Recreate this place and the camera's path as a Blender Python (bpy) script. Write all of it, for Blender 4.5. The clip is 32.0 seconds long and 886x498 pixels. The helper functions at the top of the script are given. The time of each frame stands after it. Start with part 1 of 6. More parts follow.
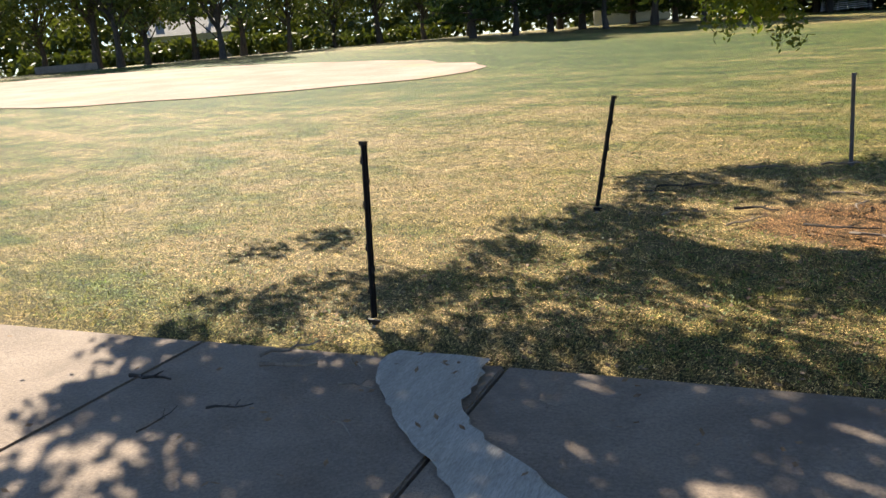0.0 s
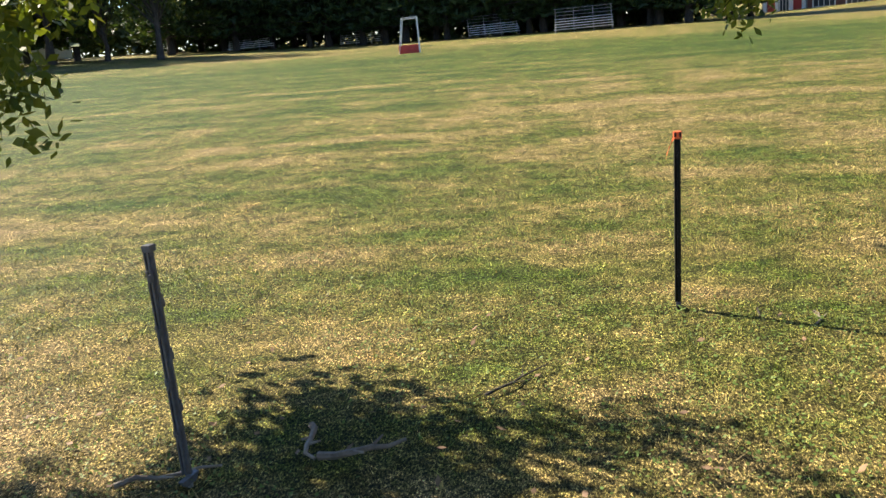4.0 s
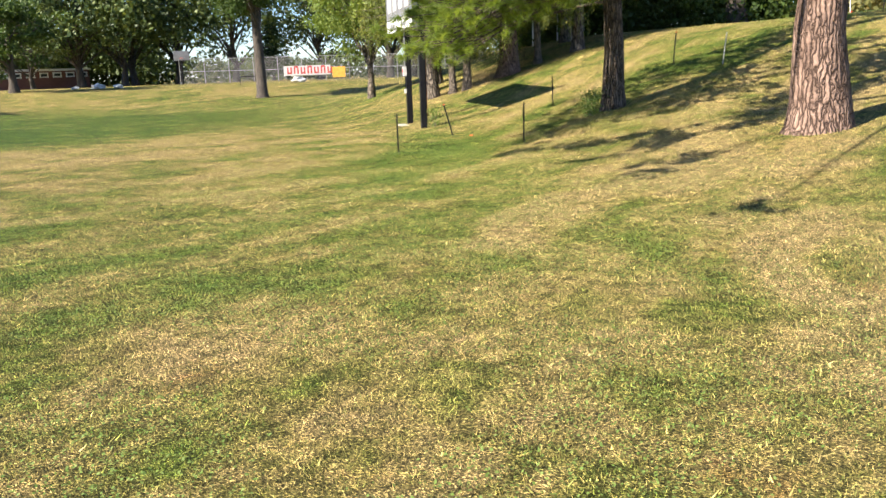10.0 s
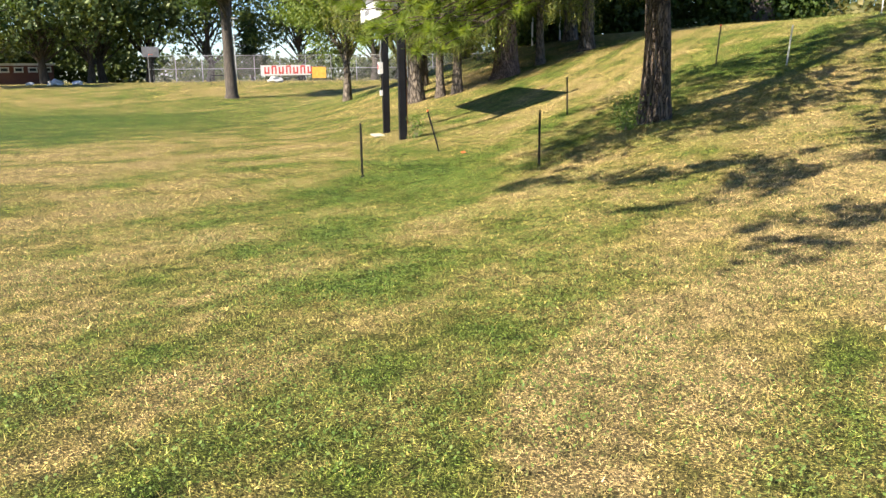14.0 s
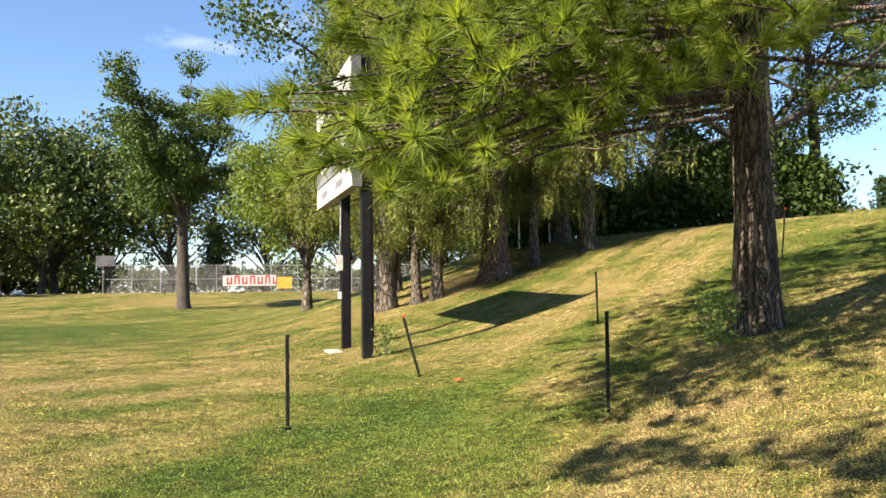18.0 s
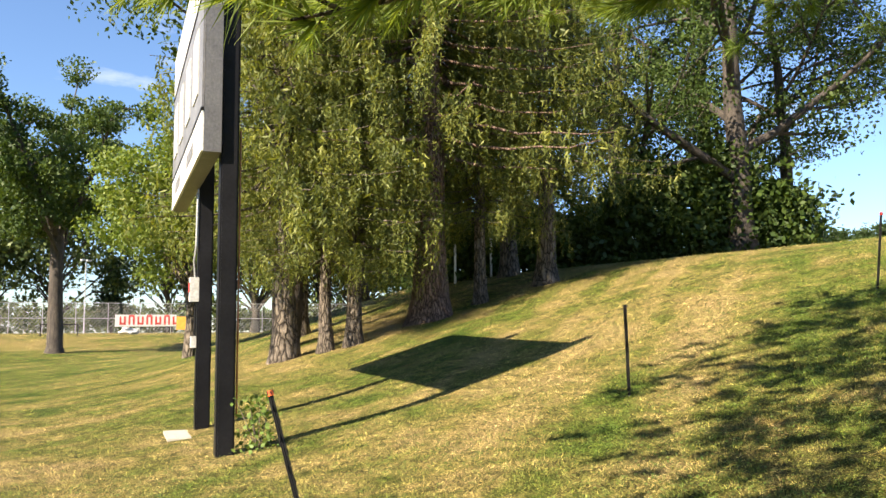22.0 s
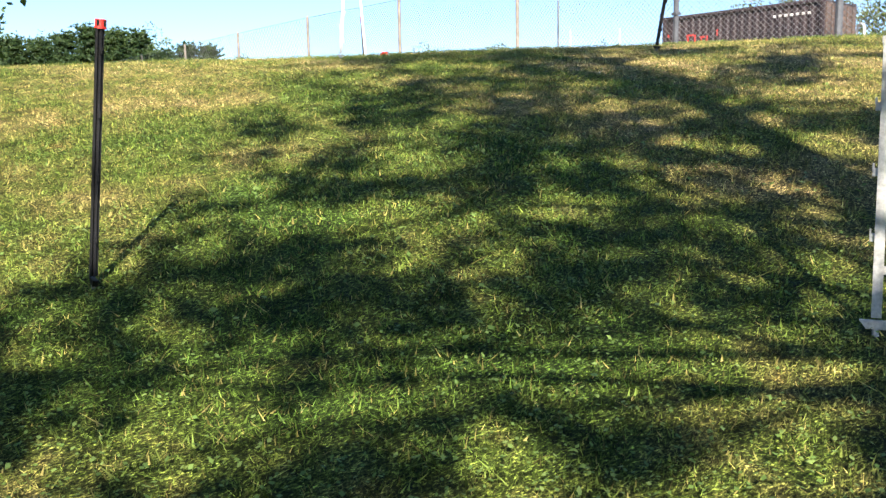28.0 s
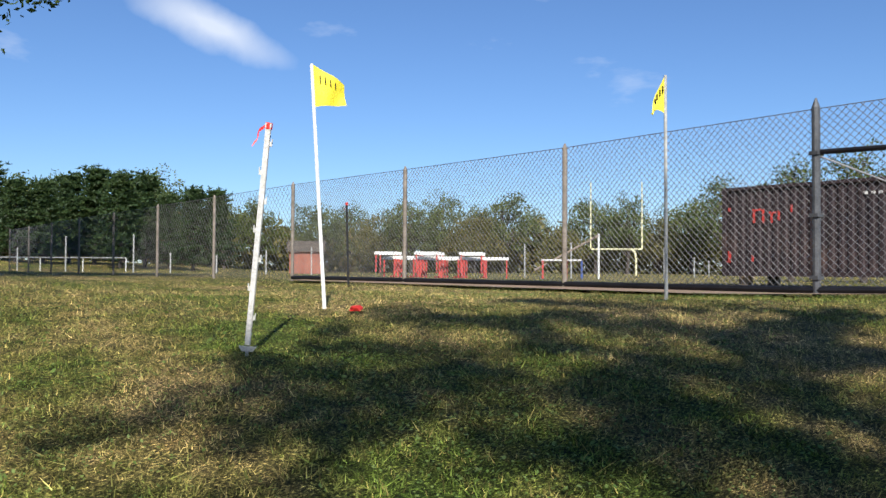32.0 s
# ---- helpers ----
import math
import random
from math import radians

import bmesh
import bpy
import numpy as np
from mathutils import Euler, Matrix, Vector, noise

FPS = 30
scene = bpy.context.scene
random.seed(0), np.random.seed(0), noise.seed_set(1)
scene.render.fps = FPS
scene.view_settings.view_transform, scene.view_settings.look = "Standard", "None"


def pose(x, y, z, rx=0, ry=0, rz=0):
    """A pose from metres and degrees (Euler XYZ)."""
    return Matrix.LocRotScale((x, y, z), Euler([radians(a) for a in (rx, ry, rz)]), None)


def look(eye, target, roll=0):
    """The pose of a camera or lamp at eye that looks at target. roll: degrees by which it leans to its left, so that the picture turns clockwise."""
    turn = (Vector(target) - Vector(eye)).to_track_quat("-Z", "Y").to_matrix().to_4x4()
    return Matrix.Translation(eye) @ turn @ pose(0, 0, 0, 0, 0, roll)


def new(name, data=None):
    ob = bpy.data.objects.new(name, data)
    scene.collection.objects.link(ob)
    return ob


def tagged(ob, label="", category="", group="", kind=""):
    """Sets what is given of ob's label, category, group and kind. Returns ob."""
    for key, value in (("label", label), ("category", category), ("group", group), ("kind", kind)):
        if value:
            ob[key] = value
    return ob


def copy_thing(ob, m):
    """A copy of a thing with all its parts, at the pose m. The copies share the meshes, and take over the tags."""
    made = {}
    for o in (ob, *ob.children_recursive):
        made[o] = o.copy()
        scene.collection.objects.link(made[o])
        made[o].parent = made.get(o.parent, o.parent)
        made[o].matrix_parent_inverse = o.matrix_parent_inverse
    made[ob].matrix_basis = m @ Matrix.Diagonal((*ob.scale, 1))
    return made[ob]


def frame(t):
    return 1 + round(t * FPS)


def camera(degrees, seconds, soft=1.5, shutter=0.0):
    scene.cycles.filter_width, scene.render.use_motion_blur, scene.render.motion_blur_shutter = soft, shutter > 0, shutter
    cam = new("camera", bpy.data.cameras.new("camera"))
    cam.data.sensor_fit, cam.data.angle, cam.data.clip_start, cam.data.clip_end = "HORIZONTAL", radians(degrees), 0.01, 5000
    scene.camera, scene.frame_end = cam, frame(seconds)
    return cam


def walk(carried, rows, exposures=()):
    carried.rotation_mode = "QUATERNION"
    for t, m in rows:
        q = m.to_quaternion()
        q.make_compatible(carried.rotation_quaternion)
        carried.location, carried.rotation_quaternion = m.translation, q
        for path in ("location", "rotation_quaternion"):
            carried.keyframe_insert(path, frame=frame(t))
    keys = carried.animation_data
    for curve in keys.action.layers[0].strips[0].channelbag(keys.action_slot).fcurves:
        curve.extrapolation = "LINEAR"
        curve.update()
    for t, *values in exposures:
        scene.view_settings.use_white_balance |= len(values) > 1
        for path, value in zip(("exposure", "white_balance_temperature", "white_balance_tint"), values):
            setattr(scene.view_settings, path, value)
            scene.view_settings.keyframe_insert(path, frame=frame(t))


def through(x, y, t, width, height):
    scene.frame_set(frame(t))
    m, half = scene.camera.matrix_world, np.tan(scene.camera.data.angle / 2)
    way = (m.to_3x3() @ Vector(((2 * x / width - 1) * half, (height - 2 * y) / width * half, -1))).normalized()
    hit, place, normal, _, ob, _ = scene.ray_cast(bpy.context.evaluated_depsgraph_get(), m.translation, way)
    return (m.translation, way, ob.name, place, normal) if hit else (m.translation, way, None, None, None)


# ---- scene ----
# ---- camera and walk ----
cam = camera(56.15, 32.0)
PATH = [
    (0, (1.346, -7.251, 1.594), (-0.058, -5.902, 1.136), -5.44),
    (0.5, (0.924, -6.491, 1.580), (-0.466, -5.131, 1.111), -5.63),
    (1, (0.501, -5.765, 1.580), (-0.849, -4.370, 1.101), -5.87),
    (1.5, (0.153, -4.964, 1.606), (-1.095, -3.481, 1.116), -6.14),
    (2, (-0.188, -4.235, 1.633), (-1.250, -2.613, 1.144), -6.05),
    (2.5, (-0.463, -3.419, 1.586), (-1.272, -1.656, 1.097), -5.64),
    (4.5, (-0.072, -0.257, 1.655), (-0.154, 1.677, 1.152), -5.67),
    (5, (0.283, 0.451, 1.608), (0.499, 2.377, 1.113), -5.29),
    (5.5, (0.785, 1.082, 1.575), (1.281, 2.956, 1.082), -4.84),
    (6, (1.387, 1.646, 1.522), (2.138, 3.436, 1.040), -4.23),
    (6.5, (2.029, 2.125, 1.516), (3.046, 3.777, 1.028), -3.74),
    (7, (2.689, 2.516, 1.526), (3.979, 3.946, 0.983), -3.12),
    (7.5, (3.393, 3.076, 1.552), (4.821, 4.334, 0.937), -2.71),
    (8, (4.200, 3.534, 1.572), (5.686, 4.718, 0.947), -2.84),
    (8.5, (4.896, 3.955, 1.549), (6.447, 5.086, 0.987), -2.65),
    (9, (5.504, 4.316, 1.534), (7.122, 5.386, 1.047), -2.30),
    (9.5, (5.762, 4.448, 1.558), (7.425, 5.469, 1.118), -2.10),
    (10, (6.034, 4.664, 1.530), (7.724, 5.648, 1.110), -1.99),
    (10.5, (6.618, 5.001, 1.476), (8.327, 5.951, 1.057), -1.96),
    (11, (7.269, 5.326, 1.459), (8.986, 6.257, 1.029), -2.01),
    (11.5, (8.052, 5.746, 1.425), (9.770, 6.660, 0.967), -1.93),
    (12, (8.775, 6.103, 1.410), (10.491, 7.013, 0.931), -1.76),
    (12.5, (9.451, 6.470, 1.374), (11.163, 7.384, 0.893), -1.64),
    (13, (10.175, 6.922, 1.321), (11.883, 7.842, 0.835), -1.37),
    (13.5, (10.835, 7.302, 1.323), (12.536, 8.237, 0.840), -1.10),
    (14, (11.456, 7.671, 1.322), (13.165, 8.625, 0.912), -0.85),
    (14.5, (12.052, 8.041, 1.280), (13.785, 9.014, 1.053), -0.71),
    (15, (12.716, 8.377, 1.229), (14.462, 9.350, 1.154), -0.45),
    (15.5, (13.401, 8.790, 1.174), (15.156, 9.750, 1.179), -0.21),
    (17.5, (16.321, 10.521, 1.028), (18.101, 11.428, 1.131), -0.59),
    (18, (17.125, 11.037, 0.936), (18.906, 11.943, 1.032), -0.76),
    (18.5, (17.814, 11.570, 0.904), (19.598, 12.471, 0.984), -0.76),
    (19, (18.596, 12.064, 0.862), (20.384, 12.958, 0.931), -0.64),
    (19.5, (19.297, 12.453, 0.915), (21.089, 13.338, 0.988), -0.43),
    (20, (20.099, 12.841, 0.898), (21.895, 13.714, 0.998), -0.52),
    (20.5, (20.901, 13.194, 0.900), (22.710, 14.040, 1.020), -0.49),
    (21, (21.652, 13.502, 0.917), (23.477, 14.310, 1.056), -0.61),
    (21.5, (22.461, 13.791, 0.951), (24.301, 14.557, 1.118), -0.41),
    (22, (23.212, 14.098, 0.957), (25.064, 14.827, 1.152), -0.42),
    (22.5, (24.037, 14.424, 0.964), (25.904, 15.113, 1.165), -0.21),
    (23, (24.768, 14.682, 1.015), (26.661, 15.302, 1.202), -0.30),
    (23.5, (25.708, 14.833, 1.040), (27.635, 15.338, 1.225), -0.32),
    (24, (26.510, 14.930, 1.051), (28.465, 15.316, 1.223), 0.02),
    (24.5, (27.591, 14.914, 1.028), (29.571, 15.167, 1.140), 0.07),
    (26.5, (30.895, 14.182, 1.517), (32.815, 13.663, 1.307), -3.26),
    (27, (31.692, 13.660, 1.711), (33.555, 12.974, 1.472), -2.80),
    (27.5, (32.402, 13.372, 1.970), (34.175, 12.494, 1.673), -1.62),
    (28, (32.887, 13.150, 2.136), (34.591, 12.141, 1.852), -1.02),
    (28.5, (33.462, 12.832, 2.413), (35.158, 11.795, 2.195), -0.55),
    (29, (33.993, 12.492, 2.574), (35.699, 11.448, 2.566), -0.20),
    (29.5, (34.756, 12.074, 2.761), (36.476, 11.060, 2.883), -0.17),
    (30, (35.402, 11.633, 2.906), (37.136, 10.652, 3.072), 0.16),
    (30.5, (36.039, 11.314, 3.112), (37.783, 10.349, 3.269), 0.15),
    (31, (36.658, 10.961, 3.259), (38.401, 9.990, 3.400), 0.23),
    (31.5, (37.319, 10.634, 3.398), (39.061, 9.657, 3.511), 0.35),
    (32, (37.960, 10.190, 3.562), (39.694, 9.195, 3.611), 0.33),
]
walk(cam, [(t, look(eye, target, roll)) for t, eye, target, roll in PATH],
     exposures=[(0, 1.48, 7300, 10), (2.5, 1.5, 7150, 10), (5, 1.7, 6900, 10), (6, 1.86, 6700, 10), (7, 2.08, 6700, 10), (8, 2.03, 6700, 10), (9, 1.68, 6750, 10), (14, 1.7, 6900, 10), (15.2, 1.54, 7200, 10),
                (17.5, 1.66, 7350, 10), (21, 1.72, 7500, 10), (23, 1.7, 7500, 10), (24.5, 1.6, 7200, 10), (26.5, 1.66, 6550, 10), (28.2, 1.82, 6500, 10), (29, 0.88, 6200, 10), (29.5, 0.5, 5900, 10), (30, 0.2, 5700, 10), (31, 0.52, 5900, 10), (32, 0.66, 6200, 10)])

# ---- world, sun ----
SUN = Vector((-0.711, 0.351, 0.609)).normalized()   # towards the sun
world = bpy.data.worlds.new("world")
scene.world = world
world.use_nodes = True
wn, wl = world.node_tree.nodes, world.node_tree.links
sky = wn.new("ShaderNodeTexSky")
sky.sky_type, sky.sun_disc = "NISHITA", False
sky.sun_elevation = math.asin(SUN.z)
sky.sun_rotation = math.atan2(SUN.x, SUN.y)
sky.air_density, sky.dust_density, sky.ozone_density = 1.0, 0.15, 4.0
wn["Background"].inputs["Strength"].default_value = 0.068
# thin fair-weather clouds
tc = wn.new("ShaderNodeTexCoord")
mp = wn.new("ShaderNodeMapping")
mp.inputs["Scale"].default_value = (1.6, 2.6, 7.0)
cn = wn.new("ShaderNodeTexNoise")
cn.inputs["Scale"].default_value, cn.inputs["Detail"].default_value, cn.inputs["Roughness"].default_value = 1.7, 7.0, 0.55
cr = wn.new("ShaderNodeValToRGB")
cr.color_ramp.elements[0].position, cr.color_ramp.elements[1].position = 0.62, 0.95
# one long wisp above the sports ground
wm = wn.new("ShaderNodeMapping")
wm.vector_type = "TEXTURE"
wm.inputs["Location"].default_value = (0.936, -0.207, 0.284)
wm.inputs["Rotation"].default_value = (radians(20), 0, radians(-12.5))
wm.inputs["Scale"].default_value = (0.5, 0.105, 0.030)
ww = wn.new("ShaderNodeVectorMath")
ww.operation = "MULTIPLY_ADD"
wo = wn.new("ShaderNodeTexNoise")
wo.inputs["Scale"].default_value, wo.inputs["Detail"].default_value = 16.0, 5.0
ww.inputs[1].default_value = (0.045, 0.045, 0.030)
wg = wn.new("ShaderNodeTexGradient")
wg.gradient_type = "SPHERICAL"
wr = wn.new("ShaderNodeValToRGB")
wr.color_ramp.elements[0].position, wr.color_ramp.elements[1].position = 0.05, 0.85
wr.color_ramp.elements[1].color = (0.75, 0.75, 0.75, 1)
wx = wn.new("ShaderNodeMath")
wx.operation = "MAXIMUM"
cmix = wn.new("ShaderNodeMix")
cmix.data_type = "RGBA"
cmix.inputs["B"].default_value = (9.0, 9.3, 9.8, 1)
wl.new(tc.outputs["Generated"], mp.inputs["Vector"])
wl.new(mp.outputs["Vector"], cn.inputs["Vector"])
wl.new(cn.outputs["Fac"], cr.inputs["Fac"])
wl.new(tc.outputs["Generated"], wo.inputs["Vector"])
wl.new(wo.outputs["Color"], ww.inputs[0])
wl.new(tc.outputs["Generated"], ww.inputs[2])
wl.new(ww.outputs["Vector"], wm.inputs["Vector"])
wl.new(wm.outputs["Vector"], wg.inputs["Vector"])
wl.new(wg.outputs["Fac"], wr.inputs["Fac"])
wl.new(wr.outputs["Color"], wx.inputs[0])
wl.new(cr.outputs["Color"], wx.inputs[1])
wl.new(wx.outputs[0], cmix.inputs["Factor"])
tint = wn.new("ShaderNodeMix")
tint.data_type, tint.blend_type = "RGBA", "MULTIPLY"
tint.inputs["Factor"].default_value = 1.0
tint.inputs["B"].default_value = (0.84, 0.97, 1.16, 1)
wl.new(sky.outputs["Color"], tint.inputs["A"])
wl.new(tint.outputs["Result"], cmix.inputs["A"])
wl.new(cmix.outputs["Result"], wn["Background"].inputs["Color"])

sun = new("sun", bpy.data.lights.new("sun", "SUN"))
sun.data.energy, sun.data.angle, sun.data.color = 4.9, radians(0.6), (1.0, 0.93, 0.82)
sun.matrix_world = look((0, 0, 60), Vector((0, 0, 60)) - SUN)


# ---- materials ----
def nodes_of(name):
    m = bpy.data.materials.new(name)
    m.use_nodes = True
    return m, m.node_tree.nodes, m.node_tree.links, m.node_tree.nodes["Principled BSDF"]


def ramp(n, stops):
    r = n.new("ShaderNodeValToRGB")
    e = r.color_ramp.elements
    while len(e) < len(stops):
        e.new(0.5)
    for k, (p, c) in enumerate(stops):
        e[k].position, e[k].color = p, (*c, 1) if len(c) == 3 else c
    return r


def noise_tex(n, l, vec, scale, detail=5.0, rough=0.6):
    t = n.new("ShaderNodeTexNoise")
    t.inputs["Scale"].default_value, t.inputs["Detail"].default_value, t.inputs["Roughness"].default_value = scale, detail, rough
    if vec:
        l.new(vec, t.inputs["Vector"])
    return t.outputs["Fac"]


def mixc(n, l, fac, a, b, mode="MIX"):
    x = n.new("ShaderNodeMix")
    x.data_type, x.blend_type = "RGBA", mode
    for sock, v in (("Factor", fac), ("A", a), ("B", b)):
        if isinstance(v, (int, float)):
            x.inputs[sock].default_value = v
        elif isinstance(v, tuple):
            x.inputs[sock].default_value = (*v, 1)
        else:
            l.new(v, x.inputs[sock])
    return x.outputs["Result"]


def surface(name, dark, light, scale=4.0, rough=0.8, bump=0.3, fine=40.0, metal=0.0, stain=None, spec=0.5, stretch=None, depth=0.02):
    """A two-scale surface in object space: broad tone, fine grain, relief, optional stains."""
    m, n, l, p = nodes_of(name)
    c = n.new("ShaderNodeTexCoord")
    vec = c.outputs["Object"]
    if stretch:
        s = n.new("ShaderNodeMapping")
        s.inputs["Scale"].default_value = stretch
        l.new(vec, s.inputs["Vector"])
        vec = s.outputs["Vector"]
    a, b = noise_tex(n, l, vec, scale), noise_tex(n, l, vec, fine, 4.0, 0.7)
    r = ramp(n, [(0.3, dark), (0.7, light)])
    l.new(a, r.inputs["Fac"])
    g = ramp(n, [(0.25, (0.6, 0.6, 0.6)), (0.75, (1.25, 1.25, 1.25))])
    l.new(b, g.inputs["Fac"])
    col = mixc(n, l, 1.0, r.outputs["Color"], g.outputs["Color"], "MULTIPLY")
    if stain:
        t = ramp(n, [(0.55, (0, 0, 0)), (0.7, (1, 1, 1))])
        l.new(noise_tex(n, l, vec, scale * 0.6, 6.0, 0.7), t.inputs["Fac"])
        col = mixc(n, l, t.outputs["Color"], col, stain)
    l.new(col, p.inputs["Base Color"])
    p.inputs["Roughness"].default_value, p.inputs["Metallic"].default_value = rough, metal
    p.inputs["Specular IOR Level"].default_value = spec
    if bump:
        bm_ = n.new("ShaderNodeBump")
        bm_.inputs["Strength"].default_value, bm_.inputs["Distance"].default_value = bump, depth
        l.new(b, bm_.inputs["Height"])
        l.new(bm_.outputs["Normal"], p.inputs["Normal"])
    return m


def leafy(name, tones, through=0.35, rough=0.55, noise_scale=0.35):
    """Foliage: tone by leaf and by clump, some light passing through."""
    m, n, l, p = nodes_of(name)
    geo = n.new("ShaderNodeNewGeometry")
    c = n.new("ShaderNodeTexCoord")
    r = ramp(n, [(k / max(1, len(tones) - 1), t) for k, t in enumerate(tones)])
    add = n.new("ShaderNodeMath")
    add.operation = "MULTIPLY_ADD"
    add.inputs[1].default_value = 0.55
    nz = noise_tex(n, l, c.outputs["Object"], noise_scale, 3.0)
    sc = n.new("ShaderNodeMath")
    sc.operation = "MULTIPLY_ADD"
    sc.inputs[1].default_value, sc.inputs[2].default_value = 1.3, -0.4
    l.new(nz, sc.inputs[0])
    l.new(geo.outputs["Random Per Island"], add.inputs[0])
    l.new(sc.outputs[0], add.inputs[2])
    l.new(add.outputs[0], r.inputs["Fac"])
    l.new(r.outputs["Color"], p.inputs["Base Color"])
    p.inputs["Roughness"].default_value = rough
    p.inputs["Specular IOR Level"].default_value = 0.3
    tr = n.new("ShaderNodeBsdfTranslucent")
    warm = mixc(n, l, 1.0, r.outputs["Color"], (1.5, 1.4, 0.6), "MULTIPLY")
    l.new(warm, tr.inputs["Color"])
    mx = n.new("ShaderNodeMixShader")
    mx.inputs["Fac"].default_value = through
    l.new(p.outputs["BSDF"], mx.inputs[1])
    l.new(tr.outputs["BSDF"], mx.inputs[2])
    l.new(mx.outputs["Shader"], n["Material Output"].inputs["Surface"])
    return m


def turf_colour(n, l):
    """The lawn's colour by place: green, straw and bare soil in drifts, with mowing bands."""
    geo = n.new("ShaderNodeNewGeometry")
    pos = geo.outputs["Position"]
    flat = n.new("ShaderNodeMapping")
    flat.inputs["Scale"].default_value = (1, 1, 0.0)
    l.new(pos, flat.inputs["Vector"])
    v = flat.outputs["Vector"]
    band = n.new("ShaderNodeMapping")
    band.inputs["Rotation"].default_value = (0, 0, radians(-14))
    band.inputs["Scale"].default_value = (0.06, 1.0, 0.0)
    l.new(pos, band.inputs["Vector"])
    big = noise_tex(n, l, v, 0.11, 4.0, 0.55)
    mid = noise_tex(n, l, v, 0.75, 5.0, 0.65)
    fin = noise_tex(n, l, v, 5.5, 4.0, 0.7)
    str_ = noise_tex(n, l, band.outputs["Vector"], 0.9, 3.0, 0.6)
    def madd(x, k, y):
        q = n.new("ShaderNodeMath")
        q.operation = "MULTIPLY_ADD"
        l.new(x, q.inputs[0])
        q.inputs[1].default_value = k
        if isinstance(y, float):
            q.inputs[2].default_value = y
        else:
            l.new(y, q.inputs[2])
        return q.outputs[0]
    # distance along x and y shifts the drift: straw near the start, green across the field
    sep = n.new("ShaderNodeSeparateXYZ")
    l.new(pos, sep.inputs[0])
    def blob(cx, cy, rx, ry, turn=0.0):
        mpg = n.new("ShaderNodeMapping")
        mpg.vector_type = "TEXTURE"
        mpg.inputs["Location"].default_value = (cx, cy, 0)
        mpg.inputs["Rotation"].default_value = (0, 0, radians(turn))
        mpg.inputs["Scale"].default_value = (rx, ry, 1)
        l.new(v, mpg.inputs["Vector"])
        gr = n.new("ShaderNodeTexGradient")
        gr.gradient_type = "SPHERICAL"
        l.new(mpg.outputs["Vector"], gr.inputs["Vector"])
        return gr.outputs["Fac"]
    def arc(cx, cy, radius, mx_, my_, reach):
        dist = n.new("ShaderNodeVectorMath")
        dist.operation = "DISTANCE"
        l.new(v, dist.inputs[0])
        dist.inputs[1].default_value = (cx, cy, 0)
        edge = n.new("ShaderNodeMath")
        edge.operation = "SUBTRACT"
        l.new(dist.outputs["Value"], edge.inputs[0])
        edge.inputs[1].default_value = radius
        side = n.new("ShaderNodeMath")
        side.operation = "ABSOLUTE"
        l.new(edge.outputs[0], side.inputs[0])
        line = ramp(n, [(0.10, (1, 1, 1)), (0.45, (0, 0, 0))])
        l.new(side.outputs[0], line.inputs["Fac"])
        part_ = n.new("ShaderNodeMath")
        part_.operation = "MULTIPLY"
        l.new(line.outputs["Color"], part_.inputs[0])
        l.new(blob(mx_, my_, reach, reach), part_.inputs[1])
        return part_.outputs[0]
    f = madd(str_, 1.1, -1.31)
    f = madd(big, 0.8, f)
    f = madd(mid, 1.5, f)
    f = madd(fin, 0.48, f)
    f = madd(blob(-1.5, -1.5, 9, 6), 0.38, f)         # dry under the large tree
    f = madd(blob(28, 9.5, 13, 5, 20), 0.14, f)       # dry shoulder of the bank
    f = madd(blob(22, 19, 9, 4, 35), 0.12, f)
    f = madd(blob(25.7, 16.2, 5.5, 2.0, 25), -0.34, f)  # lush strip where the course turns
    f = madd(blob(30, 42, 40, 20, 20), -0.50, f)      # watered playing field
    f = madd(blob(21, 23.5, 15, 4.2, 12), 0.34, f)    # tan band before it
    f = madd(blob(20.5, 14.5, 6, 2.6, 40), -0.30, f)
    f = madd(blob(19.8, 7.9, 5.5, 2.4, 15), 0.34, f)  # dry ground below the old pine
    f = madd(arc(16.1, 5.0, 4.12, 15.9, 9.0, 3.4), 0.75, f)   # pale curved mower tracks
    f = madd(arc(14.6, 1.8, 4.05, 14.4, 5.8, 2.6), 0.75, f)
    f = madd(blob(-10, 40, 40, 22), -0.36, f)
    f = madd(blob(-36, 20, 36, 26), -0.62, f)
    f = madd(blob(38, 11.2, 6, 4, 0), -0.27, f)       # thick grass under the pines on the slope
    f = madd(blob(33.5, 12.8, 5, 3.0, 0), -0.26, f)
    f = madd(blob(41.5, 11.0, 4.5, 2.6, -30), 0.20, f)
    f = madd(blob(25.3, 12.6, 4, 2.2, 20), 0.26, f)
    f = madd(blob(35.3, 16.2, 7, 3, 60), 0.12, f)
    mask = ramp(n, [(0.60, (0, 0, 0)), (0.74, (0.8, 0.8, 0.8))])
    l.new(noise_tex(n, l, v, 1.25, 5.0, 0.7), mask.inputs["Fac"])
    r = ramp(n, [(0.20, (0.088, 0.155, 0.034)), (0.40, (0.160, 0.213, 0.052)), (0.56, (0.270, 0.262, 0.096)),
                 (0.72, (0.430, 0.348, 0.170)), (0.90, (0.510, 0.390, 0.230))])
    l.new(f, r.inputs["Fac"])
    dead = mixc(n, l, mask.outputs["Color"], r.outputs["Color"], (0.30, 0.185, 0.085))
    thick = ramp(n, [(0.36, (0.50, 0.52, 0.46)), (0.50, (0.98, 0.98, 0.96)), (0.64, (1.55, 1.50, 1.45))])
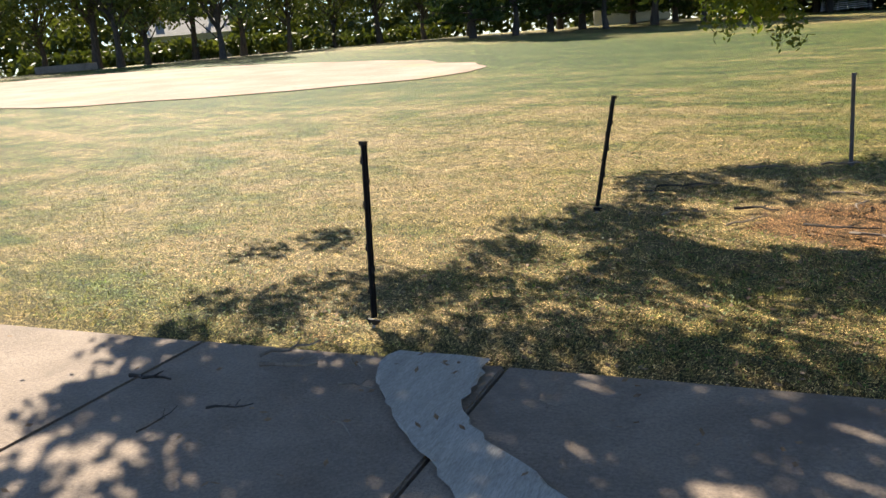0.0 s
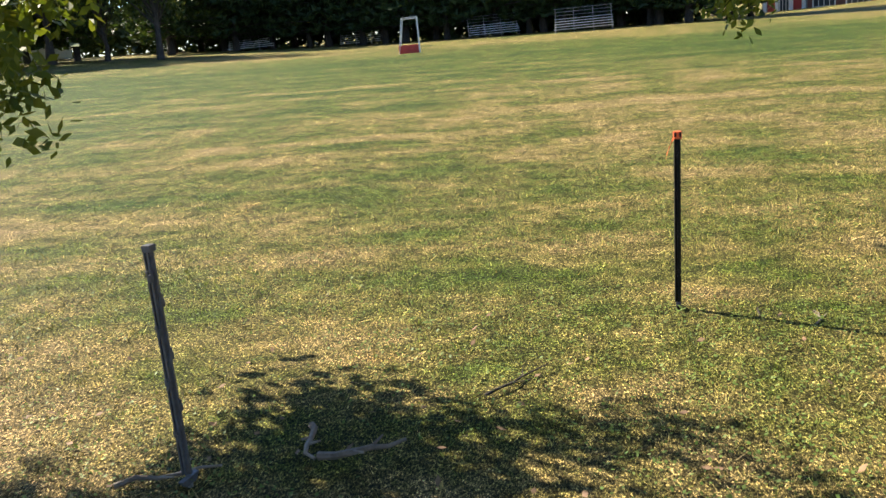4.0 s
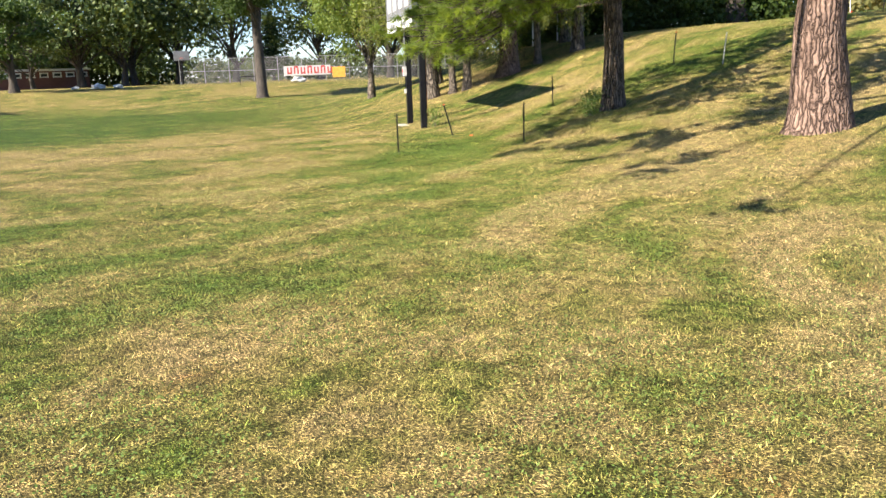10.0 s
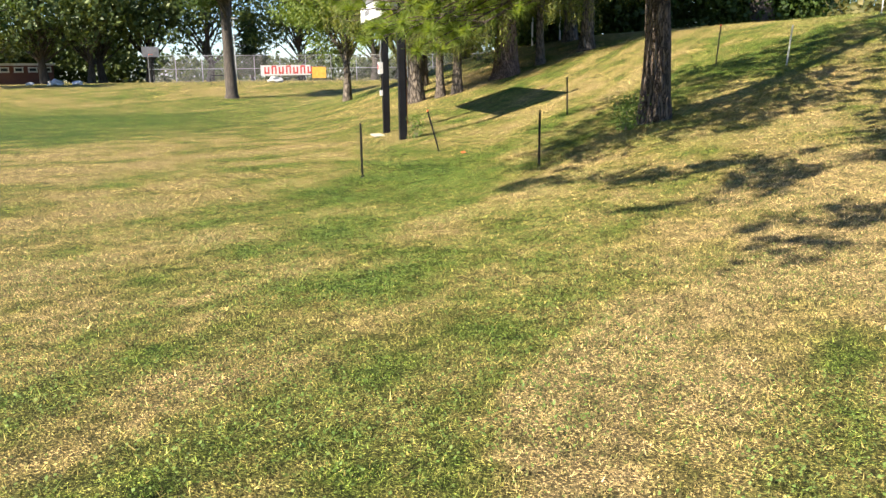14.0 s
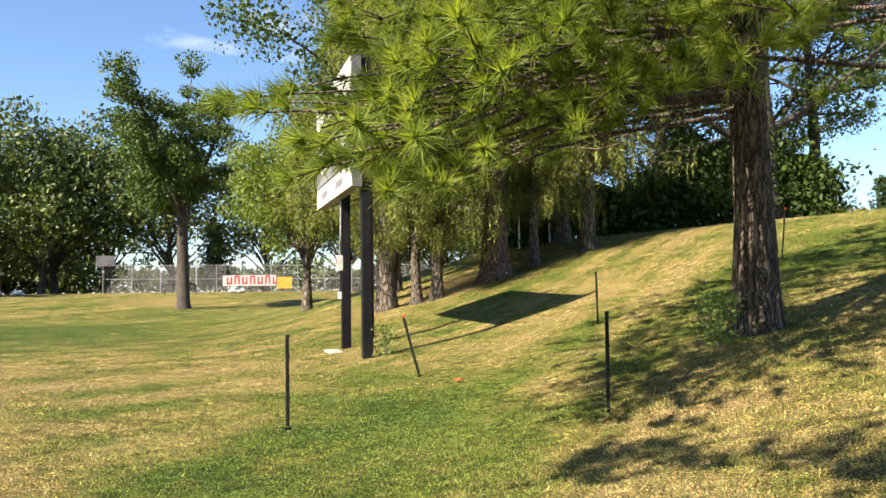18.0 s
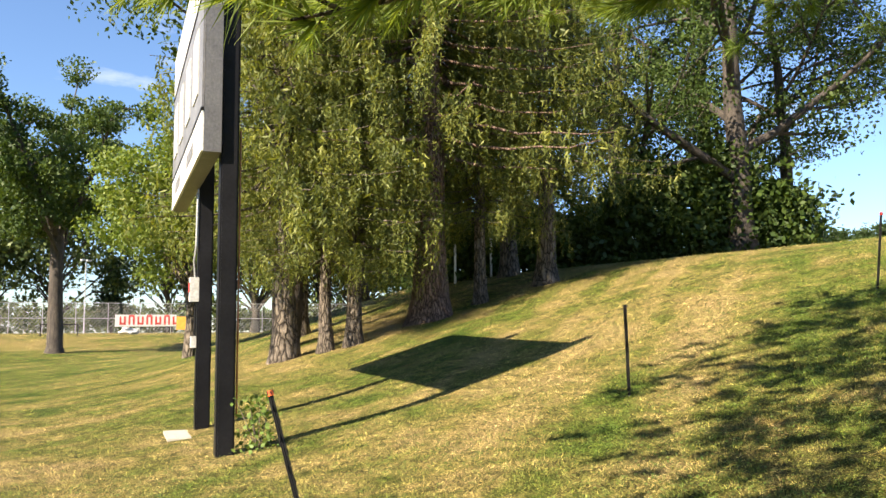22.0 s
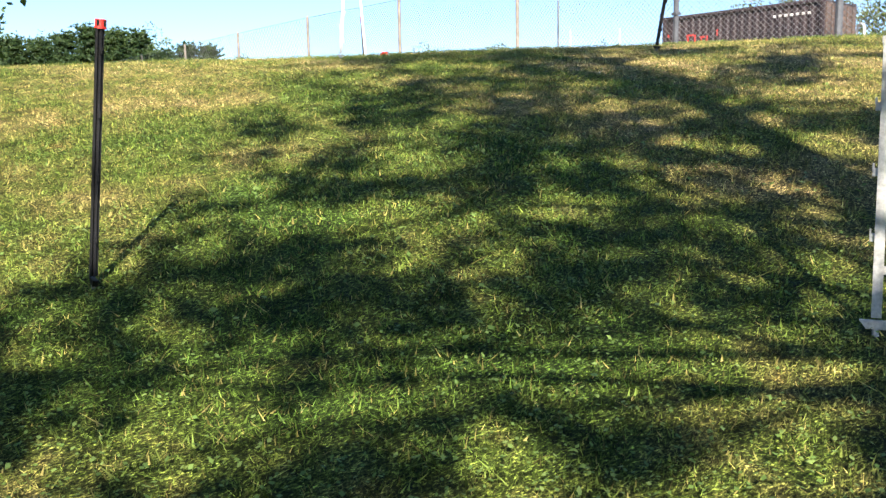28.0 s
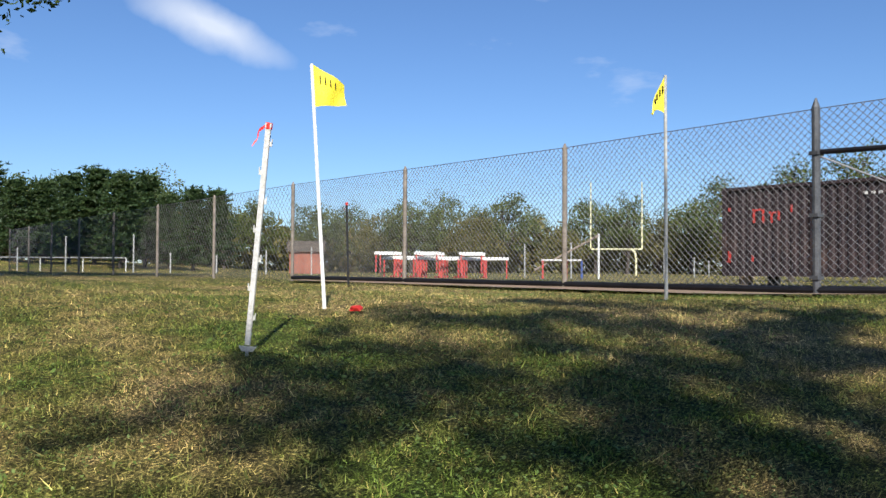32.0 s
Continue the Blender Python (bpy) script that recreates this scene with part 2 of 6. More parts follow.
    l.new(noise_tex(n, l, v, 2.1, 7.0, 0.85), thick.inputs["Fac"])
    dead = mixc(n, l, 0.5, dead, thick.outputs["Color"], "MULTIPLY")
    return dead, f, v, blob, madd, fin


def lawn(name, soil=False):
    m, n, l, p = nodes_of(name)
    col, f, v, blob, madd, fin = turf_colour(n, l)
    if soil:
        s = madd(blob(-0.5, -0.4, 2.0, 1.3, 20), 1.0, -0.16)
        s2 = madd(blob(2.6, 3.2, 1.1, 0.7, 0), 1.0, -0.2)
        mxm = n.new("ShaderNodeMath")
        mxm.operation = "MAXIMUM"
        l.new(s, mxm.inputs[0])
        l.new(s2, mxm.inputs[1])
        s = madd(fin, 0.5, mxm.outputs[0])
        s = madd(noise_tex(n, l, v, 1.7, 5.0, 0.7), 0.4, s)
        t = ramp(n, [(0.55, (0, 0, 0)), (0.75, (1, 1, 1))])
        l.new(s, t.inputs["Fac"])
        col = mixc(n, l, t.outputs["Color"], col, (0.37, 0.205, 0.11))
        # lying fibres in three directions, the lightest on top
        top = None
        for turn, fine in ((25, 1.0), (82, 1.2), (141, 0.9)):
            fm = n.new("ShaderNodeMapping")
            fm.inputs["Rotation"].default_value = (0, 0, radians(turn))
            fm.inputs["Scale"].default_value = (110 * fine, 48 * fine, 0)
            warp = n.new("ShaderNodeVectorMath")
            warp.operation = "MULTIPLY_ADD"
            wob = n.new("ShaderNodeTexNoise")
            wob.inputs["Scale"].default_value = 9.0 + turn * 0.02
            l.new(v, wob.inputs["Vector"])
            l.new(wob.outputs["Color"], warp.inputs[0])
            warp.inputs[1].default_value = (0.05, 0.05, 0)
            l.new(v, warp.inputs[2])
            l.new(warp.outputs["Vector"], fm.inputs["Vector"])
            one = noise_tex(n, l, fm.outputs["Vector"], 1.0, 3.0, 0.6)
            if top is None:
                top = one
            else:
                mx_ = n.new("ShaderNodeMath")
                mx_.operation = "MAXIMUM"
                l.new(top, mx_.inputs[0])
                l.new(one, mx_.inputs[1])
                top = mx_.outputs[0]
        # dark gaps in fibres, grain and tufts: thatch plus blade shade put into the colour
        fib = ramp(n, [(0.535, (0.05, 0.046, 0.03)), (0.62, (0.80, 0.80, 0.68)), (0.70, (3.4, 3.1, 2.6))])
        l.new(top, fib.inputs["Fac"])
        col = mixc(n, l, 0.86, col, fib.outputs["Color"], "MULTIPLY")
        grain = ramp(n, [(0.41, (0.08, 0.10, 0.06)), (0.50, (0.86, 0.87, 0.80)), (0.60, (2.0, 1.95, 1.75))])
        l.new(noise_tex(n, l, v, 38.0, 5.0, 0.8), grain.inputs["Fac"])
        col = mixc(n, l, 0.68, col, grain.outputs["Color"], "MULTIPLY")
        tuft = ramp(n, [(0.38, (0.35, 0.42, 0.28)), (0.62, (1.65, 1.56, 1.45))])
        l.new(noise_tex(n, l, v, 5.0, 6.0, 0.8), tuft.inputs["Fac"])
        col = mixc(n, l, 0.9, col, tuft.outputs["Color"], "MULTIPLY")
        b = n.new("ShaderNodeBump")
        b.inputs["Strength"].default_value, b.inputs["Distance"].default_value = 0.9, 0.05
        l.new(noise_tex(n, l, v, 30.0, 5.0, 0.8), b.inputs["Height"])
        l.new(b.outputs["Normal"], p.inputs["Normal"])
        l.new(col, p.inputs["Base Color"])
    else:
        at = n.new("ShaderNodeAttribute")
        at.attribute_name = "tone"
        # lowest tones near black: the shade deep between blades, put into their colour
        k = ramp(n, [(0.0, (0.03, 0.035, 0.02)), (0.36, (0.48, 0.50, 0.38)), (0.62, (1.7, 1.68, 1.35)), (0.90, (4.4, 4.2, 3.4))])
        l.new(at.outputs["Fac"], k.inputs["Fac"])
        own = n.new("ShaderNodeMath")
        own.operation = "MULTIPLY"
        l.new(at.outputs["Fac"], own.inputs[0])
        own.inputs[1].default_value = 977.0
        chance = n.new("ShaderNodeTexWhiteNoise")
        chance.noise_dimensions = "1D"
        l.new(own.outputs[0], chance.inputs["W"])
        green = ramp(n, [(0.34, (0.62, 0.62, 0.62)), (0.36, (0, 0, 0))])
        l.new(chance.outputs["Value"], green.inputs["Fac"])
        col = mixc(n, l, green.outputs["Color"], col, (0.125, 0.185, 0.034))
        straw = ramp(n, [(0.78, (0, 0, 0)), (0.80, (0.65, 0.65, 0.65))])
        l.new(chance.outputs["Value"], straw.inputs["Fac"])
        col = mixc(n, l, straw.outputs["Color"], col, (0.40, 0.30, 0.13))
        col = mixc(n, l, 1.0, col, k.outputs["Color"], "MULTIPLY")
        l.new(col, p.inputs["Base Color"])
        tr = n.new("ShaderNodeBsdfTranslucent")
        l.new(col, tr.inputs["Color"])
        mx = n.new("ShaderNodeMixShader")
        mx.inputs["Fac"].default_value = 0.3
        l.new(p.outputs["BSDF"], mx.inputs[1])
        l.new(tr.outputs["BSDF"], mx.inputs[2])
        l.new(mx.outputs["Shader"], n["Material Output"].inputs["Surface"])
    p.inputs["Roughness"].default_value = 0.75
    p.inputs["Specular IOR Level"].default_value = 0.09 if soil else 0.2
    return m


def bark(name, crack, plate, tint, scale=9.0, tall=0.28):
    """Rough bark: raised plates between dark cracks, with flaking colour."""
    m, n, l, p = nodes_of(name)
    c = n.new("ShaderNodeTexCoord")
    mpg = n.new("ShaderNodeMapping")
    mpg.inputs["Scale"].default_value = (1, 1, tall)
    warp = n.new("ShaderNodeVectorMath")
    warp.operation = "MULTIPLY_ADD"
    wob = n.new("ShaderNodeTexNoise")
    wob.inputs["Scale"].default_value, wob.inputs["Detail"].default_value = 6.0, 4.0
    l.new(c.outputs["Object"], wob.inputs["Vector"])
    l.new(wob.outputs["Color"], warp.inputs[0])
    warp.inputs[1].default_value = (0.14, 0.14, 0.20)
    l.new(c.outputs["Object"], warp.inputs[2])
    l.new(warp.outputs["Vector"], mpg.inputs["Vector"])
    vor = n.new("ShaderNodeTexVoronoi")
    vor.feature = "DISTANCE_TO_EDGE"
    vor.inputs["Scale"].default_value = scale
    l.new(mpg.outputs["Vector"], vor.inputs["Vector"])
    e = ramp(n, [(0.0, (0, 0, 0)), (0.10, (0.55, 0.55, 0.55)), (0.30, (1, 1, 1))])
    l.new(vor.outputs["Distance"], e.inputs["Fac"])
    t = ramp(n, [(0.32, plate), (0.68, tint)])
    l.new(noise_tex(n, l, c.outputs["Object"], 3.5, 6.0, 0.7), t.inputs["Fac"])
    grain = ramp(n, [(0.3, (0.5, 0.5, 0.5)), (0.7, (1.35, 1.35, 1.35))])
    l.new(noise_tex(n, l, mpg.outputs["Vector"], 38.0, 5.0, 0.75), grain.inputs["Fac"])
    col = mixc(n, l, 0.85, t.outputs["Color"], grain.outputs["Color"], "MULTIPLY")
    l.new(mixc(n, l, e.outputs["Color"], crack, col), p.inputs["Base Color"])
    p.inputs["Roughness"].default_value = 0.92
    p.inputs["Specular IOR Level"].default_value = 0.2
    hgt = n.new("ShaderNodeMath")
    hgt.operation = "MULTIPLY_ADD"
    l.new(noise_tex(n, l, mpg.outputs["Vector"], 30.0, 4.0, 0.7), hgt.inputs[0])
    hgt.inputs[1].default_value = 0.35
    l.new(e.outputs["Color"], hgt.inputs[2])
    b = n.new("ShaderNodeBump")
    b.inputs["Strength"].default_value, b.inputs["Distance"].default_value = 1.0, 0.035
    l.new(hgt.outputs[0], b.inputs["Height"])
    l.new(b.outputs["Normal"], p.inputs["Normal"])
    return m


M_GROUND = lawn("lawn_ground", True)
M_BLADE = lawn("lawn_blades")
M_BARK = bark("grey_bark", (0.030, 0.024, 0.020), (0.14, 0.115, 0.092), (0.27, 0.22, 0.175), 8.0)
M_BARK_RED = bark("scaly_red_bark", (0.045, 0.028, 0.022), (0.17, 0.110, 0.085), (0.38, 0.255, 0.20), 14.0, 0.11)
M_BARK_GREY = bark("grey_brown_pine_bark", (0.035, 0.026, 0.022), (0.13, 0.100, 0.080), (0.28, 0.215, 0.17), 15.0, 0.11)
M_BARK_DARK = surface("dark_bark", (0.03, 0.025, 0.022), (0.10, 0.08, 0.065), 3.0, 0.9, 0.8, 14.0, stretch=(3.5, 3.5, 0.6), depth=0.04)
M_TWIG = surface("dead_twig", (0.16, 0.12, 0.09), (0.36, 0.30, 0.24), 6.0, 0.9, 0.5, 30.0)
M_LEAF = leafy("broad_leaves", [(0.022, 0.046, 0.010), (0.048, 0.084, 0.018), (0.095, 0.135, 0.030)], 0.28)
M_LEAF_FAR = leafy("far_leaves", [(0.026, 0.042, 0.013), (0.075, 0.105, 0.027), (0.17, 0.19, 0.052)], 0.2)
M_LEAF_YELLOW = leafy("turning_leaves", [(0.055, 0.095, 0.015), (0.115, 0.16, 0.025), (0.22, 0.21, 0.036)], 0.28)
M_LEAF_LIME = leafy("lime_green_leaves", [(0.060, 0.105, 0.020), (0.130, 0.185, 0.036), (0.23, 0.26, 0.055)], 0.32)
M_LEAF_PARK = leafy("deep_green_leaves", [(0.022, 0.042, 0.014), (0.065, 0.098, 0.028), (0.16, 0.19, 0.055)], 0.18)
M_LEAF_TAN = leafy("brown_green_leaves", [(0.055, 0.07, 0.022), (0.13, 0.13, 0.042), (0.25, 0.20, 0.075)])
M_PINE = leafy("pine_needles", [(0.070, 0.120, 0.022), (0.165, 0.235, 0.045), (0.31, 0.36, 0.095)], 0.5)
M_SPRUCE = leafy("spruce_sprays", [(0.032, 0.048, 0.014), (0.120, 0.145, 0.035), (0.31, 0.315, 0.078)], 0.36, noise_scale=0.8)
M_PINE_FAR = leafy("dark_pines", [(0.020, 0.042, 0.016), (0.038, 0.070, 0.024), (0.075, 0.11, 0.034)], 0.25)
M_BLACK = surface("black_plastic", (0.008, 0.008, 0.009), (0.016, 0.016, 0.018), 9.0, 0.6, 0.1, 60.0, spec=0.25)
M_STEEL_BLACK = surface("black_painted_steel", (0.006, 0.006, 0.008), (0.014, 0.014, 0.017), 2.0, 0.5, 0.1, 30.0, spec=0.2)
M_WHITE_PLASTIC = surface("white_plastic", (0.46, 0.45, 0.42), (0.62, 0.61, 0.58), 9.0, 0.45, 0.1, 60.0)
M_GALV = surface("galvanised_steel", (0.30, 0.30, 0.30), (0.46, 0.46, 0.45), 6.0, 0.45, 0.1, 40.0, metal=0.6)
M_WIRE = surface("fence_wire", (0.12, 0.12, 0.125), (0.20, 0.20, 0.205), 6.0, 0.5, 0.0, 40.0, metal=0.5)
M_ORANGE = surface("orange_tape", (0.85, 0.10, 0.03), (0.95, 0.18, 0.05), 12.0, 0.5, 0.2, 60.0)
M_RED = surface("red_tape", (0.65, 0.02, 0.02), (0.80, 0.05, 0.03), 12.0, 0.5, 0.2, 60.0)
M_YELLOW = surface("yellow_flag_cloth", (0.75, 0.62, 0.02), (0.85, 0.74, 0.05), 8.0, 0.7, 0.2, 80.0)
M_INK = surface("black_ink", (0.01, 0.01, 0.01), (0.02, 0.02, 0.02), 8.0, 0.7, 0.0, 80.0)
M_WHITE = surface("white_paint", (0.72, 0.72, 0.70), (0.82, 0.82, 0.80), 2.0, 0.5, 0.1, 30.0)
M_CONCRETE = surface("concrete_slab", (0.20, 0.152, 0.115), (0.32, 0.250, 0.195), 1.6, 0.9, 0.7, 60.0, stain=(0.16, 0.122, 0.095), depth=0.01)
M_PATCH = surface("smooth_new_concrete", (0.36, 0.33, 0.285), (0.48, 0.445, 0.39), 3.0, 0.8, 0.5, 26.0, stretch=(5, 1, 1), depth=0.01)
M_DIRT = surface("infield_dirt", (0.27, 0.165, 0.105), (0.43, 0.30, 0.225), 0.35, 0.95, 0.6, 9.0, stain=(0.30, 0.24, 0.10))
M_BRICK = surface("red_brick", (0.25, 0.085, 0.055), (0.40, 0.15, 0.10), 0.8, 0.85, 0.4, 12.0)
M_BRICK_DARK = surface("dark_brick", (0.13, 0.055, 0.045), (0.20, 0.085, 0.065), 0.8, 0.85, 0.4, 12.0)
M_STONE = surface("grey_stucco", (0.22, 0.22, 0.21), (0.34, 0.33, 0.31), 0.8, 0.85, 0.3, 10.0)
M_ROOF = surface("light_roof", (0.55, 0.52, 0.42), (0.72, 0.69, 0.58), 0.5, 0.8, 0.3, 8.0)
M_GLASS = surface("dark_window_glass", (0.03, 0.035, 0.04), (0.06, 0.07, 0.08), 1.0, 0.08, 0.0, 5.0)
M_RUST = surface("weathered_maroon_steel", (0.020, 0.013, 0.016), (0.042, 0.026, 0.028), 0.9, 0.55, 0.3, 14.0, stain=(0.060, 0.036, 0.032))
M_REDPAINT = surface("red_paint", (0.42, 0.035, 0.03), (0.58, 0.06, 0.05), 3.0, 0.55, 0.2, 20.0)
M_PALE = surface("pale_panel", (0.50, 0.49, 0.47), (0.64, 0.63, 0.61), 1.2, 0.6, 0.2, 20.0)
M_GREYPANEL = surface("grey_display_panel", (0.14, 0.14, 0.15), (0.24, 0.24, 0.25), 1.4, 0.5, 0.2, 20.0)
M_TRACK = surface("running_track", (0.30, 0.16, 0.13), (0.42, 0.25, 0.21), 0.8, 0.9, 0.3, 20.0)
M_WEED = leafy("weed_leaves", [(0.075, 0.135, 0.028), (0.145, 0.225, 0.052), (0.24, 0.31, 0.10)], 0.3)
M_GREYCAB = surface("grey_cabinet_paint", (0.10, 0.10, 0.11), (0.17, 0.17, 0.18), 2.0, 0.5, 0.1, 30.0)
M_COPPER = surface("copper_pipe", (0.30, 0.12, 0.06), (0.42, 0.18, 0.09), 6.0, 0.4, 0.0, 30.0, metal=0.7)
M_ALU = surface("aluminium_plank", (0.42, 0.43, 0.45), (0.58, 0.59, 0.61), 3.0, 0.4, 0.1, 30.0, metal=0.4)
M_GOALYELLOW = surface("goalpost_paint", (0.72, 0.66, 0.36), (0.82, 0.78, 0.50), 2.0, 0.5, 0.0, 20.0)
M_LEAF_DEAD = surface("dead_leaf", (0.16, 0.09, 0.05), (0.34, 0.21, 0.11), 8.0, 0.8, 0.2, 50.0)
M_FENCEPOST = surface("weathered_fence_post", (0.15, 0.125, 0.10), (0.27, 0.235, 0.20), 5.0, 0.65, 0.2, 30.0)
M_POLE = surface("dirty_white_pole", (0.34, 0.34, 0.33), (0.50, 0.50, 0.48), 4.0, 0.6, 0.1, 30.0)
M_BLUE = surface("blue_paint", (0.03, 0.06, 0.22), (0.05, 0.10, 0.32), 3.0, 0.55, 0.2, 20.0)
M_RUST_END = surface("rusty_brown_steel", (0.060, 0.040, 0.034), (0.13, 0.085, 0.065), 0.9, 0.6, 0.3, 14.0, stain=(0.045, 0.030, 0.026))
M_DARKGALV = surface("dark_weathered_steel", (0.06, 0.065, 0.075), (0.12, 0.125, 0.135), 5.0, 0.55, 0.2, 30.0, metal=0.3)
M_SOIL = surface("worn_soil", (0.20, 0.13, 0.085), (0.34, 0.24, 0.165), 0.9, 0.95, 0.8, 18.0, stain=(0.20, 0.19, 0.07))
M_ORANGE2 = surface("orange_cloth", (0.70, 0.30, 0.04), (0.80, 0.45, 0.08), 3.0, 0.7, 0.1, 20.0)

# ---- geometry tools ----
class Geo:
    """Collects vertices and faces for one mesh."""

    def __init__(self):
        self.v, self.f = [], []

    def add(self, v, f):
        o = len(self.v)
        self.v += [tuple(p) for p in v]
        self.f += [tuple(i + o for i in q) for q in f]
        return self

    def box(self, c, s, m=None):
        x, y, z = (k / 2 for k in s)
        v = [Vector((c[0] + a * x, c[1] + b * y, c[2] + d * z)) for a in (-1, 1) for b in (-1, 1) for d in (-1, 1)]
        if m:
            v = [m @ p for p in v]
        return self.add(v, [(0, 1, 3, 2), (4, 6, 7, 5), (0, 4, 5, 1), (2, 3, 7, 6), (0, 2, 6, 4), (1, 5, 7, 3)])

    def tube(self, pts, radii, sides=8, caps=True, wob=0.0, rng=None):
        pts = [Vector(p) for p in pts]
        o = len(self.v)
        n = len(pts)
        ref = Vector((1, 0, 0)) if abs((pts[-1] - pts[0]).normalized().x) < 0.8 else Vector((0, 1, 0))
        for k, p in enumerate(pts):
            d = (pts[min(k + 1, n - 1)] - pts[max(k - 1, 0)]).normalized()
            a = (ref - d * ref.dot(d)).normalized()
            b = d.cross(a)
            for s in range(sides):
                t = 2 * math.pi * s / sides
                r = radii[k] * (1 + (rng.uniform(-wob, wob) if rng else 0))
                self.v.append(tuple(p + (a * math.cos(t) + b * math.sin(t)) * r))
        for k in range(n - 1):
            for s in range(sides):
                i, j = o + k * sides + s, o + k * sides + (s + 1) % sides
                self.f.append((i, j, j + sides, i + sides))
        if caps:
            self.f.append(tuple(o + s for s in reversed(range(sides))))
            self.f.append(tuple(o + (n - 1) * sides + s for s in range(sides)))
        return self

    def mesh(self, name, smooth=False):
        me = bpy.data.meshes.new(name)
        me.from_pydata(self.v, [], self.f)
        if smooth:
            me.shade_smooth()
        me.update()
        return me


def flakes(name, v, per, smooth=False):
    """A mesh of loose flat leaves: v holds per corners for each."""
    v = np.asarray(v, np.float32).reshape(-1, 3)
    n = len(v) // per
    me = bpy.data.meshes.new(name)
    me.vertices.add(len(v))
    me.vertices.foreach_set("co", v.ravel())
    me.loops.add(len(v))
    me.loops.foreach_set("vertex_index", np.arange(len(v), dtype=np.int32))
    me.polygons.add(n)
    me.polygons.foreach_set("loop_start", np.arange(n, dtype=np.int32) * per)
    me.update(calc_edges=True)
    return me


def part(name, data, material, parent, label=""):
    """Links one mesh (a Geo, a bmesh or a mesh) under a thing or a part."""
    if isinstance(data, Geo):
        data = data.mesh(name)
    elif isinstance(data, bmesh.types.BMesh):
        me = bpy.data.meshes.new(name)
        data.to_mesh(me)
        data.free()
        data = me
    if not data.materials:
        data.materials.append(material)
    ob = new(name, data)
    ob.parent = parent
    if label:
        tagged(ob, label)
    return ob


def thing(name, label, category, group="", kind="", at=None):
    ob = new(name)
    ob.empty_display_size = 0.2
    if at is not None:
        ob.matrix_world = at if isinstance(at, Matrix) else Matrix.Translation(at)
    return tagged(ob, label, category, group, kind)


def solid(name, data, material, label, category, kind="", group="", at=None):
    ob = part(name, data, material, None)
    if at is not None:
        ob.matrix_world = at if isinstance(at, Matrix) else Matrix.Translation(at)
    return tagged(ob, label, category, group, kind)


def sstep(a, b, v):
    u = np.clip((v - a) / (b - a), 0.0, 1.0)
    return u * u * (3 - 2 * u)


def land(x, y):
    """Height of the ground: a field that falls gently along x, a bank on its far side, rising verges in the distance."""
    x, y = np.asarray(x, float), np.asarray(y, float)
    base = -0.024 * np.clip(x, -60, 45) + 0.009 * np.clip(y, -30, 80) + 0.025 * np.clip(-20 - x, 0, 60)
    d = 0.79 * x - 0.62 * y
    bank = 4.3 * sstep(9.5, 32.0, d) * (1 - sstep(26, 52, y))
    bank += 0.42 * np.exp(-(((d - 13.0) / 4.0) ** 2)) * (1 - sstep(10.5, 16.0, y)) * sstep(10, 18, x)
    bank -= 0.14 * np.exp(-(((x - 21.0) / 7.0) ** 2) - ((y - 14.0) / 5.0) ** 2)
    far = 1.3 * sstep(72, 100, 0.62 * x + 0.79 * y) * sstep(20, 60, x)
    return base + bank + far


def gz(x, y):
    return float(land(x, y))


def on(x, y, dz=0.0, rz=0.0):
    return pose(x, y, gz(x, y) + dz, 0, 0, rz)

# ---- ground ----
def axis(lo, hi, fine, far):
    a = list(np.arange(lo, hi + fine, fine))
    step, p = fine, lo
    left = []
    while p > -far:
        step *= 1.25
        p -= step
        left.append(p)
    step, p = fine, a[-1]
    right = []
    while p < far:
        step *= 1.25
        p += step
        right.append(p)
    return np.array(left[::-1] + a + right)


gx, gy = axis(-12, 56, 0.4, 900), axis(-12, 34, 0.4, 900)
GX, GY = np.meshgrid(gx, gy, indexing="ij")
rough = np.array([[0.035 * noise.noise((x * 0.45, y * 0.45, 0)) for y in gy] for x in gx])
GZ = land(GX, GY) + rough * (GX > -13) * (GX < 57) * (GY > -13) * (GY < 35)
under = (GX + 1.37) * 0.374 - (GY + 4.27) * 0.927    # depth into the paved area
GZ -= 0.12 * ((under > 0.25) & (under < 7.4) & (np.abs((GX + 1.37) * 0.927 + (GY + 4.27) * 0.374) < 17))
GZ -= 0.045 * ((under > -0.2) & (under < 7.6) & (np.abs((GX + 1.37) * 0.927 + (GY + 4.27) * 0.374) < 17.4))
nx, ny = len(gx), len(gy)
idx = np.arange(nx * ny).reshape(nx, ny)
faces = np.stack([idx[:-1, :-1], idx[1:, :-1], idx[1:, 1:], idx[:-1, 1:]], -1).reshape(-1, 4)
gm = bpy.data.meshes.new("ground")
gm.from_pydata(np.stack([GX, GY, GZ], -1).reshape(-1, 3).tolist(), [], faces.tolist())
gm.shade_smooth()
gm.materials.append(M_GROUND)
tagged(new("ground", gm), "mown park lawn, green and straw-dry in drifts", "lawn", kind="structure")


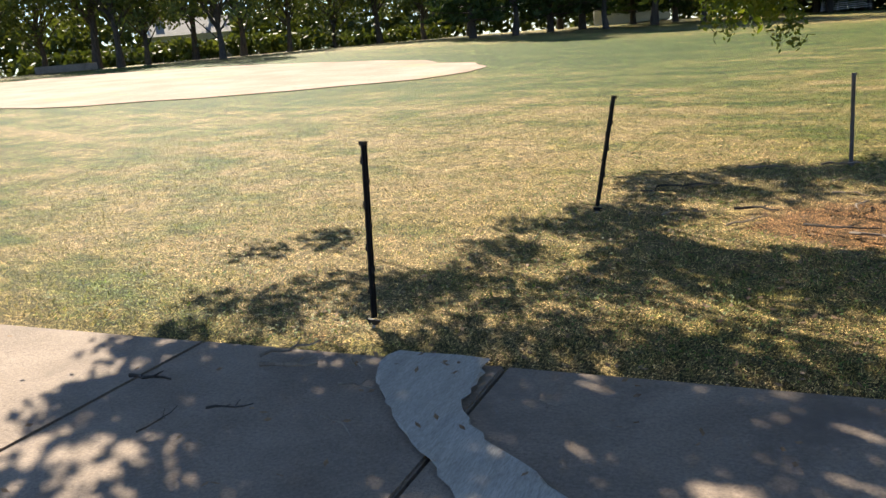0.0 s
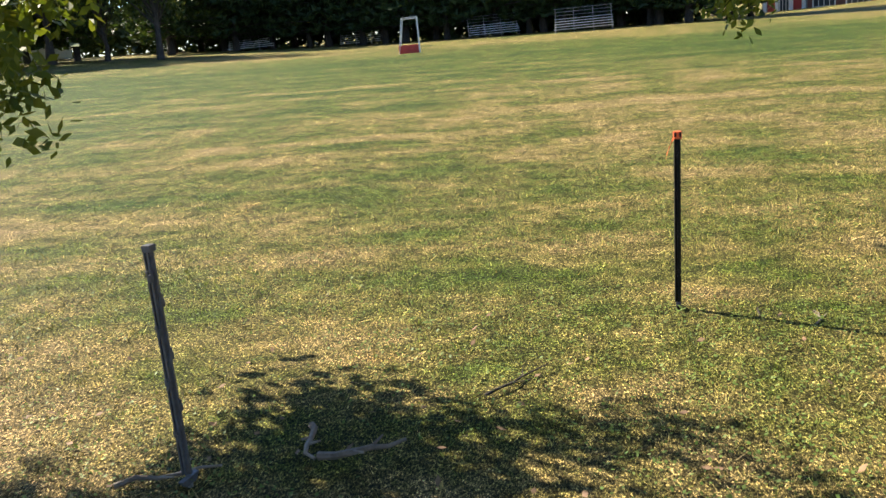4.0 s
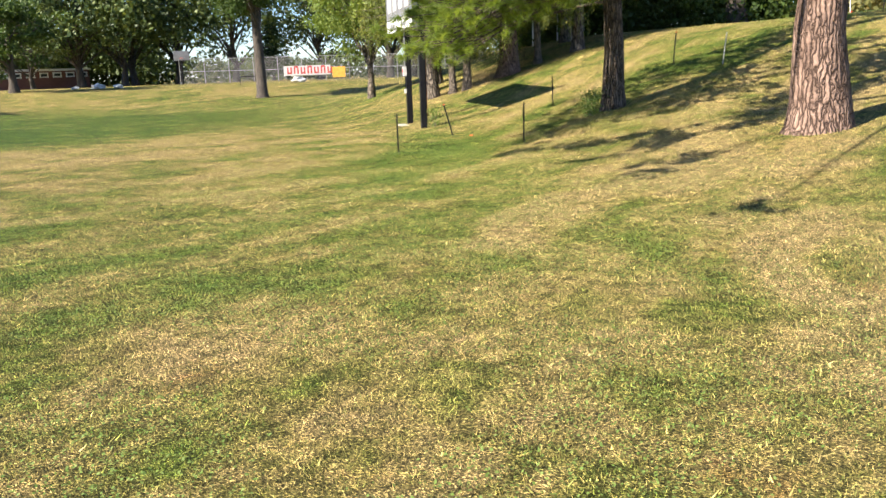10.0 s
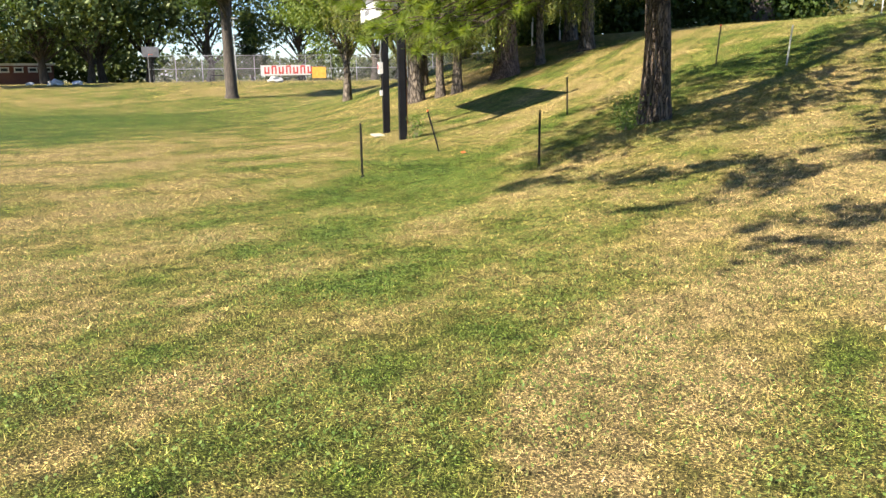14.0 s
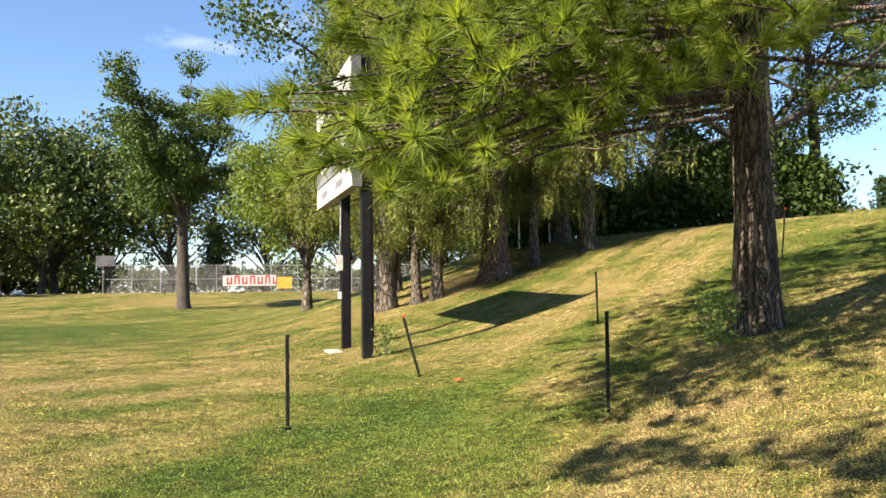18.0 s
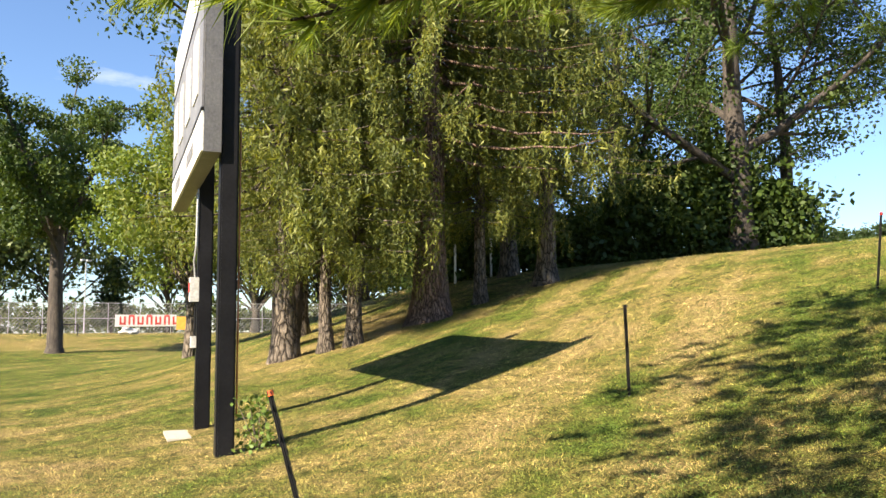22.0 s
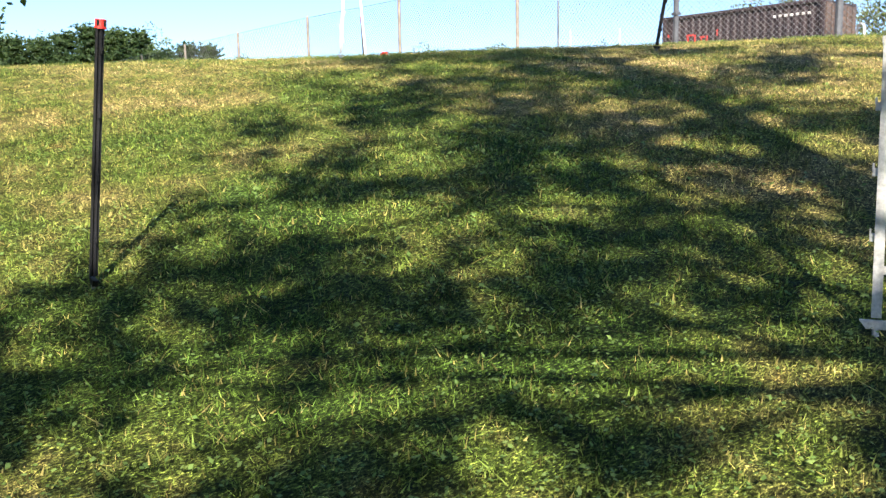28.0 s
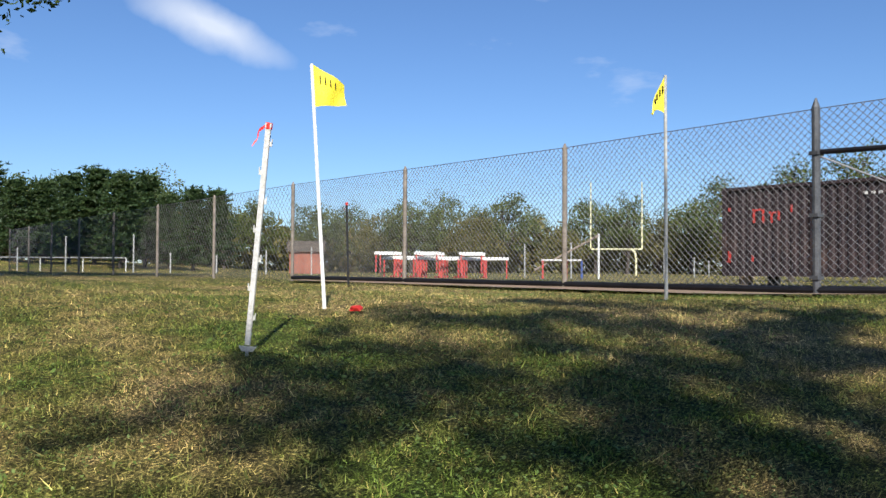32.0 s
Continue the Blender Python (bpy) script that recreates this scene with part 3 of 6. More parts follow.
def drape(name, outline, lift, material, label, category, kind="structure", cells=26, thick=0.0):
    """A sheet inside a closed outline, laid over the ground."""
    bm = bmesh.new()
    vs = [bm.verts.new((x, y, 0)) for x, y in outline]
    bm.faces.new(vs)
    lo = Vector((min(p[0] for p in outline), min(p[1] for p in outline), 0))
    hi = Vector((max(p[0] for p in outline), max(p[1] for p in outline), 0))
    for k in range(1, cells):
        for ax in (0, 1):
            co = lo.lerp(hi, k / cells)
            no = Vector((1, 0, 0)) if ax == 0 else Vector((0, 1, 0))
            bmesh.ops.bisect_plane(bm, geom=bm.verts[:] + bm.edges[:] + bm.faces[:], plane_co=co, plane_no=no)
    for v in bm.verts:
        v.co.z = gz(v.co.x, v.co.y) + lift
    me = bpy.data.meshes.new(name)
    bm.to_mesh(me)
    bm.free()
    me.materials.append(material)
    return tagged(new(name, me), label, category, kind=kind)


rng = random.Random(5)
ring = []
for k in range(48):
    a = 2 * math.pi * k / 48
    r = 1 + rng.uniform(-0.05, 0.05)
    ring.append((-38.5 + 16.5 * r * math.cos(a) * 1.0 - 2.0 * math.sin(a), 13.0 + 11.0 * r * math.sin(a) + 3.0 * math.cos(a)))
drape("baseball_infield", ring, 0.03, M_DIRT, "pale bare clay infield of a baseball diamond", "infield")

# ---- concrete pavement at the start ----
pave = thing("pavement", "old grey concrete pavement of broad slabs with a pale repair", "pavement", kind="structure", at=pose(-1.37, -4.27, gz(-1.37, -4.27), 0, 0, 21.97))
srng = random.Random(4)
for k in range(-9, 10):
    for row in range(2):
        x0, x1 = k * 1.93 + 0.008, (k + 1) * 1.93 - 0.008
        y1 = -0.0 - row * 3.9
        y0 = y1 - 3.884
        mid = pave.matrix_world @ Vector(((x0 + x1) / 2, (y0 + y1) / 2, 0))
        e1, e2 = pave.matrix_world @ Vector((x0, y1, 0)), pave.matrix_world @ Vector((x1, y1, 0))
        dz = gz(mid.x, mid.y) - pave.location.z
        tip = math.atan2(gz(e2.x, e2.y) - gz(e1.x, e1.y), x1 - x0)
        bm = bmesh.new()
        bmesh.ops.create_cube(bm, size=1, matrix=Matrix.Translation(((x0 + x1) / 2, (y0 + y1) / 2, dz - 0.035 + srng.uniform(-0.003, 0.003))) @ Matrix.Rotation(-tip, 4, "Y") @ Matrix.Diagonal((x1 - x0, y1 - y0, 0.14, 1)))
        bmesh.ops.bevel(bm, geom=bm.edges[:], offset=0.012, segments=2, affect="EDGES")
        part("slab", bm, M_CONCRETE, pave)
# the smooth repair that winds across the joint
bm = bmesh.new()
left = [(-0.63, 0.0), (-0.64, -0.17), (-0.54, -0.38), (-0.38, -0.60), (-0.22, -0.79), (-0.02, -1.0), (0.20, -1.22), (0.62, -1.7)]
right = [(-0.10, 0.0), (-0.07, -0.16), (-0.06, -0.36), (-0.03, -0.54), (0.08, -0.72), (0.28, -0.90), (0.54, -1.10), (1.05, -1.5)]
def slab_top(x, y):
    p = pave.matrix_world @ Vector((x, y, 0))
    return gz(p.x, p.y) - pave.location.z + 0.041


lv = [bm.verts.new((x, y, slab_top(x, y))) for x, y in left]
rv = [bm.verts.new((x, y, slab_top(x, y))) for x, y in right]
for k in range(len(lv) - 1):
    bm.faces.new((lv[k], rv[k], rv[k + 1], lv[k + 1]))
bmesh.ops.subdivide_edges(bm, edges=bm.edges[:], cuts=2, use_grid_fill=True)
ext = bmesh.ops.extrude_face_region(bm, geom=bm.faces[:])
for v in ext["geom"]:
    if isinstance(v, bmesh.types.BMVert):
        v.co.z -= 0.012
for v in bm.verts:
    v.co += Vector((srng.uniform(-0.022, 0.022), srng.uniform(-0.012, 0.012), 0)) * (1 if abs(v.co.x) > 0.01 else 0.5)
bmesh.ops.recalc_face_normals(bm, faces=bm.faces[:])
part("repair_patch", bm, M_PATCH, pave, "pale smooth concrete repair with broom marks")

# ---- course marker posts ----
def marker_post(x, y, top=None, white=False, height=1.0, tape="", label="", turn=0.0, worn=False):
    """A step-in fence post: ribbed shaft with wire clips, a foot step and a spike; top: how far the head leans in x and y."""
    z = gz(x, y)
    lean = Vector((*(top or (0, 0)), height)).normalized()
    q = Vector((0, 0, 1)).rotation_difference(lean).to_matrix().to_4x4()
    ob = thing("marker_post", label, "post", "course marker posts", at=Matrix.Translation((x, y, z)) @ q @ pose(0, 0, 0, 0, 0, turn))
    mat = M_WHITE_PLASTIC if white else M_GREYCAB if worn else M_BLACK
    g = Geo()
    # I-shaped section, tapering slightly to the foot
    for w, d in ((0.032, 0.008), (0.010, 0.030)):
        g.box((0, 0, height * 0.5 + 0.03), (w, d, height - 0.06))
    g.box((0, 0.015, height * 0.5 + 0.03), (0.030, 0.006, height - 0.06))
    g.box((0, 0, height - 0.012), (0.038, 0.034, 0.024))
    part("shaft", g, mat, ob)
    for k in range(7):
        c = Geo()
        zz = 0.22 + k * (height - 0.34) / 6
        s = 1 if k % 2 else -1
        c.box((s * 0.023, 0.0, zz), (0.016, 0.010, 0.028)).box((s * 0.029, 0.004, zz + 0.018), (0.006, 0.010, 0.024))
        part("wire_clip", c, mat, ob)
    f = Geo()
    f.add([(-0.052, -0.012, 0.050), (0.052, -0.012, 0.050), (0.052, 0.012, 0.050), (-0.052, 0.012, 0.050),
           (-0.030, -0.010, 0.020), (0.030, -0.010, 0.020), (0.030, 0.010, 0.020), (-0.030, 0.010, 0.020)],
          [(0, 1, 2, 3), (7, 6, 5, 4), (0, 4, 5, 1), (1, 5, 6, 2), (2, 6, 7, 3), (3, 7, 4, 0)])
    part("foot_step", f, mat, ob)
    part("spike", Geo().tube([(0, 0, 0.03), (0, 0, -0.03), (0, 0, -0.14)], [0.012, 0.010, 0.002], 6), M_WHITE_PLASTIC if white else M_GALV, ob)
    if tape:
        tm = M_ORANGE if tape.startswith("orange") else M_RED
        b = Geo().tube([(0, 0, height - 0.034), (0, 0, height + 0.004)], [0.023, 0.022], 8)
        part("tape_wrap", b, tm, ob, f"{tape.split()[0]} plastic tape")
        if "tail" in tape:
            s = Geo()
            pts = [(0.020, 0.0, height - 0.02), (0.05, 0.02, height - 0.05), (0.045, 0.04, height - 0.10), (0.07, 0.05, height - 0.14)]
            v = []
            for p in pts:
                v += [(p[0], p[1], p[2] + 0.014), (p[0] + 0.006, p[1] + 0.006, p[2] - 0.014)]
            s.add(v, [(2 * k, 2 * k + 1, 2 * k + 3, 2 * k + 2) for k in range(3)])
            part("tape_tail", s, tm, ob, f"loose {tape.split()[0]} tape end")
    return ob


BLK = "black plastic step-in marker post standing in dry grass"
marker_post(-2.43, -4.26, (-0.03, 0.10), height=1.12, label="black plastic marker post with wire clips beside the pavement")
marker_post(-2.98, -1.13, (0.10, 0.22), height=1.05, turn=85, label="leaning black plastic marker post in dappled shade")
marker_post(-1.78, 1.68, (0.0, 0.03), height=0.96, worn=True, turn=80, label="weathered grey-black marker post among fallen twigs")
marker_post(0.29, 3.50, (0.02, 0.0), tape="orange tail", label="black plastic marker post with orange tape at its head", turn=88)
marker_post(2.66, 5.22, (0.0, 0.0), label=BLK, turn=75)
marker_post(24.12, 16.42, (0.02, 0.02), label=BLK)
marker_post(28.45, 17.22, (-0.10, 0.25), tape="orange tail", label="leaning black marker post with orange tape near the sign")
marker_post(25.06, 13.30, (0.02, 0.0), label="black marker post at the edge of the pine shade")
marker_post(32.45, 15.57, (0.0, 0.02), label="black marker post on the sunny bank")
marker_post(36.64, 12.66, (-0.06, -0.10), height=1.12, tape="red", label="black marker post with red tape on the shaded slope")
marker_post(34.50, 10.50, (0.06, -0.08), white=True, label="white plastic step-in marker post on the slope", turn=30)
marker_post(42.78, 8.75, (-0.06, -0.10), white=True, height=1.37, tape="red tail", label="white plastic marker post with red tape near the crest", turn=60)
marker_post(39.81, 6.24, (-0.16, -0.12), height=1.25, tape="red", label="leaning black marker post with red tape on the shaded bank")
marker_post(49.5, 5.2, (0.10, 0.0), height=1.3, tape="red tail", label="black marker post with trailing red tape by the fence", turn=-30)


# ---- yellow corner flags ----
def corner_flag(x, y, height, lean, furled, label, way=1):
    z = gz(x, y)
    q = Vector((0, 0, 1)).rotation_difference(Vector((*lean, height)).normalized()).to_matrix().to_4x4()
    ob = thing("corner_flag", label, "flag", "corner flags", at=Matrix.Translation((x, y, z)) @ q)
    part("pole", Geo().tube([(0, 0, -0.1), (0, 0, 0.6), (0, 0, height)], [0.017, 0.016, 0.014], 8), M_POLE if furled else M_WHITE, ob, "slim white plastic pole")
    g = Geo()
    n, w, hh = 9, (0.15 if furled else 0.27), 0.36
    slant, taper = (0.55, 0.92) if furled else (0.42, 0.45)
    side = Vector((-0.21, -0.98, 0)) * way
    nrm = Vector((-side.y, side.x, 0))
    v, f = [], []
    for i in range(n):
        for j in range(n):
            a, b = i / (n - 1), j / (n - 1)
            p = Vector((0, 0, height - (a * slant + b * (1 - taper * a)) * hh)) + side * (a * w) + nrm * (0.035 * math.sin(a * 7 + b * 3)) * a
            p.z -= a * a * (0.16 if furled else 0.02) + 0.02 * math.sin(b * 5) * a
            v.append(p)
    for i in range(n - 1):
        for j in range(n - 1):
            k = i * n + j
            f.append((k, k + n, k + n + 1, k + 1))
    g.add(v, f)
    cloth = part("cloth", g, M_YELLOW, ob, "yellow cloth with a dark printed mark")
    cloth.data.shade_smooth()
    for k in range(4):
        a0 = 0.24 + 0.15 * k
        c = Vector((0, 0, height - (a0 * slant + 0.28 * (1 - taper * a0)) * hh)) + side * (a0 * w)
        c.z -= a0 * a0 * (0.16 if furled else 0.02)
        mark = Geo()
        for s in (-1, 1):
            mark.box(c + nrm * (0.035 * math.sin(a0 * 7 + 1.0) * a0 + s * 0.010), (0.016, 0.004, 0.07 - 0.035 * a0), None)
        part("printed_mark", mark, M_INK, cloth)
    return ob


corner_flag(44.4, 7.62, 2.03, (0.06, 0.11), False, "yellow corner flag on a leaning white pole")
corner_flag(43.45, 4.72, 2.05, (0.03, -0.02), True, "furled yellow flag on a slim white pole", -1)

# ---- trees ----
def leaf_quads(centres, spread, count, size, rng, flat=0.6, shape=0.55, droop=0.0):
    """Leaves scattered round clump centres; each a bent-free rhombus of its own."""
    c = np.repeat(np.asarray(centres, float), count, axis=0)
    n = len(c)
    off = rng.normal(0, 1, (n, 3))
    off /= np.linalg.norm(off, axis=1, keepdims=True)
    off *= (rng.random((n, 1)) ** 0.45) * np.repeat(np.broadcast_to(np.asarray(spread, float).reshape(-1, 1), (len(centres), 1)), count, axis=0)
    off[:, 2] *= flat
    p = c + off
    p[:, 2] -= droop * rng.random(n)
    a = rng.normal(0, 1, (n, 3))
    a[:, 2] -= 0.5
    a /= np.linalg.norm(a, axis=1, keepdims=True)
    b = np.cross(a, rng.normal(0, 1, (n, 3)))
    b /= np.linalg.norm(b, axis=1, keepdims=True) + 1e-9
    s = size * rng.uniform(0.6, 1.3, (n, 1))
    a, b = a * s * 0.5, b * s * 0.5 * shape
    return np.stack([p - a, p + b - a * 0.1, p + a, p - b - a * 0.1], 1)


def branch(g, rng, p, d, length, r, n=5, gravity=0.0, wander=0.18, sides=6, taper=0.35):
    pts, rad = [Vector(p)], [r]
    d = Vector(d).normalized()
    for k in range(n):
        d = (d + Vector((rng.uniform(-1, 1), rng.uniform(-1, 1), rng.uniform(-1, 1))) * wander + Vector((0, 0, gravity))).normalized()
        pts.append(pts[-1] + d * (length / n))
        rad.append(r * (1 - (1 - taper) * (k + 1) / n))
    g.tube(pts, rad, sides, caps=False)
    return pts, d


def broadleaf(height, width, seed, leaf=0.16, leaves=60, clear=0.25, trunk_r=None, limbs=8, clump=0.9, forks=3, lean=(0, 0), flat=0.65, up=0.55):
    """Meshes of a broad-leaved tree: trunk with limbs, and the crown."""
    r = random.Random(seed)
    g = Geo()
    tr = trunk_r or height * 0.022
    top = height * 0.80
    pts, rad = [], []
    x = y = 0.0
    for k in range(9):
        z = top * k / 8
        pts.append((x, y, z - (0.15 if k == 0 else 0)))
        rad.append(tr * (1.45 if k == 0 else 1.0) * (1 - 0.80 * k / 8))
        x += r.uniform(-1, 1) * height * 0.012 + lean[0] * height / 8
        y += r.uniform(-1, 1) * height * 0.012 + lean[1] * height / 8
    g.tube(pts, rad, 10, caps=False)
    tips, sizes = [], []
    for k in range(limbs):
        f = clear + (0.97 - clear) * (k + 0.5) / limbs
        i = min(7, int(f * 8))
        base = Vector(pts[i]).lerp(Vector(pts[i + 1]), f * 8 - i)
        a = k * 2.4 + r.uniform(-0.5, 0.5)
        reach = width * 0.5 * (1.05 - 0.55 * abs(f - 0.45)) * r.uniform(0.75, 1.1)
        d = Vector((math.cos(a), math.sin(a), up + f * 0.5 + r.uniform(-0.2, 0.2)))
        p2, dd = branch(g, r, base, d, reach, tr * 0.45 * (1.1 - f), 5, 0.03)
        for q in p2[2:]:
            tips.append(q)
            sizes.append(clump * r.uniform(0.7, 1.1))
        for m in range(forks):
            st = p2[1 + m % 4]
            a2 = a + r.uniform(-1.1, 1.1)
            p3, _ = branch(g, r, st, (math.cos(a2), math.sin(a2), r.uniform(-0.1, 0.8)), reach * r.uniform(0.4, 0.7), tr * 0.16, 4, 0.0, 0.25, 5)
            for q in p3[2:]:
                tips.append(q)
                sizes.append(clump * r.uniform(0.6, 1.0))
    tips.append(Vector(pts[-1]))
    sizes.append(clump)
    rg = np.random.default_rng(seed)
    v = leaf_quads([tuple(t) for t in tips], sizes, leaves, leaf, rg, flat)
    return g.mesh("trunk", True), flakes("crown", v, 4)


def round_tree(height, width, seed, leaf=0.3, leaves=60, clear=0.15, clumps=70, trunk_r=None, ball=0.17):
    """Meshes of a full-crowned tree: limbs run from the trunk out to clumps that fill an uneven oval."""
    r = random.Random(seed)
    g = Geo()
    tr = trunk_r or height * 0.022
    n = 7
    pts = [(r.uniform(-1, 1) * 0.02 * height * (k > 0), r.uniform(-1, 1) * 0.02 * height * (k > 0), height * 0.86 * k / n - (0.2 if k == 0 else 0)) for k in range(n + 1)]
    g.tube(pts, [tr * (1.4 if k == 0 else 1.0) * (1 - 0.85 * k / n) for k in range(n + 1)], 9, caps=False)
    zc, rz = height * (clear + 1) / 2, height * (1 - clear) / 2
    tips, sizes = [], []
    for k in range(clumps):
        u, a = r.uniform(-0.92, 1.0), r.uniform(0, 2 * math.pi)
        q = math.sqrt(max(0.0, 1 - u * u))
        lump = 0.72 + 0.45 * noise.noise((math.cos(a) * q * 1.6 + seed, math.sin(a) * q * 1.6, u * 1.6)) + r.uniform(-0.08, 0.12)
        d = lump * (0.45 + 0.55 * r.random() ** 0.5)
        p = Vector((math.cos(a) * q * d * width * 0.58, math.sin(a) * q * d * width * 0.58, zc + u * d * rz * 1.15))
        tips.append(p)
        sizes.append(width * ball * r.uniform(0.65, 1.15))
        if k % 2 == 0:
            zb = max(height * clear * 0.8, p.z - 0.55 * math.hypot(p.x, p.y) - 0.1 * height)
            i = min(n - 1, int(zb / (height * 0.86) * n))
            b = Vector(pts[i]).lerp(Vector(pts[i + 1]), max(0.0, zb / (height * 0.86) * n - i))
            m = b.lerp(p, 0.5) + Vector((r.uniform(-0.3, 0.3), r.uniform(-0.3, 0.3), 0.06 * height))
            g.tube([b, m, p], [tr * 0.30, tr * 0.18, tr * 0.06], 5, caps=False)
    v = leaf_quads([tuple(t) for t in tips], sizes, leaves, leaf, np.random.default_rng(seed), 0.75)
    return g.mesh("trunk", True), flakes("crown", v, 4)


def pine(height, width, seed, needle=0.5, count=26, tufts=9, clear=0.18, whorls=16, trunk_r=None, droop=-0.03, wide=0.09, per=5, spread=0.5):
    """Meshes of a tall pine: straight trunk, level whorled boughs, tufts of needles."""
    r = random.Random(seed)
    rg = np.random.default_rng(seed)
    g = Geo()
    tr = trunk_r or height * 0.020
    n = 8
    pts = [(r.uniform(-0.1, 0.1), r.uniform(-0.1, 0.1), height * k / n - (0.2 if k == 0 else 0)) for k in range(n + 1)]
    rad = [tr * (1.3 if k == 0 else 1) * (1 - 0.93 * k / n) for k in range(n + 1)]
    g.tube(pts, rad, 12, caps=False)
    cs = []
    for w in range(whorls):
        f = clear + (0.98 - clear) * w / whorls
        z = height * f
        for b in range(per):
            a = w * 1.1 + b * 2 * math.pi / per + r.uniform(-0.35, 0.35)
            reach = width * 0.5 * (1.02 - f) ** 0.75 * r.uniform(0.65, 1.15)
            p2, _ = branch(g, r, (0, 0, z), (math.cos(a), math.sin(a), 0.12 + 0.35 * f), reach, tr * 0.22 * (1.1 - f), 5, droop, 0.10, 5)
            for k in range(tufts):
                t = 0.35 + 0.65 * (k + r.random()) / tufts
                i = min(4, int(t * 5))
                q = p2[i].lerp(p2[i + 1], t * 5 - i)
                cs.append((q.x + r.gauss(0, spread), q.y + r.gauss(0, spread), q.z + abs(r.gauss(0, spread * 0.4))))
    cs = np.repeat(np.array(cs), count, axis=0)
    m = len(cs)
    d = rg.normal(0, 1, (m, 3))
    d[:, 2] = np.abs(d[:, 2]) * 0.8
    d /= np.linalg.norm(d, axis=1, keepdims=True)
    s = np.cross(d, rg.normal(0, 1, (m, 3)))
    s /= np.linalg.norm(s, axis=1, keepdims=True)
    ln = needle * rg.uniform(0.6, 1.2, (m, 1))
    v = np.stack([cs - s * wide * needle, cs + s * wide * needle, cs + d * ln], 1)
    return g.mesh("trunk", True), flakes("crown", v, 3)


def spruce(height, width, seed, clear=0.22, whorls=20, per=6, trunk_r=0.4, hang=1.0, strings=9, flake=0.095, low=0.0):
    """Meshes of an old weeping spruce: boughs that sag and lift, with curtains of hanging sprays."""
    r = random.Random(seed)
    rg = np.random.default_rng(seed)
    g = Geo()
    n = 8
    pts = [(r.uniform(-0.06, 0.06), r.uniform(-0.06, 0.06), height * k / n - (0.25 if k == 0 else 0)) for k in range(n + 1)]
    g.tube([(0, 0, -0.3), (0, 0, 0.15), (0, 0, 0.7)] + pts[1:], [trunk_r * 1.9, trunk_r * 1.35, trunk_r * 1.08] + [trunk_r * (1 - 0.93 * k / n) for k in range(1, n + 1)], 14, caps=False, wob=0.06, rng=r)
    line = []
    for w in range(whorls):
        f = clear + (0.97 - clear) * w / whorls
        for b in range(per):
            a = w * 0.9 + b * 2 * math.pi / per + r.uniform(-0.3, 0.3)
            reach = width * 0.5 * (1.03 - f) ** 0.7 * r.uniform(0.7, 1.15)
            base = Vector((0, 0, height * f))
            q, rad, p2 = base, trunk_r * 0.18 * (1.1 - f), []
            pp = []
            for k in range(7):
                t = k / 6
                pp.append(base + Vector((math.cos(a) * reach * t, math.sin(a) * reach * t, reach * (-0.42 * t + 0.22 * t * t) + r.uniform(-0.06, 0.06))))
            g.tube(pp, [max(0.008, rad * (1 - 0.85 * k / 6)) for k in range(7)], 5, caps=False)
            for k in range(strings):
                t = 0.22 + 0.78 * (k + r.random()) / strings
                i = min(5, int(t * 6))
                s = pp[i].lerp(pp[i + 1], t * 6 - i)
                line.append((s.x + r.gauss(0, 0.16), s.y + r.gauss(0, 0.16), s.z, hang * r.uniform(0.35, 1.15) * (0.6 + 0.5 * t)))
    line = np.array(line)
    m = 22
    p = np.repeat(line[:, :3], m, axis=0)
    t = np.tile(np.linspace(0, 1, m), len(line))
    ln = np.repeat(line[:, 3], m)
    p[:, 2] -= t * ln
    p[:, :2] += rg.normal(0, 0.05, (len(p), 2))
    k = len(p)
    d = rg.normal(0, 0.75, (k, 3))
    d[:, 2] -= 0.8
    d /= np.linalg.norm(d, axis=1, keepdims=True)
    s = np.cross(d, rg.normal(0, 1, (k, 3)))
    s /= np.linalg.norm(s, axis=1, keepdims=True)
    sz = flake * rg.uniform(0.7, 1.5, (k, 1)) * (1.15 - 0.6 * t[:, None])
    v = np.stack([p - d * sz * 0.4, p + s * sz * 0.15, p + d * sz, p - s * sz * 0.15], 1)
    return g.mesh("trunk", True), flakes("crown", v, 4)


def tree(meshes, bark, foliage, x, y, label, turn=0.0, size=1.0, group="", name="tree", dz=-0.05, category="tree"):
    ob = thing(name, label, category, group, at=Matrix.Translation((x, y, gz(x, y) + dz)) @ pose(0, 0, 0, 0, 0, turn) @ Matrix.Scale(size, 4))
    tr, cr = meshes
    for me, mt in ((tr, bark), (cr, foliage)):
        if not me.materials:
            me.materials.append(mt)
    a, b = new("trunk", tr), new("crown", cr)
    a.parent = b.parent = ob
    return ob


def again(ob, x, y, turn=0.0, size=1.0, dz=-0.05, label=""):
    c = copy_thing(ob, Matrix.Translation((x, y, gz(x, y) + dz)) @ pose(0, 0, 0, 0, 0, turn))
    c.matrix_basis = Matrix.Translation((x, y, gz(x, y) + dz)) @ pose(0, 0, 0, 0, 0, turn) @ Matrix.Scale(size, 4)
    if label:
        tagged(c, label)
    return c


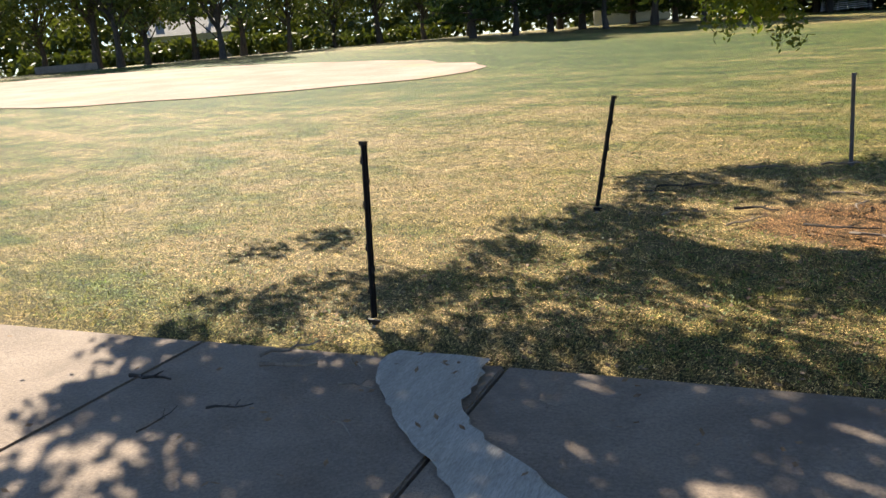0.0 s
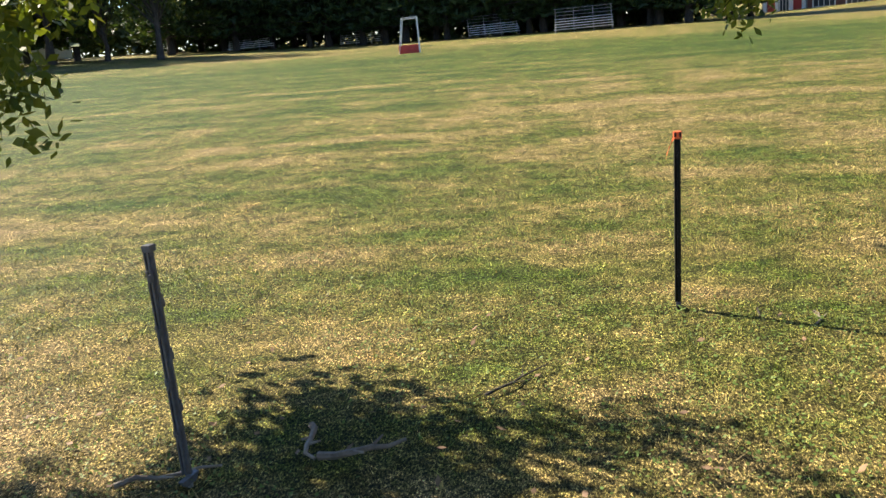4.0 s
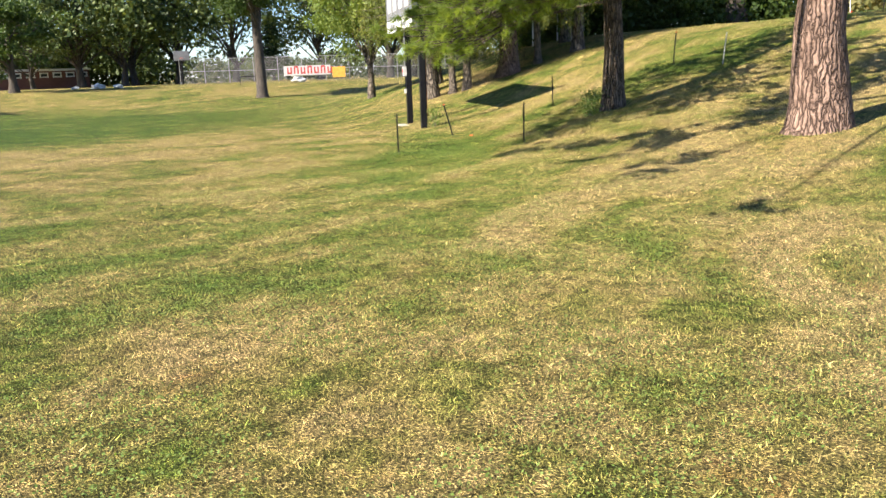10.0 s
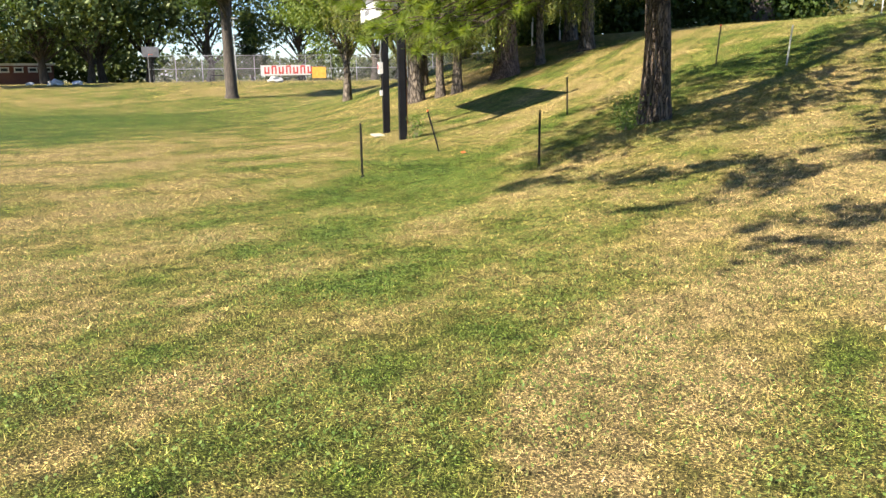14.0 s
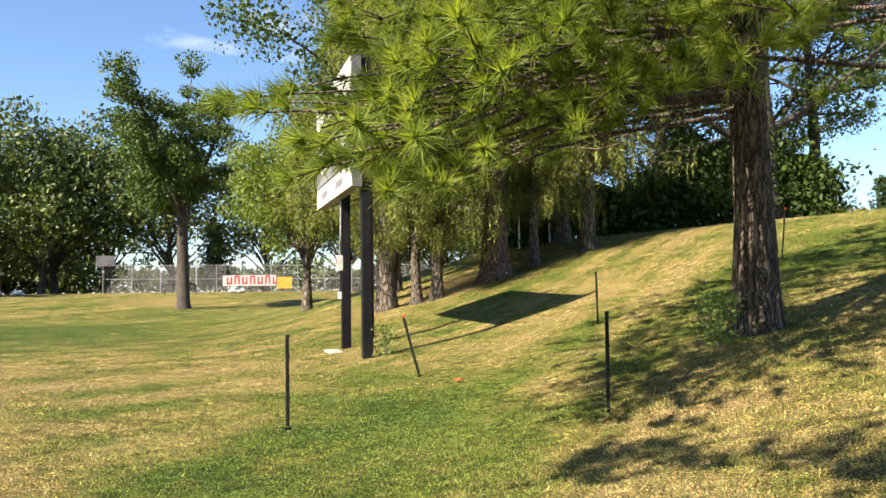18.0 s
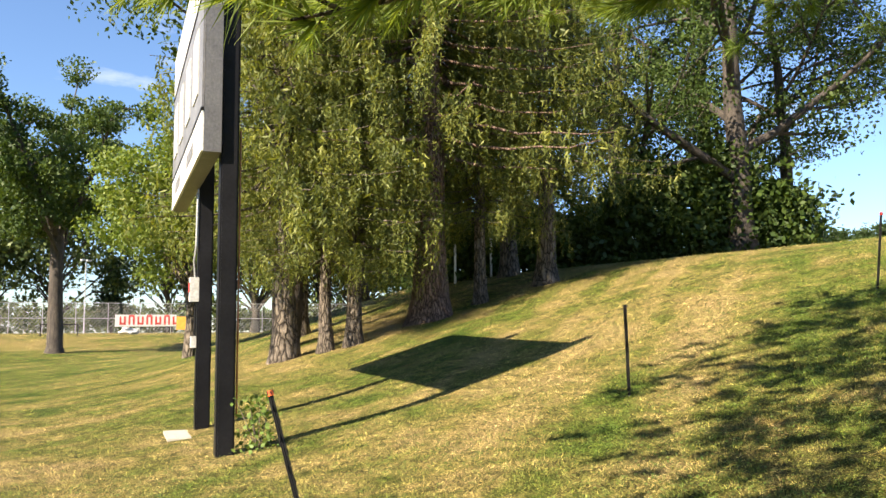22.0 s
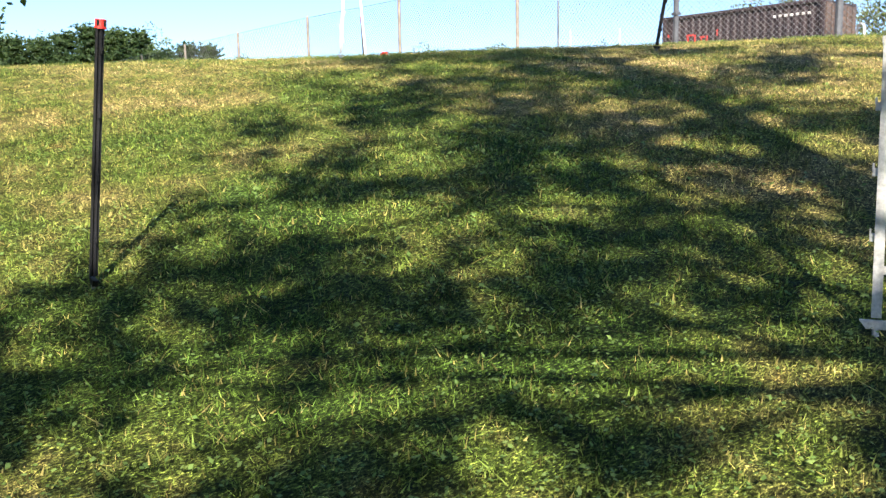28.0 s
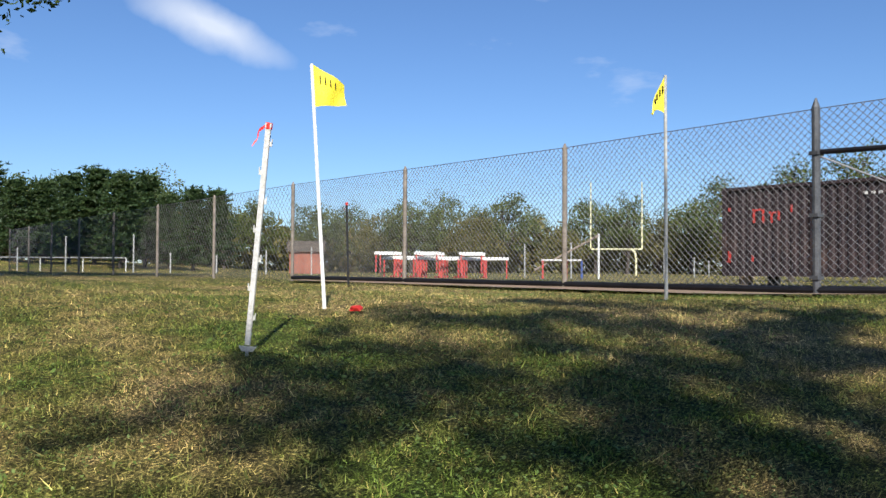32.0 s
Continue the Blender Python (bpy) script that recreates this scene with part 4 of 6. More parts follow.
# two spreading shade trees whose boughs hang low over the walk
def shade_tree(seed, arms, low, groups, out=6):
    """arms: for each bough its bearing in degrees from +x, its reach and the height of its drooping end."""
    r = random.Random(seed)
    g = Geo()
    g.tube([(0, 0, -0.3), (0, 0, 0.25), (0.05, 0.05, 1.6), (0.1, 0.1, 4.0), (0, 0.2, 7.5)], [0.60, 0.42, 0.34, 0.28, 0.08], 14, caps=False)
    tips, sizes, hung = [], [], []
    for k, (deg, reach, end) in enumerate(arms):
        a = radians(deg)
        z0 = 2.4 + 2.6 * r.random()
        top = max(z0, end) + 0.9 + 0.10 * reach
        pp = []
        for q in range(9):
            t = q / 8
            z = (1 - t) ** 2 * z0 + 2 * t * (1 - t) * (2 * top - 0.5 * (z0 + end)) * 0.75 + t * t * end
            pp.append(Vector((math.cos(a) * reach * t, math.sin(a) * reach * t, z)) + Vector((r.uniform(-0.2, 0.2), r.uniform(-0.2, 0.2), 0)) * t)
        g.tube(pp, [max(0.010, 0.085 * (1 - 0.9 * q / 8)) for q in range(9)], 7, caps=False)
        for q in pp[3:-1]:
            tips.append(q)
            sizes.append(0.55)
        for m in range(7):
            st = pp[3 + m % out]
            a2 = a + r.choice((-1, 1)) * r.uniform(0.35, 1.1)
            ln = min(1.3 if m % out < 4 else 0.7, reach * 0.25)
            p3, _ = branch(g, r, st, (math.cos(a2), math.sin(a2), 0.15), ln, 0.03, 4, -0.10, 0.2, 5)
            tips += p3[1:]
            sizes += [0.50] * 4
        # hanging end
        e = pp[-1]
        for m in range(4):
            hung.append(e + Vector((r.uniform(-0.45, 0.45), r.uniform(-0.45, 0.45), 0.12 - 0.18 * m)))
    rr = np.random.default_rng(seed)
    limbs_to(g, r, groups, 2.4, 5.0)
    near = [p for some in groups for p in some]
    full = leaf_quads([tuple(p) for p in near], [0.32] * len(near), 70, 0.13, rr, 0.7, 0.6, 0.06)
    v = np.concatenate([full, leaf_quads([tuple(t) for t in tips], sizes, low, 0.13, rr, 0.62, 0.6, 0.10)])
    ends = leaf_quads([tuple(t) for t in hung], [0.27] * len(hung), 200, 0.085, rr, 1.2, 0.5, 0.15)
    v = np.concatenate([v, ends])
    return g.mesh("trunk", True), flakes("crown", v, 4)


def overhead(X, Y, patches, low, high, seed, per=8.0):
    """Crown clumps whose shade falls on the given patches of ground (centre, half-widths, turn). Each hangs as near the trunk as the sun's slant allows; gives clumps by patch, from the trunk's foot."""
    r = random.Random(seed)
    sx, sy = SUN.x / SUN.z, SUN.y / SUN.z
    base = gz(X, Y)
    out = []
    for cx, cy, rx, ry, turn in patches:
        some = []
        c, s_ = math.cos(radians(turn)), math.sin(radians(turn))
        for k in range(max(3, int(per * math.pi * rx * ry))):
            a, q = r.uniform(0, 2 * math.pi), math.sqrt(r.random())
            u, w = rx * q * math.cos(a), ry * q * math.sin(a)
            gx_, gy_ = cx + c * u - s_ * w, cy + s_ * u + c * w
            h = ((X - gx_) * sx + (Y - gy_) * sy) / (sx * sx + sy * sy)
            h = min(max(h, low), high) + r.uniform(-0.35, 0.55)
            some.append(Vector((gx_ + sx * h - X, gy_ + sy * h - Y, gz(gx_, gy_) + h - base)))
        out.append(some)
    return out


def limbs_to(g, r, groups, z0, z1, thick=0.05, drop=0.35):
    """Boughs from the trunk out to each group of clumps, with side branches to every third clump."""
    for some in groups:
        mid = sum(some, Vector()) / len(some)
        st = Vector((0, 0, min(max(z0, mid.z - drop * math.hypot(mid.x, mid.y)), z1)))
        up = st.lerp(mid, 0.45) + Vector((r.uniform(-0.4, 0.4), r.uniform(-0.4, 0.4), 0.10 * (mid - st).length))
        pp = [st, st.lerp(up, 0.5) + Vector((0, 0, 0.12)), up, up.lerp(mid, 0.55) + Vector((r.uniform(-0.2, 0.2), r.uniform(-0.2, 0.2), 0.12)), mid]
        g.tube(pp, [thick * k for k in (1.0, 0.85, 0.62, 0.42, 0.22)], 7, caps=False)
        for p in some[::3]:
            b = up.lerp(mid, r.uniform(0.3, 1.0))
            g.tube([b, b.lerp(p, 0.5) + Vector((0, 0, 0.08)), p], [thick * 0.25, thick * 0.17, thick * 0.08], 5, caps=False)


def toward(cx, cy, x, y, z):
    return (math.degrees(math.atan2(y - cy, x - cx)), math.hypot(x - cx, y - cy), z - gz(cx, cy))


T1X, T1Y, T2X, T2Y = 1.7, -2.1, 5.4, 1.2
arms1 = [toward(T1X, T1Y, *p) for p in ((-3.45, 2.9, 2.10), (-3.0, 3.2, 2.35), (-4.3, 2.7, 2.6), (-2.6, 2.6, 3.8), (0.4, -8.0, 5.0), (4.0, -8.2, 5.0), (7.0, -5.8, 4.6), (7.6, -2.6, 4.6))]
arms2 = [toward(T2X, T2Y, *p) for p in ((1.0, 6.5, 2.25), (0.0, 6.6, 2.8), (1.7, 7.5, 2.7), (8.0, -3.0, 4.6), (9.2, -0.6, 4.4), (4.0, -3.4, 5.0))]
shade1 = ((-2.5, 0.4, 0.9, 0.75, 0), (-2.7, -1.0, 0.55, 0.65, 0), (-1.7, 1.25, 1.1, 0.5, 5), (-1.2, -2.4, 1.1, 0.75, 10), (-2.4, -2.0, 0.8, 0.45, 0), (-0.3, -1.9, 0.7, 0.55, 0), (-2.2, -3.4, 0.6, 0.4, 0),
          (-3.2, -3.9, 0.65, 0.35, 20), (-4.7, -3.3, 0.6, 0.14, 52), (-2.9, -2.65, 0.55, 0.15, 0), (-0.6, -4.0, 1.5, 0.75, 22), (-1.6, -5.2, 1.2, 0.6, 22), (0.7, -4.5, 1.4, 1.0, 22), (-2.8, -5.1, 0.45, 0.3, 22),
          (0.2, -6.0, 1.6, 0.9, 22), (-1.6, -6.2, 0.8, 0.35, 22), (-0.5, 0.55, 0.55, 0.4, 0), (1.9, -5.6, 1.5, 1.2, 22), (2.2, -7.6, 1.8, 1.2, 22), (-2.35, -5.5, 0.7, 0.42, 22), (-1.9, -5.0, 0.7, 0.3, 22), (-3.0, -5.8, 0.6, 0.4, 10), (-1.5, -5.6, 0.8, 0.4, 22), (-3.4, -4.55, 0.5, 0.15, 20), (-3.3, -5.3, 0.45, 0.16, 30), (-0.9, -4.6, 1.0, 0.35, 22))
shade2 = ((2.5, 4.75, 0.75, 0.4, 20), (2.4, 4.0, 0.6, 0.28, 10), (3.5, 5.6, 0.65, 0.25, 15), (4.55, 5.55, 0.6, 0.4, 20), (5.6, 5.95, 0.55, 0.42, -25), (6.5, 6.0, 0.32, 0.45, -30), (5.8, 5.05, 1.1, 0.4, -20), (6.8, 4.75, 0.85, 0.4, -25),
          (3.9, 4.65, 0.8, 0.42, 0), (5.25, 4.3, 0.75, 0.3, -10), (6.1, 3.4, 1.0, 0.4, 0), (3.1, 4.3, 0.5, 0.4, 30), (7.5, 4.3, 0.5, 0.3, -20), (4.4, 3.4, 0.9, 0.35, 0), (7.5, 3.2, 1.0, 0.45, 0), (3.3, 3.5, 0.8, 0.4, 0), (4.6, 3.9, 0.7, 0.35, 0), (3.0, 5.05, 0.55, 0.25, 0), (4.0, 3.8, 0.7, 0.3, 20))
tree(shade_tree(11, arms1, 60, overhead(T1X, T1Y, shade1, 3.5, 7.0, 3, 9.0)), M_BARK, M_LEAF_YELLOW, T1X, T1Y, "spreading shade tree with boughs drooping over the walk", group="shade trees")
tree(shade_tree(12, arms2, 60, overhead(T2X, T2Y, shade2, 3.6, 7.0, 4, 10.0), 4), M_BARK, M_LEAF_YELLOW, T2X, T2Y, "spreading shade tree beside the walk with low leafy boughs", group="shade trees")


# the pines on the bank
def bough_pine(height, width, seed, clear, trunk_r, whorls, per=6, twigs=9, tufts=5, needles=13, length=0.21, extra=(), sag=-0.10, wide=0.006, groups=()):
    """Meshes of a near pine: boughs with side twigs that end in brushes of long needles. extra: ends of low boughs."""
    r = random.Random(seed)
    rg = np.random.default_rng(seed)
    g = Geo()
    n = 9
    pts = [(r.uniform(-0.07, 0.07), r.uniform(-0.07, 0.07), height * k / n) for k in range(n + 1)]
    g.tube([(0, 0, -0.35), (0, 0, 0.12), (0, 0, 0.6)] + pts[1:], [trunk_r * 1.7, trunk_r * 1.25, trunk_r * 1.06] + [trunk_r * (1 - 0.92 * k / n) for k in range(1, n + 1)], 16, caps=False, wob=0.05, rng=r)
    boughs = []
    for w in range(whorls):
        f = clear + (0.98 - clear) * (w / whorls)
        for b in range(per):
            a = w * 1.3 + b * 2 * math.pi / per + r.uniform(-0.35, 0.35)
            boughs.append((height * f * r.uniform(0.97, 1.03), a, width * 0.5 * (1.04 - f) ** 0.45 * r.uniform(0.7, 1.12), 0.10 + 0.3 * f))
    for z, a, reach, rise in [(z, radians(a), reach, (end - z) / reach - sag) for z, a, reach, end in extra] + boughs:
        pp = []
        for k in range(7):
            t = k / 6
            pp.append(Vector((math.cos(a) * reach * t, math.sin(a) * reach * t, z + reach * (rise * t + sag * t * t))) + Vector((r.uniform(-1, 1), r.uniform(-1, 1), r.uniform(-1, 1))) * 0.07 * t * reach * 0.3)
        g.tube(pp, [max(0.008, 0.016 + 0.006 * reach) * (1 - 0.86 * k / 6) for k in range(7)], 6, caps=False)
        boughs_d.append((tuple(pp[5]), tuple(pp[6]), tuple((pp[6] - pp[5]).normalized())))
        for m in range(twigs):
            t = 0.28 + 0.72 * (m + r.random()) / twigs
            i = min(5, int(t * 6))
            st = pp[i].lerp(pp[i + 1], t * 6 - i)
            a2 = a + r.choice((-1, 1)) * r.uniform(0.3, 1.0)
            ln = reach * r.uniform(0.14, 0.28) * (1.2 - 0.5 * t)
            e = st + Vector((math.cos(a2) * ln, math.sin(a2) * ln, r.uniform(-0.28, 0.16) * ln - 0.03))
            g.tube([st, st.lerp(e, 0.5) + Vector((0, 0, 0.03)), e], [0.012, 0.009, 0.005], 4, caps=False)
            d = (e - st).normalized()
            boughs_d.append((tuple(st.lerp(e, max(0.2, 1 - 0.34 / max(ln, 0.35)))), tuple(e), tuple(d)))
    limbs_to(g, r, groups, 2.6, height * 0.9, 0.05, 0.1)
    cs, ds = [], []
    for some in groups:
        for p in some:
            out = Vector((p.x, p.y, 0.6 * math.hypot(p.x, p.y) * r.uniform(-0.5, 0.6))).normalized()
            for k in range(6):
                cs.append(np.array(p) + rg.normal(0, 0.17, 3))
                ds.append(tuple(out + Vector(rg.normal(0, 0.5, 3))))
    for s0, e0, d0 in boughs_d:
        for k in range(tufts):
            t = (k + 0.5) / tufts
            cs.append(np.array(s0) * (1 - t) + np.array(e0) * t + rg.normal(0, 0.03, 3))
            ds.append(d0)
    boughs_d.clear()
    cs, ds = np.repeat(np.array(cs), needles, axis=0), np.repeat(np.array(ds), needles, axis=0)
    k = len(cs)
    d = ds * 0.95 + rg.normal(0, 0.55, (k, 3))
    d[:, 2] += 0.10
    d /= np.linalg.norm(d, axis=1, keepdims=True)
    s = np.cross(d, rg.normal(0, 1, (k, 3)))
    s /= np.linalg.norm(s, axis=1, keepdims=True)
    ln = length * rg.uniform(0.7, 1.2, (k, 1))
    v = np.stack([cs - s * wide, cs + s * wide, cs + d * ln], 1)
    return g.mesh("trunk", True), flakes("crown", v, 3)


boughs_d = []
PX, PY = 29.15, 12.38
BX, BY = 22.1, 6.30
low_boughs = [(3.4, 164, 7.3, 1.6), (3.5, 161, 6.9, 1.75), (3.6, 167, 7.1, 1.8), (3.8, 163, 6.7, 2.1), (4.0, 168, 6.5, 2.3), (4.2, 160, 6.4, 2.5), (3.3, 165, 6.2, 1.6), (3.5, 159, 6.0, 1.8), (4.4, 165, 6.8, 2.9), (4.6, 170, 6.3, 3.1), (3.7, 162, 7.2, 1.9), (3.2, 162, 6.5, 1.5), (3.6, 157, 6.3, 2.0),
              (3.2, 150, 5.2, 1.8), (3.4, 155, 5.4, 2.0), (3.0, 142, 4.8, 1.7), (3.8, 147, 5.6, 2.5), (4.2, 152, 5.6, 3.0), (4.8, 156, 5.8, 3.6), (5.4, 150, 5.6, 4.3), (3.1, 135, 4.8, 1.9), (3.6, 128, 5.2, 2.2), (4.2, 122, 5.2, 3.0), (4.0, 112, 5.0, 2.8), (5.0, 130, 5.4, 3.9),
              (4.0, 186, 4.8, 2.5), (4.6, 196, 4.6, 3.1), (4.4, 176, 5.2, 3.0), (5.2, 182, 5.0, 3.9), (5.0, 204, 4.4, 3.7), (5.0, 170, 5.2, 3.5), (5.8, 192, 4.8, 4.5), (4.2, 190, 5.2, 2.8), (4.8, 184, 5.4, 3.4),
              (4.2, 95, 4.8, 3.2), (4.8, 85, 5.0, 3.9), (4.8, 70, 4.6, 4.2), (5.0, 100, 5.2, 4.0), (4.6, 60, 4.2, 4.0), (4.8, 40, 4.4, 4.2), (4.8, 20, 4.2, 4.2), (5.2, 50, 4.8, 4.6), (5.2, 10, 4.8, 4.6), (4.6, -15, 4.4, 4.0),
              (3.8, -60, 4.6, 3.0), (4.4, -85, 4.8, 3.6), (3.9, 225, 4.4, 3.0), (4.6, 245, 4.8, 3.6), (5.0, -40, 5.0, 4.2)]
pine_shade = ((33.0, 13.8, 2.0, 0.7, -10), (35.2, 13.3, 1.3, 0.55, -30), (38.0, 11.1, 1.2, 0.6, -35), (39.3, 10.2, 1.4, 0.7, -35), (41.6, 8.9, 1.5, 0.75, -35), (43.0, 7.4, 1.2, 1.0, -40), (39.0, 8.3, 1.8, 0.9, -30),
              (41.0, 6.3, 1.8, 0.9, -30), (33.5, 12.0, 1.4, 0.7, -20), (37.8, 8.5, 1.1, 0.6, -20), (31.0, 12.3, 1.2, 0.6, 0), (36.7, 12.1, 0.9, 0.5, -40), (35.4, 12.3, 1.1, 0.45, -30), (37.6, 9.8, 0.9, 0.5, -30), (41.3, 9.2, 1.0, 0.4, -35), (42.6, 8.4, 0.9, 0.5, -35), (40.6, 8.7, 1.2, 0.6, -30),
              (28.2, 10.4, 2.6, 1.0, -15), (31.5, 10.2, 1.8, 0.9, -15), (43.4, 4.6, 1.5, 0.9, -30))
# clumps for these hang unseen beyond the low boughs, added only for their shade
pine_shade_low = ((30.5, 14.4, 1.2, 0.35, -5), (27.6, 14.1, 1.5, 0.6, -10), (27.9, 13.9, 1.3, 0.5, -10), (26.2, 13.1, 0.9, 0.35, -20), (26.4, 13.0, 0.7, 0.3, -20), (28.0, 12.6, 1.0, 0.5, 0))
tree(bough_pine(15, 8.0, 21, 0.36, 0.30, 13, 4, 12, 4, 42, 0.24, extra=low_boughs, sag=-0.16, wide=0.006, groups=overhead(PX, PY, pine_shade, 3.8, 12.5, 6, 4.4) + overhead(PX, PY, pine_shade_low, 5.2, 12.5, 9, 5.5)), M_BARK_GREY, M_PINE, PX, PY, "tall pine with grey-brown bark and long low boughs on the bank", name="pine_tree")
# added bough ends, kept high out of view, hung to shade these patches
old_shade = ((23.4, 12.5, 0.5, 0.7, 20), (23.1, 11.2, 0.5, 0.8, 0), (23.4, 9.6, 0.6, 0.9, 0), (22.2, 9.0, 0.9, 0.5, 20), (20.9, 10.0, 0.6, 0.2, -40), (20.2, 8.4, 0.8, 0.35, -50), (19.0, 8.4, 0.5, 0.2, -20), (16.9, 6.3, 0.5, 0.2, -30), (24.6, 7.6, 1.4, 0.7, -20), (27.0, 7.0, 2.0, 1.2, -20), (30.0, 6.0, 2.2, 1.2, -20))
tree(bough_pine(16, 10.0, 22, 0.36, 0.46, 13, 4, 9, 7, 30, 0.24, wide=0.015, groups=overhead(BX, BY, old_shade, 5.3, 12.0, 7, 10.0)), M_BARK_RED, M_PINE, BX, BY, "old pine with thick reddish flaking trunk", name="pine_tree")

# weeping spruces beyond the sign
SPR = "old weeping spruce with hanging green sprays"
s1 = tree(spruce(17, 12, 31, 0.27, 22, 7, 0.46, 1.35, 16, 0.13), M_BARK_RED, M_SPRUCE, 43.9, 22.6, "massive spruce with flared reddish trunk and weeping sprays", name="spruce_tree")
s2 = tree(spruce(14, 10, 32, 0.29, 20, 7, 0.30, 1.25, 15, 0.13), M_BARK, M_SPRUCE, 40.9, 25.25, SPR, name="spruce_tree", group="spruces")
again(s2, 47.0, 20.2, 130, 0.95, label="weeping spruce with a pale grey trunk on the bank")
again(s2, 41.45, 23.65, 250, 0.66, label="young weeping spruce with a dark slim trunk")
again(s2, 41.15, 24.25, 20, 0.58, label="young weeping spruce with a dark slim trunk")
again(s2, 45.25, 21.65, 60, 0.62, label="young weeping spruce with a dark slim trunk")
again(s2, 47.6, 24.4, 60, 1.0)
again(s2, 52.5, 23.0, 20, 1.05)
again(s2, 46.0, 28.0, 200, 1.0)

# open-crowned tree on the lawn and a turning young tree
def forked_tree(height, seed, fork=0.40, spread=0.44, leaf=0.26, leaves=260, trunk_r=0.48):
    """Meshes of an open tree: a bare trunk that forks into rising limbs, with separate leafy clumps and sky between them."""
    r = random.Random(seed)
    g = Geo()
    top = Vector((0.25, 0.1, height * fork))
    g.tube([(0, 0, -0.2), (0.05, 0, 0.4), (0.0, 0.05, height * fork * 0.55), top], [trunk_r * 1.5, trunk_r, trunk_r * 0.85, trunk_r * 0.78], 12, caps=False)
    tips, sizes = [], []
    for k in range(6):
        a = k * 2.4 + r.uniform(-0.4, 0.4)
        wide = spread * r.uniform(0.35, 1.0)
        d = Vector((math.cos(a) * wide, math.sin(a) * wide, r.uniform(0.45, 0.6)))
        st = top if k < 4 else Vector((0, 0, height * (fork - 0.06 * (k - 3))))
        pp, _ = branch(g, r, st, d, height * r.uniform(0.42, 0.60) * (1.0 if k < 4 else 0.62), trunk_r * (0.52 if k < 4 else 0.30), 7, 0.02, 0.16, 8, 0.18)
        for m in range(10):
            q = pp[2 + m % 6]
            a2 = r.uniform(0, 2 * math.pi)
            p3, _ = branch(g, r, q, (math.cos(a2), math.sin(a2), r.uniform(0.0, 0.9)), height * r.uniform(0.09, 0.19), trunk_r * 0.13, 4, 0.0, 0.25, 5)
            tips += [p3[3], p3[4]]
            sizes += [r.uniform(0.8, 1.3), r.uniform(1.0, 1.7)]
        tips += pp[5:]
        sizes += [0.9] * len(pp[5:])
    v = leaf_quads([tuple(t) for t in tips], sizes, leaves, leaf, np.random.default_rng(seed), 0.62)
    return g.mesh("trunk", True), flakes("crown", v, 4)


tree(forked_tree(18.0, 41), M_BARK_DARK, M_LEAF, 61.8, 54.7, "tall open-crowned tree standing on the far lawn", 40)
tree(round_tree(9.8, 7.4, 42, 0.17, 230, 0.20, 130, 0.21, 0.12), M_BARK, M_LEAF_LIME, 47.7, 33.5, "small round tree with yellowing leaves on the lawn")

tree(round_tree(17, 13, 44, 0.20, 260, 0.42, 110, 0.30, 0.12), M_BARK_DARK, M_LEAF, 43.5, 26.9, "tall dark-leaved tree among the spruces", 0)

# dark wood on the crest of the bank
bigA = tree(broadleaf(18.5, 18, 43, 0.17, 170, 0.10, 0.45, 13, 1.35, 4), M_BARK_DARK, M_LEAF, 60.0, 15.0, "broad dark-leaved tree on the crest of the bank", size=1.26, group="crest trees")
for x, y, t, s in ( (63, 21, 70, 1.0), (58.5, 26, 140, 0.9), (67, 17, 200, 1.1), (56, 31, 260, 0.85)):
    again(bigA, x, y, t, s)

tree(broadleaf(19, 15, 47, 0.18, 130, 0.40, 0.36, 11, 1.3, 4), M_BARK_DARK, M_LEAF, 64.0, 13.2, "tall dark-leaved tree with a high spreading crown on the crest", 310, group="crest trees")

# far trees
farA = tree(round_tree(12, 11, 51, 0.42, 62, 0.16, 76), M_BARK_DARK, M_LEAF_FAR, -64, 31.5, "leafy tree along the far edge of the ball field", group="far trees")
farB = tree(round_tree(14, 10, 52, 0.42, 60, 0.20, 76), M_BARK_DARK, M_LEAF_FAR, -72, 26, "leafy tree along the far edge of the ball field", group="far trees")
farP = tree(pine(17, 10, 53, 0.85, 9, 8, 0.10, 22, 0.34, -0.05, 0.20, 6, 0.95), M_BARK_DARK, M_PINE_FAR, -55.0, 53.5, "tall dark pine at the far edge of the field", group="far pines", name="pine_tree")
fr = random.Random(8)
for k in range(22):
    a = radians(88 - 3.0 * k)
    d = fr.uniform(82, 100)
    again((farA, farB)[k % 2], 1.35 - math.sin(a) * d, -7.25 + math.cos(a) * d, fr.uniform(0, 360), fr.uniform(0.8, 1.25))
for x, y in ((-52, 62), (-51.5, 66.8), (-52, 77), (-48, 79.5), (-42, 88), (-36, 92)):
    again(farP, x, y, fr.uniform(0, 360), fr.uniform(0.85, 1.1))
for k in range(24):
    x = -46 + 2.5 * k + fr.uniform(-1, 1)
    again(farP, x, 99 - 0.32 * (x + 46) + fr.uniform(-1, 8), fr.uniform(0, 360), fr.uniform(0.85, 1.2))
# behind the lawn, towards the courts
courtA = tree(round_tree(13, 12, 55, 0.38, 80, 0.14, 90), M_BARK_DARK, M_LEAF_PARK, 74, 104, "leafy park tree beyond the courts", group="court trees")
for k in range(14):
    x, y = 78 + 3.4 * k, 100 - 3.4 * k + fr.uniform(-4, 6)
    size = fr.uniform(1.25, 1.7)
    if k not in (5, 6):
        again(courtA, x, y, fr.uniform(0, 360), size)
again(farP, 104, 90, 40, 0.55, label="small dark pine beyond the courts")
